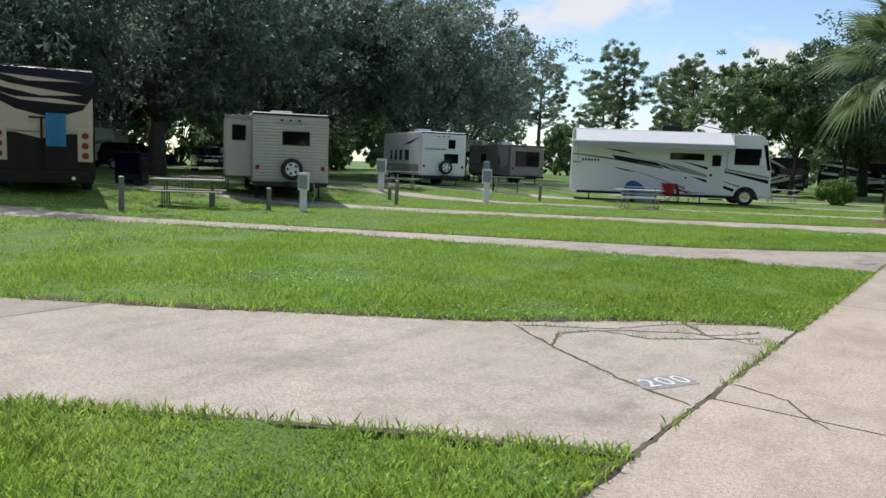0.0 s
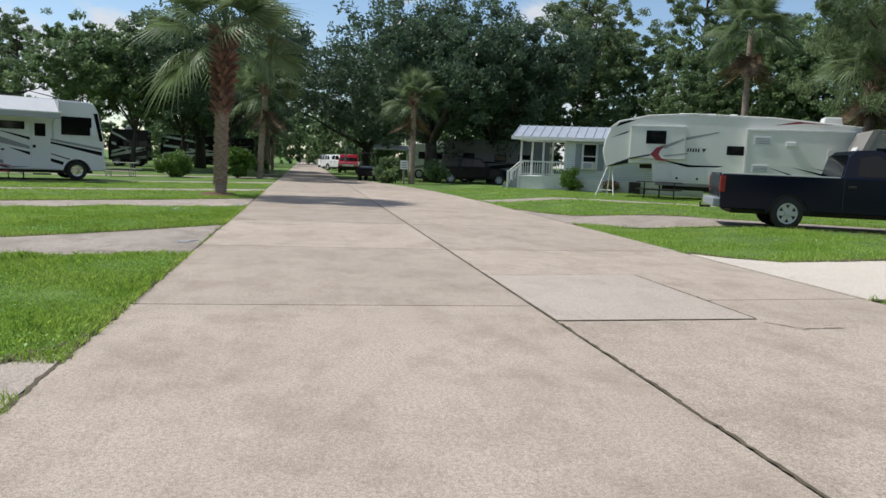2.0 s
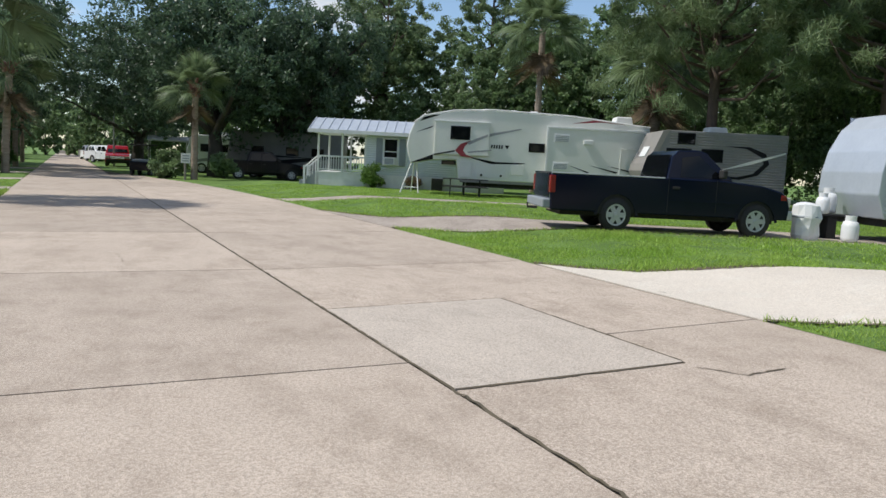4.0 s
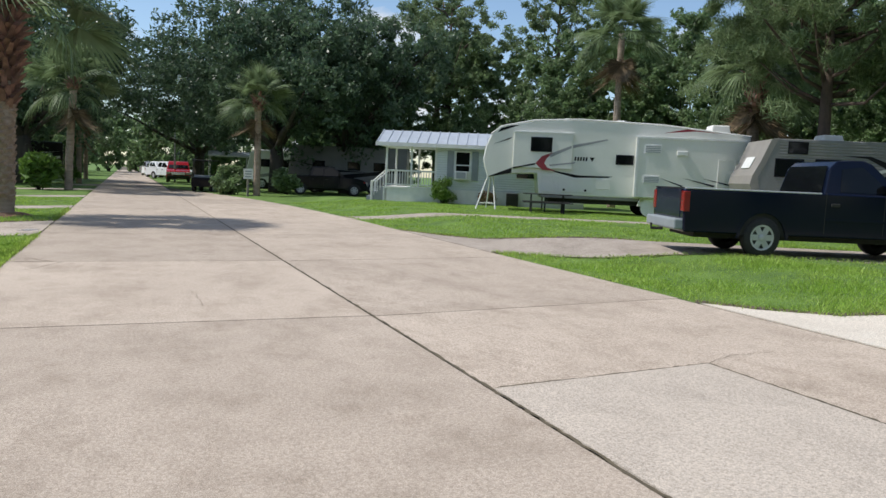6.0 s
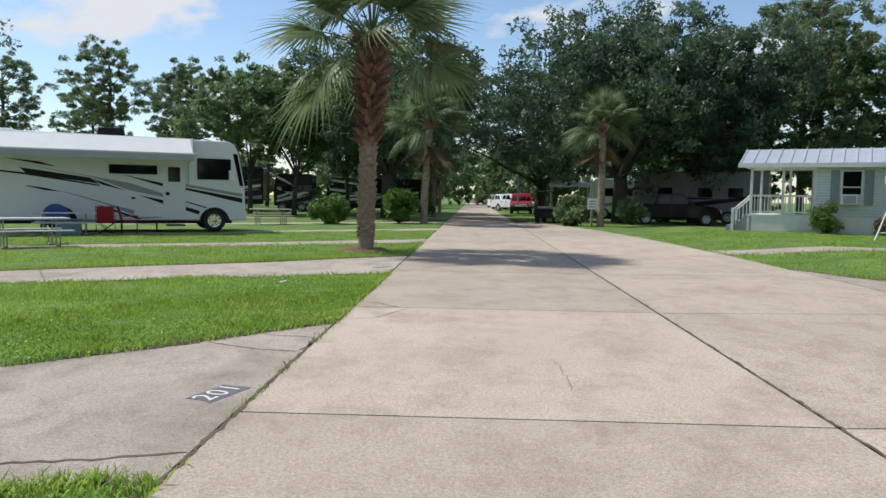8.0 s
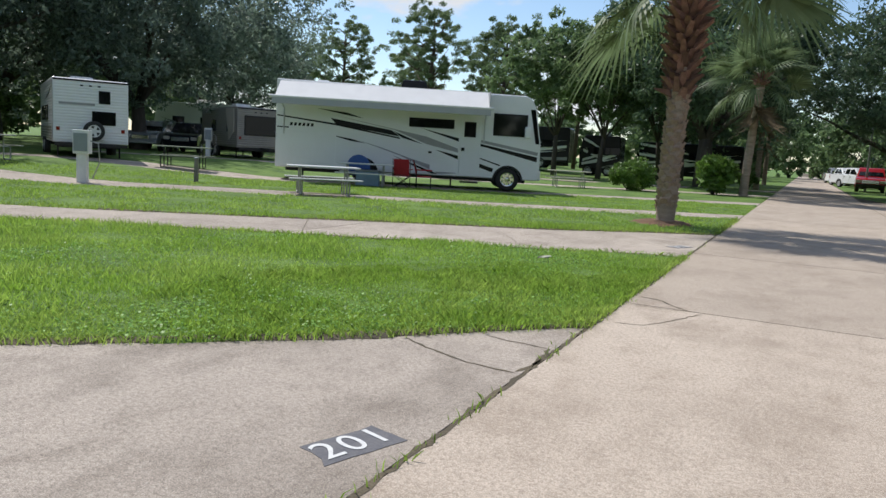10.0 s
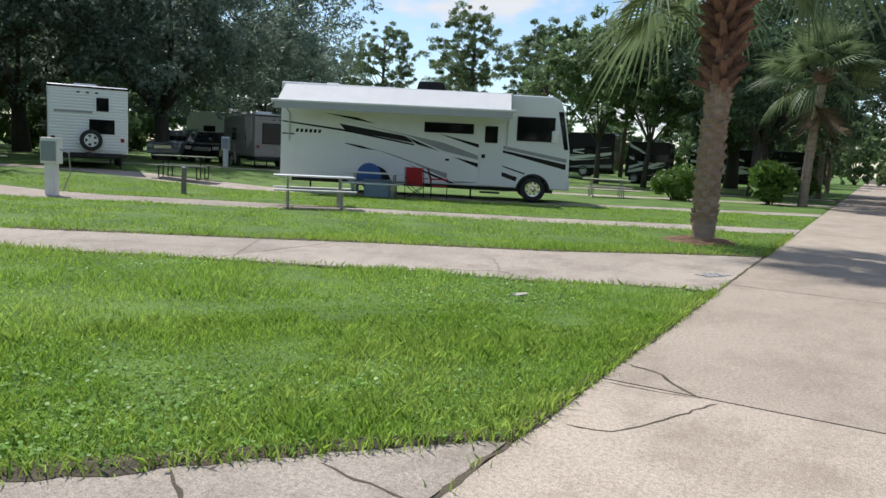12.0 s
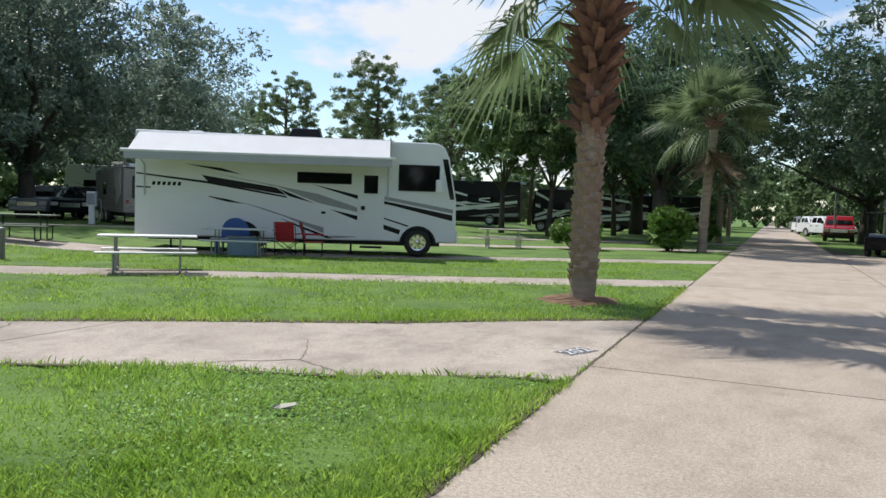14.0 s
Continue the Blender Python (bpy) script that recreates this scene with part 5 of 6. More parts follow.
# ---- pickups and cars ----
def pickup(m, label, paint, crew=False, rear_lamps=True):
    """A pickup: rear axle at x = 0, front towards +x, near side at y = 0."""
    ob = thing("pickup_truck", label, "truck", m)
    W, WB = 1.98, 3.45
    fx = 4.28
    cab0, hood0 = (0.55, 2.6) if crew else (1.2, 2.62)
    bed = 1.22
    top = [(-1.62, 0.75), (-1.6, bed), (cab0 - 0.02, bed + 0.02), (cab0, bed + 0.03), (hood0, bed + 0.02), (3.6, 1.16), (4.08, 1.04), (4.22, 0.92), (fx, 0.7)]
    part("body", slab(side_profile(-1.6, fx - 0.04, 0.42, top, (0, WB), 0.47), 0, W, 0.035, seg=3), paint, ob)
    part("underbody", box(-1.3, 4.0, 0.25, W - 0.25, 0.32, 0.7), UNDER, ob)
    part("wheel_well", box(-0.5, 0.5, 0.03, W - 0.03, 0.4, 0.84), UNDER, ob)
    part("wheel_well", box(WB - 0.5, WB + 0.5, 0.03, W - 0.03, 0.4, 0.84), UNDER, ob)
    part("bed_liner", box(-1.52, cab0 - 0.12, 0.09, W - 0.09, bed - 0.2, bed + 0.014), UNDER, ob)
    part("bed_rail", box(-1.6, cab0 - 0.06, 0.0, 0.075, bed, bed + 0.03, 0.01), STEEL if not crew else UNDER, ob)
    part("bed_rail", box(-1.6, cab0 - 0.06, W - 0.075, W, bed, bed + 0.03, 0.01), UNDER, ob)
    roof = [(cab0, bed), (cab0 + 0.12, 1.72), (cab0 + 0.28, 1.86), (2.0, 1.88), (2.18, 1.82), (hood0 + 0.22, bed)]
    bm = slab(roof, 0.03, W - 0.03, 0.03, seg=3)
    for v in bm.verts:
        k = max(0, (v.co.z - bed) / 0.66)
        v.co.y = W / 2 + (v.co.y - W / 2) * (1 - 0.13 * k)
    part("cab", bm, paint, ob)
    wins = [(cab0 + 0.32, 2.6)] if not crew else [(cab0 + 0.3, 1.42), (1.5, 2.6)]
    for side in (0, 1):
        for wa, wb in wins:
            wpoly = [(wa, bed + 0.06), (wa + 0.04, 1.70), (min(wb - 0.42, 1.98), 1.76), (wb - 0.02, bed + 0.06)] if wb > 2 else [(wa - 0.1, bed + 0.06), (wa + 0.02, 1.72), (wb, 1.75), (wb, bed + 0.06)]
            bm = slab(wpoly, 0.0, 0.02)
            for v in bm.verts:
                k = (v.co.z - bed) / 0.66
                y = W / 2 - (W / 2 - 0.03) * (1 - 0.13 * k) - 0.008 + v.co.y * 0.6
                v.co.y = y if side == 0 else W - y
            bmesh.ops.recalc_face_normals(bm, faces=bm.faces)
            part("side_window", bm, GLASS, ob)
    for x_low, x_top, nm in ((hood0 + 0.235, 2.2, "windscreen"), (cab0 - 0.008, cab0 + 0.112, "rear_window")):
        bm = bmesh.new()
        s = 0.02 if nm == "windscreen" else -0.02
        v = [bm.verts.new(p) for p in ((x_low, 0.14, bed + 0.05), (x_low, W - 0.14, bed + 0.05), (x_top, W - 0.24, 1.76), (x_top, 0.24, 1.76))]
        v += [bm.verts.new(p.co - Vector((s, 0, 0))) for p in v]
        for q in ((0, 1, 2, 3), (7, 6, 5, 4), (0, 4, 5, 1), (1, 5, 6, 2), (2, 6, 7, 3), (3, 7, 4, 0)):
            bm.faces.new([v[i] for i in q])
        bmesh.ops.recalc_face_normals(bm, faces=bm.faces)
        part(nm, bm, GLASS, ob)
    for x in (0, WB):
        wheel(ob, x, 0.12, 0.375, 0.375, 0.25, STEEL, 0.62, 6)
        wheel(ob, x, W - 0.12, 0.375, 0.375, 0.25, STEEL, 0.62, 6, out=1)
        arch = [(x + r * math.cos(math.pi * k / 10), 0.36 + r * math.sin(math.pi * k / 10)) for r, order in ((0.53, range(11)), (0.47, range(10, -1, -1))) for k in order]
        stripe(ob, arch, paint, lift=0.02, name="arch_lip")
    seams = [cab0 + 0.03, 2.42] if not crew else [cab0 + 0.03, 1.46, 2.42]
    for x in seams:
        part("door_seam", box(x, x + 0.012, -0.002, 0.004, 0.5, bed + 0.03), UNDER, ob)
        if x < 2:
            part("door_handle", box(x + 0.1, x + 0.28, -0.03, 0.0, 1.0, 1.06, 0.012), UNDER, ob)
    part("body_moulding", box(cab0 + 0.05, 3.0, -0.012, 0.0, 0.72, 0.77, 0.004), paint, ob)
    part("mirror", box(2.42, 2.56, -0.24, -0.02, 1.28, 1.48, 0.04), UNDER, ob)
    part("mirror", box(2.42, 2.56, W + 0.02, W + 0.24, 1.28, 1.48, 0.04), UNDER, ob)
    part("rear_bumper", box(-1.78, -1.58, 0.04, W - 0.04, 0.46, 0.66, 0.03), GREY_PAINT, ob)
    part("hitch", tube([(-1.7, W / 2, 0.42), (-1.95, W / 2, 0.42), (-1.95, W / 2, 0.52)], 0.03), UNDER, ob)
    part("front_bumper", box(fx - 0.12, fx + 0.1, 0.02, W - 0.02, 0.42, 0.64, 0.04), UNDER if crew else STEEL, ob)
    part("grille", box(fx - 0.05, fx + 0.03, 0.4, W - 0.4, 0.68, 0.95, 0.02), CHROME if crew else UNDER, ob)
    for y in (0.0, W - 0.36):
        part("headlight", box(fx - 0.22, fx + 0.02, y + 0.005, y + 0.355, 0.72, 0.94, 0.03), LAMP_CLEAR, ob)
        part("turn_lamp", box(fx - 0.24, fx - 0.1, y - 0.004 if y == 0 else y + 0.3, y + 0.06 if y == 0 else y + 0.364, 0.86, 0.98, 0.01), LAMP_RED, ob)
        part("tail_lamp", box(-1.63, -1.5, y - 0.005 if y == 0 else y + 0.18, y + 0.18 if y == 0 else y + 0.365, 0.8, 1.18, 0.015), LAMP_RED, ob)
    part("tailgate", box(-1.63, -1.58, 0.2, W - 0.2, 0.68, bed, 0.012), paint, ob)
    return ob


pickup(pose(11.5, 18.18, 0.27, 0, 0, -23) @ Matrix.Diagonal((0.92, 1, 1, 1)), "dark navy regular-cab pickup truck parked on a site pad", NAVY)
pickup(pose(10.9, 55.4, 0.0, 0, 0, -10), "black crew-cab pickup truck beside the cottage", BLACK_TRUCK, True)
pickup(pose(4.15, 81.6, 0.0, 0, 0, -94), "red crew-cab pickup truck parked at the roadside", RED_TRUCK, True)
for k, (x, y, col, w) in enumerate(((3.3, 93, WHITE, "white pickup truck parked along the road"), (2.9, 104, WHITE, "white pickup truck farther along the road"), (2.6, 118, SILVER_CAR, "silver pickup truck far along the road"))):
    pickup(pose(x, y, 0, 0, 0, -60 - 10 * k), w, col, True)


def suv(m, label, paint):
    ob = thing("suv_car", label, "car", m)
    W = 1.85
    top = [(-0.95, 0.7), (-0.98, 1.05), (-0.9, 1.1), (3.0, 1.1), (3.55, 0.98), (3.7, 0.7)]
    part("body", slab(side_profile(-0.93, 3.68, 0.35, top, (0, 2.75), 0.4), 0, W, 0.05, seg=3), paint, ob)
    bm = slab([(-0.88, 1.06), (-0.7, 1.6), (-0.5, 1.7), (1.5, 1.7), (1.7, 1.66), (2.45, 1.06)], 0.05, W - 0.05, 0.03)
    for v in bm.verts:
        v.co.y = W / 2 + (v.co.y - W / 2) * (1 - 0.13 * max(0, (v.co.z - 1.06) / 0.64))
    part("cabin", bm, paint, ob)
    for side in (0, 1):
        for wpoly in ([(-0.7, 1.14), (-0.58, 1.58), (0.0, 1.6), (0.0, 1.14)], [(0.08, 1.14), (0.08, 1.6), (0.85, 1.6), (0.85, 1.14)], [(0.93, 1.14), (0.93, 1.6), (1.5, 1.58), (2.1, 1.14)]):
            bm = slab(wpoly, 0, 0.02)
            for v in bm.verts:
                y = W / 2 - (W / 2 - 0.05) * (1 - 0.13 * (v.co.z - 1.06) / 0.64) - 0.008 + v.co.y * 0.5
                v.co.y = y if side == 0 else W - y
            bmesh.ops.recalc_face_normals(bm, faces=bm.faces)
            part("side_window", bm, GLASS, ob)
    for xl, xt, nm in ((2.44, 1.72, "windscreen"), (-0.9, -0.72, "rear_window")):
        bm = bmesh.new()
        s = 0.02 if xl > 0 else -0.02
        v = [bm.verts.new(p) for p in ((xl, 0.16, 1.12), (xl, W - 0.16, 1.12), (xt, W - 0.25, 1.6), (xt, 0.25, 1.6))]
        v += [bm.verts.new(p.co - Vector((s, 0, 0))) for p in v]
        for q in ((0, 1, 2, 3), (7, 6, 5, 4), (0, 4, 5, 1), (1, 5, 6, 2), (2, 6, 7, 3), (3, 7, 4, 0)):
            bm.faces.new([v[i] for i in q])
        bmesh.ops.recalc_face_normals(bm, faces=bm.faces)
        part(nm, bm, GLASS, ob)
    for x in (0, 2.75):
        wheel(ob, x, 0.1, 0.33, 0.33, 0.22, STEEL, 0.62, 5)
        wheel(ob, x, W - 0.1, 0.33, 0.33, 0.22, STEEL, 0.62, 5, out=1)
    part("grille", box(3.64, 3.73, 0.45, W - 0.45, 0.62, 0.85, 0.02), CHROME, ob)
    part("bumper", box(3.6, 3.78, 0.04, W - 0.04, 0.38, 0.6, 0.04), paint, ob)
    for y in (0.03, W - 0.36):
        part("headlight", box(3.5, 3.71, y, y + 0.33, 0.7, 0.88, 0.03), LAMP_CLEAR, ob)
    return ob


suv(pose(-36.0, 46.4, ground_z(-36.0, 46.4), 0, 0, -62), "silver sport utility car parked under the oaks", SILVER_CAR)
suv(pose(-33.2, 46.4, ground_z(-33.2, 46.4), 0, 0, -60), "dark grey sport utility car parked under the oaks", BLACK_TRUCK)
suv(pose(-46, 33, ground_z(-46, 33), 0, 0, -30), "dark car parked behind the picnic tables", BLACK_TRUCK)
suv(pose(-49, 37, ground_z(-49, 37), 0, 0, -20), "silver car parked in the shade", SILVER_CAR)
suv(pose(-44, 26.0, ground_z(-44, 26.0), 0, 0, 60), "dark blue car parked far behind the tables", NAVY)

# ---- farther campers ----
def far_rv(m, label, L, H, skin, band, name="motorhome"):
    ob = thing(name, label, "motorhome", m)
    W = 2.5
    part("body", slab([(0, 0.5), (-0.05, 1.6), (0.15, H - 0.3), (0.4, H), (L - 0.1, H), (L, H - 0.1), (L, 0.5)], 0, W, 0.05), skin, ob)
    stripe(ob, [(0.2, 1.0), (L * 0.4, 1.3), (L - 0.2, 1.9), (L - 0.2, 1.7), (L * 0.5, 1.1), (0.2, 0.8)], band)
    stripe(ob, [(0.4, 2.2), (L * 0.4, 1.7), (L * 0.7, 1.6), (L * 0.4, 1.55)], band)
    if skin is BLACK:
        for z, dz in ((2.8, -0.9), (1.9, -0.75), (1.1, 0.7)):
            stripe(ob, [(0.25, z), (L * 0.3, z + dz * 0.35), (L * 0.62, z + dz), (L - 0.15, z + dz * 0.55), (L * 0.62, z + dz + 0.1), (L * 0.3, z + dz * 0.35 + 0.2), (0.25, z + 0.22)], band)
        stripe(ob, [(L * 0.5, 0.62), (L - 0.1, 0.72), (L - 0.1, 0.98), (L * 0.7, 0.86)], GRAPHIC_GREY)
    for f in (0.2, 0.5, 0.72):
        side_window(ob, L * f, L * f + 0.9, 1.7, 2.3)
    end_window(ob, 0.3, W - 0.3, 1.6, 2.4, 0.02, -1)
    part("underbody", box(0.3, L - 0.3, 0.2, W - 0.2, 0.25, 0.55), UNDER, ob)
    for x in (L * 0.22, L * 0.72):
        wheel(ob, x, 0.12, 0.42, 0.42, 0.25, STEEL)
        wheel(ob, x, W - 0.12, 0.42, 0.42, 0.25, STEEL, out=1)
    roof_box(ob, L * 0.4, L * 0.4 + 0.9, 0.8, 1.6, H - 0.02, H + 0.28, WHITE_PAINT)
    return ob


far_rv(pose(-24.5, 69.5, ground_z(-24.5, 69.5), 0, 0, 8), "black motor coach with white swirls under the trees", 8.0, 3.3, BLACK, WHITE)
far_rv(pose(-16.2, 72.5, ground_z(-16.2, 72.5), 0, 0, 4), "dark toy-hauler trailer with a pale rear door", 3.2, 3.2, BLACK, WHITE)
far_rv(pose(-13.5, 81.5, 0.0, 0, 0, 3), "dark motor coach beside the oak", 9.0, 3.1, BLACK, WHITE)
far_rv(pose(11.3, 61.2, 0.0, 0, 0, -25), "grey camper trailer behind the black truck", 8.4, 3.35, GREY_SIDING, BLACK, "travel_trailer")
far_rv(pose(9.2, 66.5, 0.0, 0, 0, -20), "white camper trailer behind the oak trunk", 5.0, 3.0, WHITE, GRAPHIC_GREY, "travel_trailer")
far_rv(pose(-42.5, 53.0, ground_z(-42.5, 53.0), 0, 0, 20), "white motorhome with dark windows under the oaks", 7.0, 3.3, WHITE, GRAPHIC_GREY)
far_rv(pose(-52, 22.0, ground_z(-52, 22.0), 0, 0, 40), "white camper far behind the picnic tables", 8.0, 2.6, WHITE, GRAPHIC_GREY, "travel_trailer")

# ---- cottage ----
cot = thing("park_cottage", "small pale vinyl-sided cottage with white porch and tin roof", "cottage", pose(11.7, 41.4, 0.27, 0, 0, -27))
CW, CL = 3.6, 9.5
part("wall", box(2.5, CL, 0.05, CW, 0.0, 2.72), VINYL, cot)
ribbed(cot, 2.52, CL, 0.68, 2.66, 0.05, -1, VINYL, 0.11)
part("skirting", box(0.1, CL, 0.0, CW, 0.0, 0.66), WHITE_PAINT, cot, "white skirting panel")
for x in (2.5, CL - 0.1):
    part("corner_trim", box(x, x + 0.1, 0.02, 0.06, 0.66, 2.68, 0.004), WHITE_PAINT, cot)
win = part("window", box(3.42, 4.2, -0.02, 0.06, 1.13, 2.5, 0.01), WHITE_PAINT, cot)
part("pane", box(3.5, 4.12, -0.03, -0.015, 1.85, 2.42), GLASS, win)
part("pane", box(3.5, 4.12, -0.03, -0.015, 1.55, 1.8), GLASS, win)
part("window_air_conditioner", box(3.47, 4.05, -0.3, 0.0, 1.15, 1.54, 0.02), WHITE_PAINT, win, "white window air conditioner")
part("grille", box(3.54, 3.98, -0.31, -0.295, 1.2, 1.49), GREY_PAINT, win)
for x in (3.08, 4.24):
    sh = part("shutter", box(x, x + 0.3, -0.015, 0.05, 1.13, 2.47, 0.008), GREY_PAINT, cot, "grey louvred shutter")
    for k in range(13):
        part("slat", box(x + 0.04, x + 0.26, -0.025, -0.014, 1.2 + k * 0.095, 1.25 + k * 0.095), GREY_PAINT, sh)
side_window(cot, 6.3, 7.2, 1.3, 2.3, 0.03, frame_mat=WHITE_PAINT)
roof = part("roof", slab([(-0.35, 2.66), (-0.35, 2.74), (1.75, 3.42), (CW + 0.3, 2.74), (CW + 0.3, 2.66)], -0.25, CL + 0.2), TIN_ROOF, cot, "ribbed pale tin roof")
for v in roof.data.vertices:
    v.co = Vector((v.co.y, v.co.x, v.co.z))
roof.data.flip_normals()
for k in range(22):
    x = -0.22 + k * 0.46
    rb = slab([(-0.36, 2.74), (-0.36, 2.78), (1.75, 3.46), (1.75, 3.42)], x, x + 0.04)
    for v in rb.verts:
        v.co = Vector((v.co.y, v.co.x, v.co.z))
    bmesh.ops.recalc_face_normals(rb, faces=rb.faces)
    part("roof_rib", rb, TIN_ROOF, roof)
part("fascia", box(-0.27, CL + 0.2, -0.38, -0.34, 2.58, 2.76, 0.005), WHITE_PAINT, cot)
part("porch_ceiling", box(-0.1, 2.5, -0.1, CW, 2.6, 2.65), WHITE_PAINT, cot)
part("porch_floor", box(0.1, 2.5, -0.02, CW, 0.62, 0.7), WHITE_PAINT, cot)
for x, y in ((0.22, 0.05), (1.4, 0.05), (0.22, CW - 0.15), (1.4, CW - 0.15), (2.3, CW - 0.15)):
    part("porch_post", box(x - 0.05, x + 0.05, y - 0.05, y + 0.05, 0.0 if x < 1 and y < 1 else 0.7, 2.62, 0.01), WHITE_PAINT, cot)
rail = part("porch_rail", box(0.22, 2.5, 0.02, 0.08, 1.42, 1.5, 0.01), WHITE_PAINT, cot)
part("bottom_rail", box(0.22, 2.5, 0.03, 0.07, 0.78, 0.84), WHITE_PAINT, rail)
bal = part("baluster", box(-0.018, 0.018, -0.018, 0.018, 0.84, 1.42), WHITE_PAINT, rail)
bal.matrix_basis = pose(0.36, 0.05, 0)
for k in range(1, 17):
    share("baluster", bal.data, rail, pose(0.36 + k * 0.126, 0.05, 0))
steps = part("stair", box(-0.75, 0.12, 0.35, 1.3, 0.0, 0.22), GREY_PAINT, cot, "dark steps up to the porch")
for k in range(1, 3):
    part("tread", box(-0.75 + 0.28 * k, 0.12, 0.35, 1.3, 0.22 * k, 0.22 * (k + 1)), GREY_PAINT, steps)
for y in (0.3, 1.3):
    sr = part("stair_rail", tube([(-0.5, y, 0.85), (0.2, y, 1.5)], 0.035), WHITE_PAINT, cot)
    part("newel", box(-0.55, -0.45, y - 0.05, y + 0.05, 0, 0.95, 0.01), WHITE_PAINT, sr)
    for k in range(4):
        x = -0.38 + k * 0.14
        part("baluster", box(x - 0.015, x + 0.015, y - 0.015, y + 0.015, 0.25 + k * 0.13, 0.98 + k * 0.13), WHITE_PAINT, sr)
cond = thing("vent_box", "black metal box against the cottage skirting", "box", pose(0, 0, 0) @ cot.matrix_basis @ pose(5.9, -0.42, 0))
part("case", box(0, 0.55, 0, 0.4, 0, 0.62, 0.02), UNDER, cond)
for k in range(5):
    part("fin", box(0.04, 0.51, -0.01, 0.004, 0.08 + k * 0.1, 0.12 + k * 0.1), UNDER, cond)

# ---- picnic tables ----
def picnic_table(m, label, top_mat, leg_mat, group="picnic tables"):
    ob = thing("picnic_table", label, "picnic table", m, group)
    for k in range(3):
        part("plank", box(-0.95, 0.95, -0.36 + k * 0.245, -0.13 + k * 0.245, 0.73, 0.765, 0.008), top_mat, ob)
    for y in (-0.78, 0.52):
        part("bench_plank", box(-0.95, 0.95, y, y + 0.26, 0.42, 0.455, 0.008), top_mat, ob)
    for x in (-0.62, 0.62):
        part("leg_frame", tube([(x, -0.62, 0.42), (x, -0.62, 0.06), (x, -0.56, 0.02), (x, -0.28, 0.02), (x, -0.22, 0.06), (x, -0.22, 0.73)], 0.021), leg_mat, ob)
        part("leg_frame", tube([(x, 0.62, 0.42), (x, 0.62, 0.06), (x, 0.56, 0.02), (x, 0.28, 0.02), (x, 0.22, 0.06), (x, 0.22, 0.73)], 0.021), leg_mat, ob)
        part("cross_bar", tube([(x, -0.7, 0.405), (x, 0.7, 0.405)], 0.02), leg_mat, ob)
    part("brace", tube([(-0.62, 0, 0.4), (0.62, 0, 0.4)], 0.016), leg_mat, ob)
    return ob


PALE_BLUE = material("pale_blue_plastic", (0.22, 0.32, 0.44), (0.18, 0.27, 0.38), 5, 40, 0.4, bump=0.03)
ALUMINIUM = material("aluminium_plank", (0.66, 0.67, 0.66), (0.55, 0.56, 0.55), 5, 50, 0.45, 0.5, bump=0.05)
OLD_PLANK = material("pale_old_plank", (0.46, 0.45, 0.36), (0.36, 0.35, 0.28), 5, 50, 0.85, bump=0.2, stretch=(0.2, 1, 1))
picnic_table(pose(-11.15, 29.55, 0.0, 0, 0, 43), "picnic table with pale planks and galvanised pipe legs on grass", ALUMINIUM, GALVANISED)
picnic_table(pose(-13.05, 34.75, 0.0, 0, 0, 27), "picnic table with grey pipe legs beside the motorhome", ALUMINIUM, GALVANISED)
picnic_table(pose(-9.2, 46.0, 0.0, 0, 0, 27), "weathered picnic table on the lawn beyond the motorhome", OLD_PLANK, GALVANISED)
picnic_table(pose(-17.65, 13.0, ground_z(-17.65, 13.0), 0, 0, 48), "old green picnic table with pipe legs on grass", OLD_PLANK, GREEN_PAINT)
picnic_table(pose(-21.3, 16.2, ground_z(-21.3, 16.2), 0, 0, 40), "picnic table with pale top beside the dark coach", OLD_PLANK, GREEN_PAINT)
picnic_table(pose(-19.6, 33.0, ground_z(-19.6, 33.0), 0, 0, 30), "dark picnic table in the shade beside the white trailer", GREEN_PAINT, UNDER)
picnic_table(pose(0, 0, 0) @ pose(13.91, 34.92, 0.27, 0, 0, -27) @ pose(2.5, -0.9, 0), "dark metal picnic table beside the cream trailer", UNDER, UNDER)
picnic_table(pose(-14.5, 45.0, 0.0, 0, 0, 24), "weathered picnic table behind the motorhome nose", OLD_PLANK, GALVANISED)
picnic_table(pose(-21.5, 26.8, ground_z(-21.5, 26.8), 0, 0, 30), "grey picnic table beside a hookup post", OLD_PLANK, GALVANISED)


def camp_chair(m, label, cloth, name="folding_chair"):
    ob = thing(name, label, "chair", m)
    part("seat", box(-0.26, 0.26, -0.25, 0.25, 0.40, 0.43, 0.01), cloth, ob)
    bk = part("backrest", box(-0.27, 0.27, 0.24, 0.27, 0.45, 0.98, 0.012), cloth, ob)
    for v in bk.data.vertices:
        v.co.y += (v.co.z - 0.45) * 0.25
    for a, b2 in (((-0.28, -0.25, 0), (0.28, -0.25, 0.42)), ((0.28, -0.25, 0), (-0.28, -0.25, 0.42)), ((-0.28, 0.25, 0), (0.28, 0.25, 0.42)), ((0.28, 0.25, 0), (-0.28, 0.25, 0.42))):
        part("leg", tube([a, b2], 0.012), UNDER, ob)
    for x in (-0.3, 0.3):
        part("armrest", box(x - 0.03, x + 0.03, -0.28, 0.28, 0.62, 0.65, 0.01), cloth, ob)
        part("post", tube([(x, 0.25, 0), (x, 0.26, 0.62), (x, 0.38, 0.98)], 0.012), UNDER, ob)
    return ob


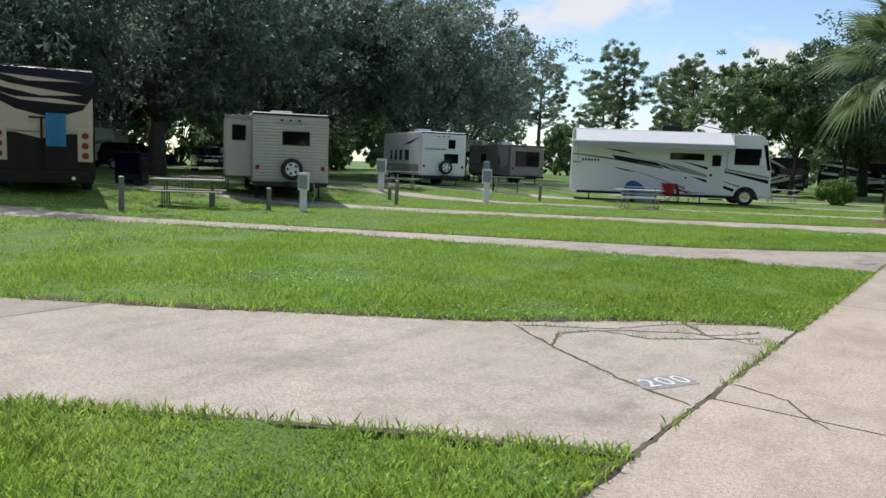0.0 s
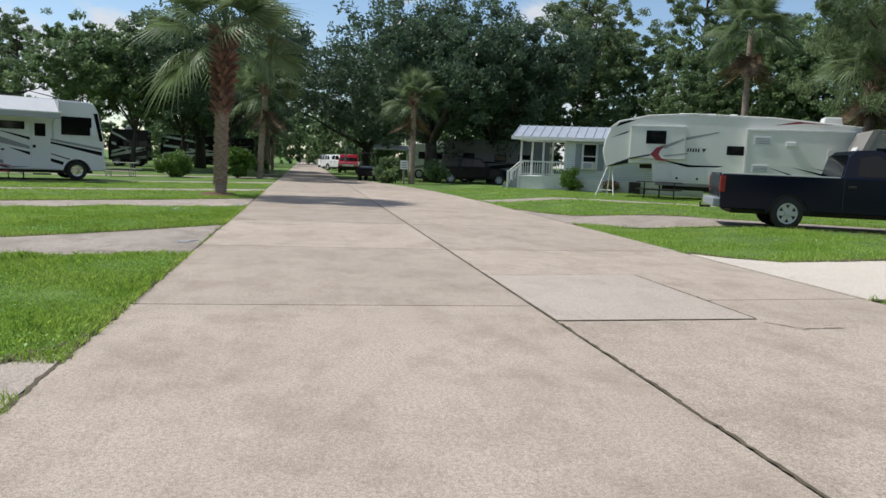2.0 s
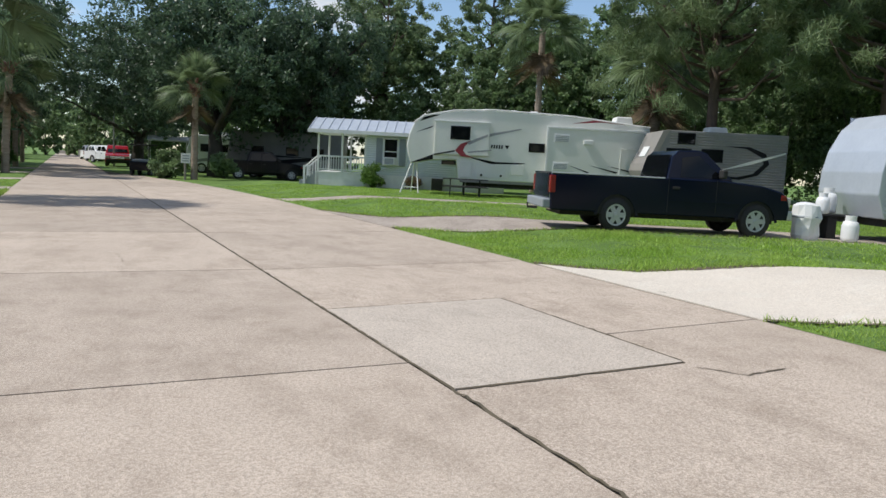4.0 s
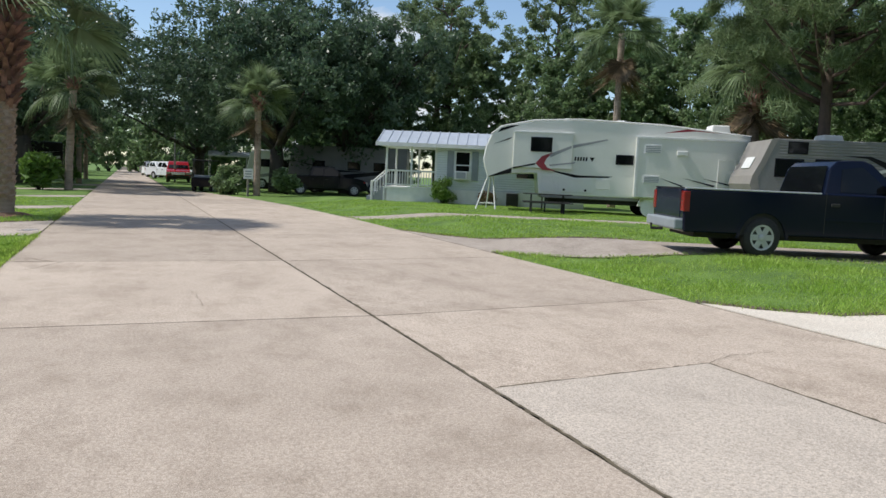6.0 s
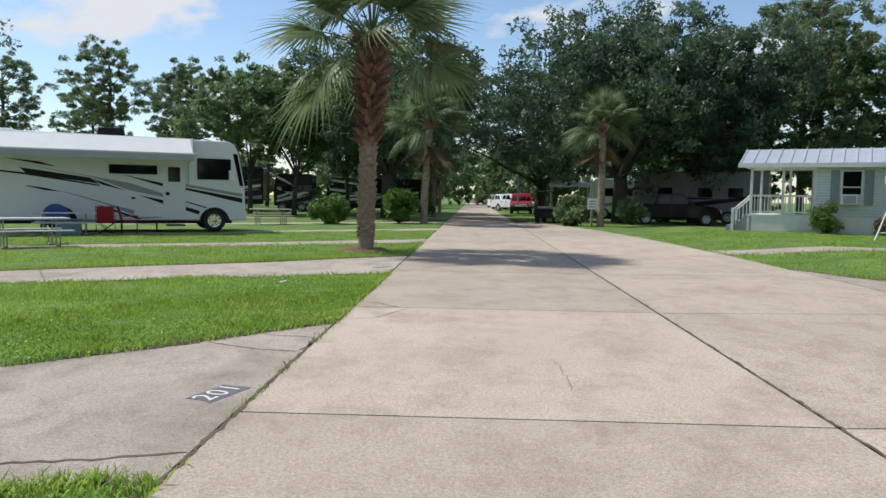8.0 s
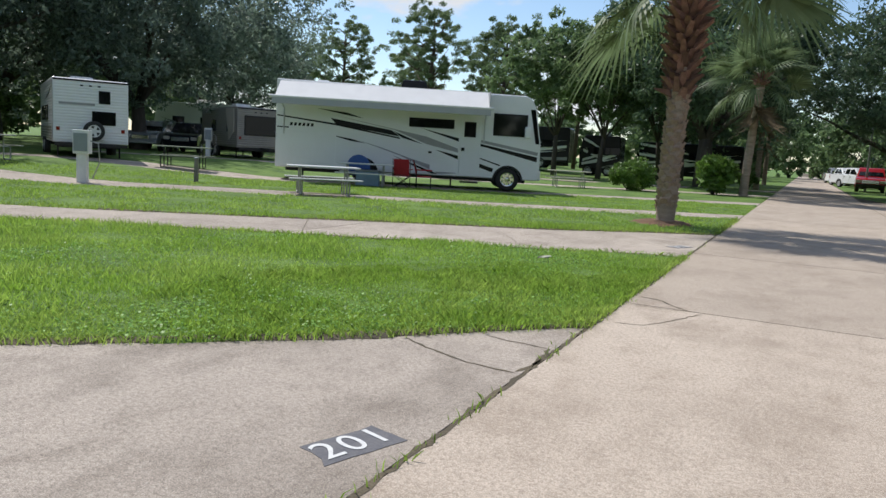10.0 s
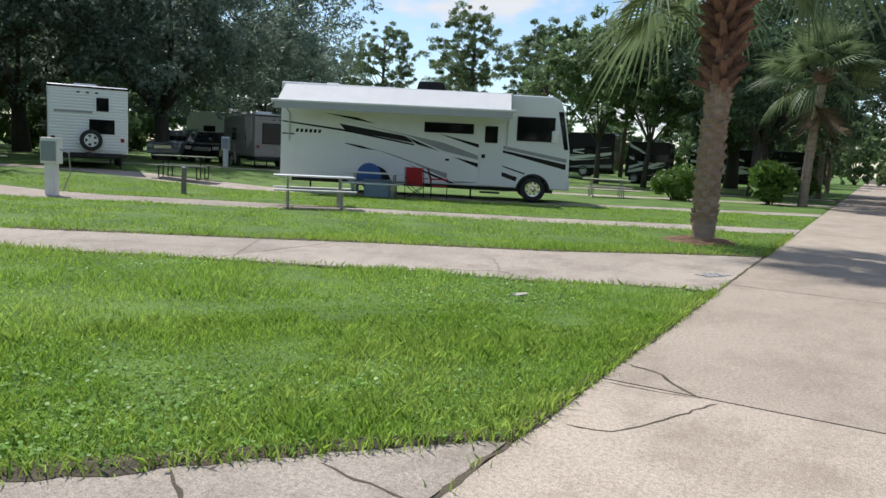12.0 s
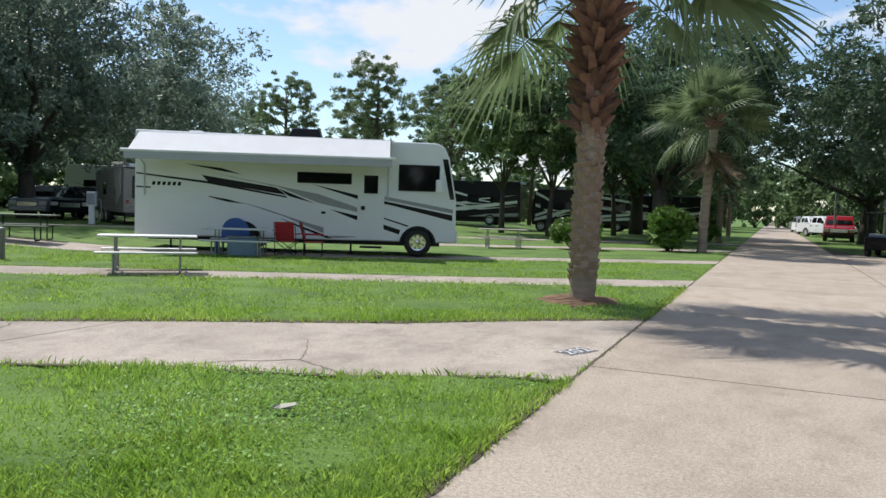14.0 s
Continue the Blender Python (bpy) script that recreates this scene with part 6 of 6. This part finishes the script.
camp_chair(pose(-12.15, 35.75, 0, 0, 0, 200), "red folding camp chair on the grass beside the motorhome", RED_CLOTH)
camp_chair(pose(-11.5, 36.1, 0, 0, 0, 120), "small red folding chair beside the motorhome table", RED_CLOTH)
chair = thing("plastic_chair", "blue round-backed plastic chair beside the picnic table", "chair", pose(-13.75, 35.35, 0.0, 0, 0, 20))
bm = slab([(0.42 * math.cos(math.pi * k / 12), 0.62 + 0.42 * math.sin(math.pi * k / 12)) for k in range(13)] + [(-0.42, 0.3), (0.42, 0.3)], 0.1, 0.16, 0.02)
part("backrest", bm, BLUE_PLASTIC, chair)
part("seat", box(-0.4, 0.4, -0.4, 0.14, 0.36, 0.42, 0.02), BLUE_PLASTIC, chair)
for x in (-0.36, 0.36):
    for y in (-0.36, 0.1):
        part("leg", box(x - 0.03, x + 0.03, y - 0.03, y + 0.03, 0, 0.37, 0.008), BLUE_PLASTIC, chair)
bin_ob = thing("storage_tub", "pale blue plastic tub under the picnic table", "tub", pose(-13.0, 34.85, 0.0, 0, 0, 27))
part("tub", box(-0.4, 0.4, -0.25, 0.25, 0, 0.5, 0.04), PALE_BLUE, bin_ob)
part("lid", box(-0.43, 0.43, -0.28, 0.28, 0.5, 0.55, 0.02), GREY_PAINT, bin_ob)


# ---- hookup posts ----
def pedestal(m, label, h=1.15, w=0.16):
    ob = thing("hookup_pedestal", label, "utility post", m, "hookup posts")
    part("post", box(-w / 2, w / 2, -w / 2, w / 2, -0.1, h * 0.72, 0.012), WHITE_PAINT, ob)
    bx = part("meter_box", box(-w * 0.8, w * 0.8, -w * 0.7, w * 0.7, h * 0.55, h, 0.015), WHITE_PAINT, ob)
    part("lid", box(-w * 0.7, w * 0.7, -w * 0.78, -w * 0.7, h * 0.6, h * 0.94, 0.006), GREY_PAINT, bx)
    part("hose", tube([(w * 0.8, 0, h * 0.8), (w * 1.6, 0.02, h * 0.75), (w * 1.7, 0.05, h * 0.4), (w * 0.9, 0.1, 0.1)], 0.015), GALVANISED, ob)
    return ob


def wood_post(m, label, h=0.8, r=0.07):
    ob = thing("marker_post", label, "post", m, "marker posts")
    bm = tube([(0, 0, -0.1), (0, 0, h * 0.5), (0.01, 0, h)], [r, r * 0.97, r * 0.9], sides=10)
    part("post", bm, WEATHERED, ob)
    part("cap", lathe([(r * 1.05, h - 0.02), (r * 1.0, h + 0.015), (r * 0.5, h + 0.03)], sides=10, axis="z"), GREY_PAINT, ob)
    return ob


for x, y, h, w in ((-16.4, 26.3, 1.35, 0.24), (-15.3, 15.1, 1.1, 0.18), (-20.5, 24.4, 1.35, 0.24), (-26.0, 41.0, 1.4, 0.22)):
    pedestal(pose(x, y, ground_z(x, y), 0, 0, 35), "white metal hookup pedestal with meter box on the lawn", h, w)
for x, y, h in ((-17.0, 10.6, 0.85), (-15.95, 14.4, 0.62), (-16.2, 20.3, 0.85), (-15.7, 29.6, 0.72), (-17.8, 21.8, 0.5)):
    wood_post(pose(x, y, ground_z(x, y)), "weathered grey wooden marker post in the grass", h)
trash = thing("trash_bin", "dark blue trash bin on the grass beside the coach", "bin", pose(-23.65, 14.9, ground_z(-23.65, 14.9), 0, 0, 40))
part("bin_body", box(-0.45, 0.45, -0.4, 0.4, 0.05, 1.05, 0.05), NAVY, trash)
part("lid", box(-0.48, 0.48, -0.43, 0.43, 1.05, 1.13, 0.03), NAVY, trash)
part("bin_wheel", lathe([(0.1, -0.45), (0.1, 0.45)], sides=14), RUBBER, trash).matrix_basis = pose(0.3, 0, 0.1)

# ---- along the far road ----
port = thing("carport", "white canopy carport on thin posts under the trees", "carport", pose(6.6, 70.0, 0.1, 0, 0, -8))
part("canopy", slab([(0, 2.3), (0, 2.38), (1.6, 2.75), (3.2, 2.38), (3.2, 2.3), (1.6, 2.66)], 0, 6.0), WHITE_PAINT, port)
port.children[0].matrix_basis = pose(6.0, 0, 0, 0, 0, 90)
for x in (0.1, 3.0, 5.9):
    for y in (0.1, 3.1):
        part("post", tube([(x, y, 0), (x, y, 2.35)], 0.035), WHITE_PAINT, port)
pole = thing("street_lamp", "thin grey street lamp pole beside the road", "street lamp", pose(4.6, 78.0, 0.0))
part("pole", tube([(0, 0, -0.1), (0, 0, 6.3)], [0.09, 0.06], sides=10), GALVANISED, pole)
part("arm", tube([(0, 0, 6.2), (-0.5, 0, 6.5), (-1.0, 0, 6.5)], 0.03), GALVANISED, pole)
part("lamp_head", box(-1.4, -0.9, -0.12, 0.12, 6.44, 6.56, 0.03), GREY_PAINT, pole)
sign = thing("road_sign", "small white sign on a wooden post beside the palm", "sign", pose(6.7, 49.2, 0.0, 0, 0, 8))
part("post", box(-0.05, 0.05, -0.05, 0.05, -0.1, 1.5, 0.01), WEATHERED, sign)
bd = part("sign_board", box(-0.25, 0.25, -0.08, -0.052, 0.95, 1.5, 0.006), WHITE_PAINT, sign)
for k in range(3):
    part("text_bar", box(-0.18, 0.18, -0.085, -0.079, 1.05 + 0.14 * k, 1.11 + 0.14 * k), GREY_PAINT, bd)
cart = thing("golf_cart", "dark golf cart parked by the bushes", "golf cart", pose(5.4, 54.5, 0.0, 0, 0, 70))
part("body", slab([(-0.2, 0.3), (-0.25, 0.85), (0.6, 0.9), (0.75, 0.5), (1.5, 0.45), (1.7, 0.85), (2.1, 0.75), (2.2, 0.3)], 0, 1.2, 0.04), BLACK_TRUCK, cart)
part("seat", box(0.0, 0.7, 0.1, 1.1, 0.85, 1.0, 0.04), GREY_PAINT, cart)
part("canopy", box(-0.2, 1.7, 0.0, 1.2, 1.85, 1.92, 0.03), UNDER, cart)
for x, y in ((-0.1, 0.08), (-0.1, 1.12), (1.6, 0.08), (1.6, 1.12)):
    part("post", tube([(x, y, 0.8), (x, y, 1.86)], 0.02), UNDER, cart)
for x in (0.15, 1.75):
    wheel(cart, x, 0.08, 0.23, 0.23, 0.18, STEEL)
    wheel(cart, x, 1.12, 0.23, 0.23, 0.18, STEEL, out=1)


# ---- numbers and cracks in the concrete ----
def painted_number(text, x, y, turn, size, paint, state):
    """A site number painted in white on a dark patch of the pad, read from the road."""
    ob = thing("site_number", "white painted site number %s on a %s grey patch" % (text, state), "number", pose(x, y, 0.0, 0, 0, turn), "site numbers")
    bm = bmesh.new()
    rng = np.random.default_rng(int(text))
    w, h = size * 1.35, size * 0.72
    edge = [(w * sx * (1 + 0.06 * rng.normal()), h * sy * (1 + 0.06 * rng.normal())) for sx, sy in ((-1, -1), (-0.5, -1), (0, -1), (0.5, -1), (1, -1), (1, -0.3), (1, 0.4), (1, 1), (0.5, 1), (0, 1), (-0.5, 1), (-1, 1), (-1, 0.3), (-1, -0.4))]
    part("patch", sheet(edge, 0.0005, 0.003, bm), paint, ob, "%s grey painted patch" % state)
    for k, sign in enumerate(text):
        cu = bpy.data.curves.new("digit", "FONT")
        cu.body, cu.size, cu.align_x, cu.align_y, cu.extrude = sign, size * 1.5, "CENTER", "CENTER", 0.0008
        tmp = new("digit_outline", cu)
        dg = bpy.context.evaluated_depsgraph_get()
        me = bpy.data.meshes.new_from_object(tmp.evaluated_get(dg))
        bpy.data.objects.remove(tmp)
        me.materials.clear()
        me.materials.append(NUMBER_PAINT)
        d = new("digit", me)
        d.parent = ob
        d.matrix_basis = pose((k - 1) * size * 0.86, 0, 0.0055)
    return ob


painted_number("200", -1.36, 5.60, 62, 0.17, WORN_PLAQUE, "worn")
painted_number("201", -1.29, 15.77, 72, 0.17, PLAQUE, "dark")
painted_number("202", -1.29, 25.89, 66, 0.17, PLAQUE, "dark")


def crack(points, parent, width=0.02, seed=0):
    """A jagged dirt-filled crack along a line."""
    rng = np.random.default_rng(seed)
    pts = []
    for (x0, y0), (x1, y1) in zip(points, points[1:]):
        n = max(2, int(math.hypot(x1 - x0, y1 - y0) / 0.07))
        for i in range(n):
            f = i / n
            pts.append((x0 + (x1 - x0) * f + rng.normal() * 0.009, y0 + (y1 - y0) * f + rng.normal() * 0.009))
    pts.append(points[-1])
    bm = bmesh.new()
    prev = None
    for i, (x, y) in enumerate(pts):
        ax, ay = pts[min(i + 1, len(pts) - 1)]
        bx, by = pts[max(i - 1, 0)]
        d = Vector((ax - bx, ay - by)).normalized()
        w = width * rng.uniform(0.35, 0.75) * (0.3 if i in (0, len(pts) - 1) else 1)
        z = 0.0025
        row = [bm.verts.new((x - d.y * w, y + d.x * w, z)), bm.verts.new((x + d.y * w, y - d.x * w, z)), ]
        if prev:
            bm.faces.new((prev[1], row[1], row[0], prev[0]))
        prev = row
    return part("crack", bm, SOIL, parent)


CRACKS = [[(-3.21, 6.52), (-2.49, 5.98), (-1.68, 5.46), (-1.04, 5.18)], [(-2.49, 5.98), (-2.67, 6.46), (-2.45, 6.85), (-1.96, 6.87), (-1.17, 7.66)], [(-3.12, 6.51), (-2.4, 7.0), (-2.07, 7.61), (-1.34, 8.36)],
          [(-2.45, 6.85), (-2.1, 7.15), (-1.75, 7.4), (-1.17, 7.35)], [(-2.01, 7.85), (-1.6, 7.4), (-1.25, 7.9)], [(-0.96, 5.91), (-0.56, 5.75), (-0.35, 5.42), (-0.24, 5.3)],
          [(-0.94, 20.71), (-0.68, 20.6), (-0.5, 20.34), (-0.35, 20.23)], [(-0.87, 19.28), (-0.63, 19.32), (-0.43, 19.7), (-0.25, 20.19)], [(-0.95, 20.2), (-0.65, 20.18), (-0.35, 20.23)],
          [(-4.4, 22.98), (-4.04, 23.51), (-3.51, 23.94), (-2.72, 23.6)], [(-2.56, 14.29), (-2.27, 14.35), (-1.98, 14.24), (-1.5, 14.34), (-1.03, 14.5)], [(-2.06, 17.67), (-1.75, 17.5), (-1.48, 17.38), (-1.05, 17.32)],
          [(-1.59, 18.11), (-1.29, 18.07), (-1.07, 18.04)], [(3.1, 20.24), (3.4, 20.16), (3.65, 20.15)], [(1.35, 17.3), (1.4, 16.66), (1.39, 15.97)], [(5.24, 12.7), (5.7, 12.9), (6.3, 12.95)], [(5.25, 9.6), (5.5, 9.3), (6.0, 9.35)], [(7.73, 12.73), (7.85, 12.6), (7.97, 12.25)],
          [(-3.51, 23.94), (-3.75, 24.4), (-4.08, 24.92)], [(-1.06, 17.35), (-1.02, 17.6), (-1.05, 18.04)], [(-6.2, 21.95), (-6.9, 23.0), (-7.5, 23.9)]]
WIDTHS = [0.62 * w for w in [0.036, 0.038, 0.034, 0.036, 0.032, 0.026, 0.034, 0.018, 0.012, 0.024, 0.04, 0.03, 0.022, 0.018, 0.006, 0.01, 0.024, 0.06, 0.014, 0.045, 0.016]]
for k, (line, w) in enumerate(zip(CRACKS, WIDTHS)):
    crack(line, road, w, k)
for k, (x0, y0, x1, y1) in enumerate(((-1.0, 0.6, -1.0, 28.7), (SEAM, 5.0, SEAM, 30.0), (PX + 0.01, PY0 + 0.1, PX + 0.01, PY1 + 0.22), (SEAM + 0.02, PY1, PX, PY1 + 0.22), (SEAM + 0.02, PY0, PX, PY0 + 0.1))):
    crack([(x0, y0), ((x0 + x1) / 2, (y0 + y1) / 2), (x1, y1)], road, 0.03 if k < 1 else 0.026 if k == 1 else 0.03, 90 + k)


# ---- grass ----
def blades(rng, x, y, z, h, w, lean=0.55, simple=False):
    """Bent, tapered blades of grass at the places x, y."""
    n = len(x)
    a = rng.uniform(0, math.tau, n)
    t = rng.uniform(0, math.tau, n)
    h = h * rng.uniform(0.55, 1.2, n)
    l = h * lean * rng.uniform(0.2, 1.3, n)
    w = w * rng.uniform(0.7, 1.3, n)
    dx, dy = np.cos(a) * w, np.sin(a) * w
    lx, ly = np.cos(t) * l, np.sin(t) * l
    p = np.stack([x, y, z], 1)
    d = np.stack([dx, dy, 0 * dx], 1)
    mid = p + np.stack([lx * 0.35, ly * 0.35, h * 0.62], 1)
    tip = p + np.stack([lx, ly, h], 1)
    if simple:
        return np.stack([p - d, p + d, tip], 1).reshape(-1, 3)
    return np.stack([p - d, p + d, mid + d * 0.7, tip, mid - d * 0.7], 1).reshape(-1, 3)


def path_distance(x, y):
    return np.hypot(x - 0.65, y - np.clip(y, 0.3, 17.8))


def sow(seed, x0, x1, y0, y1, density, near, far):
    """Random places on the lawn whose distance from the walk lies between near and far."""
    rng = np.random.default_rng(seed)
    n = int((x1 - x0) * (y1 - y0) * density)
    x, y = rng.uniform(x0, x1, n), rng.uniform(y0, y1, n)
    d = path_distance(x, y)
    keep = (d >= near) & (d < far)
    x, y = x[keep], y[keep]
    jitter = 0.05
    keep = ~paved(x + rng.normal(0, jitter, len(x)), y + rng.normal(0, jitter, len(x)))
    return rng, x[keep], y[keep]


def grass_patch(label, seed, rect, density, near, far, h, w):
    rng, x, y = sow(seed, *rect, density, near, far)
    clump = 0.75 + 0.45 * np.sin(x * 1.9 + 1.3 * np.sin(y * 1.1)) * np.sin(y * 1.6 + 0.7 * np.sin(x * 2.3))
    clump = clump * (1 + 0.38 * np.sin(x * 7.3 + 1.9 * np.sin(y * 3.1)) * np.sin(y * 6.7 + 1.7 * np.sin(x * 2.9)))
    v = blades(rng, x, y, land(x, y) + 0.004, h * clump.clip(0.4, 1.5), w, lean=0.8, simple=near > 0)
    ob = new("grass", raw_mesh("grass", v, 3 if near > 0 else 5, BLADE))
    tagged(ob, label, "grass", kind="stuff")


LEFT, RIGHT = (-24, -0.98, -1.0, 46), (7.58, 26, 0, 44)
grass_patch("short bright green grass blades beside the walkway", 1, (-7.2, -0.98, 0.5, 25), 3300, 0, 5.2, 0.075, 0.0052)
grass_patch("bright green grass blades across the lawn", 2, (-14, -0.98, -1, 30), 1250, 5.2, 11, 0.08, 0.0085)
grass_patch("bright green grass blades across the far lawn", 3, LEFT, 300, 11, 24, 0.062, 0.013)
grass_patch("green grass blades on the lawn by the truck", 4, (7.58, 16, 3, 27), 1150, 5.2, 11, 0.07, 0.0075)
grass_patch("green grass blades on the far lawn by the trailers", 5, RIGHT, 280, 11, 26, 0.062, 0.013)

rng = np.random.default_rng(8)
ex, ey = [], []
for pair in (*PADS.values(), *RIGHT_PADS.values()):
    for line in pair:
        for (x0, y0), (x1, y1) in zip(line, line[1:]):
            n = int(math.hypot(x1 - x0, y1 - y0) * 90)
            f = rng.random(n)
            ex.append(x0 + (x1 - x0) * f), ey.append(y0 + (y1 - y0) * f)
for y0, y1 in ((0.5, 4.1), (8.75, 14.0), (18.95, 24.4), (28.8, 34.4)):
    n = int((y1 - y0) * 160)
    ex.append(np.full(n, ROAD_L - 0.02)), ey.append(rng.uniform(y0, y1, n))
ex, ey = np.concatenate(ex), np.concatenate(ey)
keep = (path_distance(ex, ey) < 16)
ex, ey = ex[keep], ey[keep]
ex, ey = ex + rng.normal(0, 0.03, len(ex)), ey + rng.normal(0, 0.03, len(ex))
v = blades(rng, ex, ey, land(ex, ey) - 0.01, 0.085, 0.005, 0.9)
tagged(new("edge_grass", raw_mesh("edge_grass", v, 5, BLADE)), "longer ragged grass along the concrete edges", "grass", kind="stuff")

# bare crumbling soil where the lawn meets the concrete
def soil_edge(line, seed, lawn, width=0.05):
    """A ragged strip of bare earth along a concrete edge; lawn is the side (1 or -1) the grass is on."""
    rng = np.random.default_rng(seed)
    pts = []
    for (x0, y0), (x1, y1) in zip(line, line[1:]):
        n = max(2, int(math.hypot(x1 - x0, y1 - y0) / 0.09))
        pts += [(x0 + (x1 - x0) * i / n, y0 + (y1 - y0) * i / n) for i in range(n)]
    bm, prev = bmesh.new(), None
    for i, (x, y) in enumerate(pts[:-1]):
        d = Vector((pts[i + 1][0] - x, pts[i + 1][1] - y)).normalized()
        side = Vector((-d.y, d.x)) * lawn
        swell = 0.6 + 0.5 * math.sin(i * 0.23 + seed) * math.sin(i * 0.071)
        a, b = -width * swell * rng.uniform(0.1, 1.0), width * 1.3
        row = [bm.verts.new((x + side.x * u, y + side.y * u, ground_z(x, y) + h)) for u, h in ((a, 0.003), ((a + b) / 2, 0.02 + 0.008 * rng.random()), (b, 0.018))]
        if prev:
            for k in (0, 1):
                bm.faces.new((prev[k], prev[k + 1], row[k + 1], row[k]))
        prev = row
    bmesh.ops.recalc_face_normals(bm, faces=bm.faces)
    tagged(part("soil_edge", bm, SOIL, None), "crumbling dark soil strip between lawn and concrete", "soil", kind="stuff")


for k, (near, far) in enumerate(list(PADS.values())[:3] + list(RIGHT_PADS.values())[:2]):
    sgn = -1 if near[0][0] < 0 else 1
    soil_edge([p for p in near if abs(p[0]) < 16], 2 * k, -sgn, 0.05)
    soil_edge([p for p in far if abs(p[0]) < 16], 2 * k + 1, sgn, 0.085)
for k, (y0, y1) in enumerate(((0.5, 4.1), (8.75, 14.0), (18.95, 24.4), (28.8, 34.0))):
    soil_edge([(ROAD_L, y0), (ROAD_L, y1)], 30 + k, 1, 0.055)

bm = bmesh.new()
mound_rng = np.random.default_rng(77)
centre = bm.verts.new((-2.3, 30.4, 0.09))
ring_in = [bm.verts.new((-2.3 + 0.42 * math.cos(k * math.tau / 22), 30.4 + 0.42 * math.sin(k * math.tau / 22), 0.075 + 0.02 * mound_rng.random())) for k in range(22)]
ring_out = [bm.verts.new((-2.3 + r * math.cos(k * math.tau / 22), 30.4 + r * math.sin(k * math.tau / 22), 0.004)) for k, r in enumerate(mound_rng.uniform(0.5, 0.95, 22))]
for k in range(22):
    n = (k + 1) % 22
    bm.faces.new((centre, ring_in[k], ring_in[n])), bm.faces.new((ring_in[k], ring_out[k], ring_out[n], ring_in[n]))
tagged(part("soil_mound", bm, EARTH, None, smooth=True), "bare reddish-brown earth round the palm trunk", "soil", kind="stuff")

# weeds in the cracks and clover in the lawn
wx, wy = [], []
for line in CRACKS[1:5]:
    for (x0, y0), (x1, y1) in zip(line, line[1:]):
        n = int(math.hypot(x1 - x0, y1 - y0) * 55)
        f = rng.random(n)
        wx.append(x0 + (x1 - x0) * f + rng.normal(0, 0.012, n)), wy.append(y0 + (y1 - y0) * f + rng.normal(0, 0.012, n))
wx, wy = np.concatenate(wx), np.concatenate(wy)
keep = np.sin(wx * 6) + np.sin(wy * 5) > -0.2
v = blades(rng, wx[keep], wy[keep], np.zeros(int(keep.sum())), 0.03, 0.004, 1.2)
tagged(new("moss_weeds", raw_mesh("moss_weeds", v, 5, WEED)), "tiny green weeds in the cracked pad corner", "weeds", kind="stuff")
ty = np.concatenate([rng.uniform(4.6, 9.0, 300), rng.normal(8.2, 0.45, 900), rng.uniform(9, 27, 500)])
keep = np.sin(ty * 2.1) + np.sin(ty * 5.3 + 1) > -0.3
ty = ty[keep]
tx = -1.0 + rng.normal(0, 0.025, len(ty)) - np.where(np.abs(ty - 8.2) < 0.9, np.abs(rng.normal(0, 0.12, len(ty))), 0)
v = blades(rng, tx, ty, np.full(len(tx), -0.01), 0.07, 0.004, 0.9)
tagged(new("crack_weeds", raw_mesh("crack_weeds", v, 5, BLADE)), "small grass weeds growing in the concrete joint", "weeds", kind="stuff")
rng, x, y = sow(12, -9, -1.0, 3, 25, 1000, 0, 8)
keep = np.sin(x * 1.35 + 2.0 * np.sin(y * 0.55)) + np.sin(y * 1.15 + 0.8 * np.sin(x * 1.7)) + rng.normal(0, 0.75, len(x)) > 0.8
x, y = x[keep], y[keep]
n = len(x)
z = land(x, y) + rng.uniform(0.02, 0.06, n)
a, s = rng.uniform(0, math.tau, n), rng.uniform(0.006, 0.014, n)
u = np.stack([np.cos(a) * s, np.sin(a) * s, rng.normal(0, 0.35, n) * s], 1)
q = np.stack([-np.sin(a) * s, np.cos(a) * s, rng.normal(0, 0.35, n) * s], 1)
p = np.stack([x, y, z], 1)
v = np.stack([p - u, p - u * 0.3 + q * 0.9, p + u * 0.7 + q * 0.7, p + u * 1.1, p + u * 0.6 - q * 0.8, p - u * 0.4 - q * 0.9], 1).reshape(-1, 3)
tagged(new("clover", raw_mesh("clover", v, 6, WEED)), "low round-leaved weeds spread through the lawn", "weeds", kind="stuff")
leaf = thing("fallen_leaf", "dry pale brown leaf lying on the lawn", "leaf", pose(-2.5, 22.3, 0.07, 8, -6, 30))
bm = bmesh.new()
rim = [bm.verts.new((0.1 * math.cos(k * math.tau / 10), 0.045 * math.sin(k * math.tau / 10), 0.012 * math.sin(k * 2.2))) for k in range(10)]
bm.faces.new(rim)
bmesh.ops.solidify(bm, geom=list(bm.faces), thickness=0.003)
part("blade", bm, OLD_PLANK, leaf)
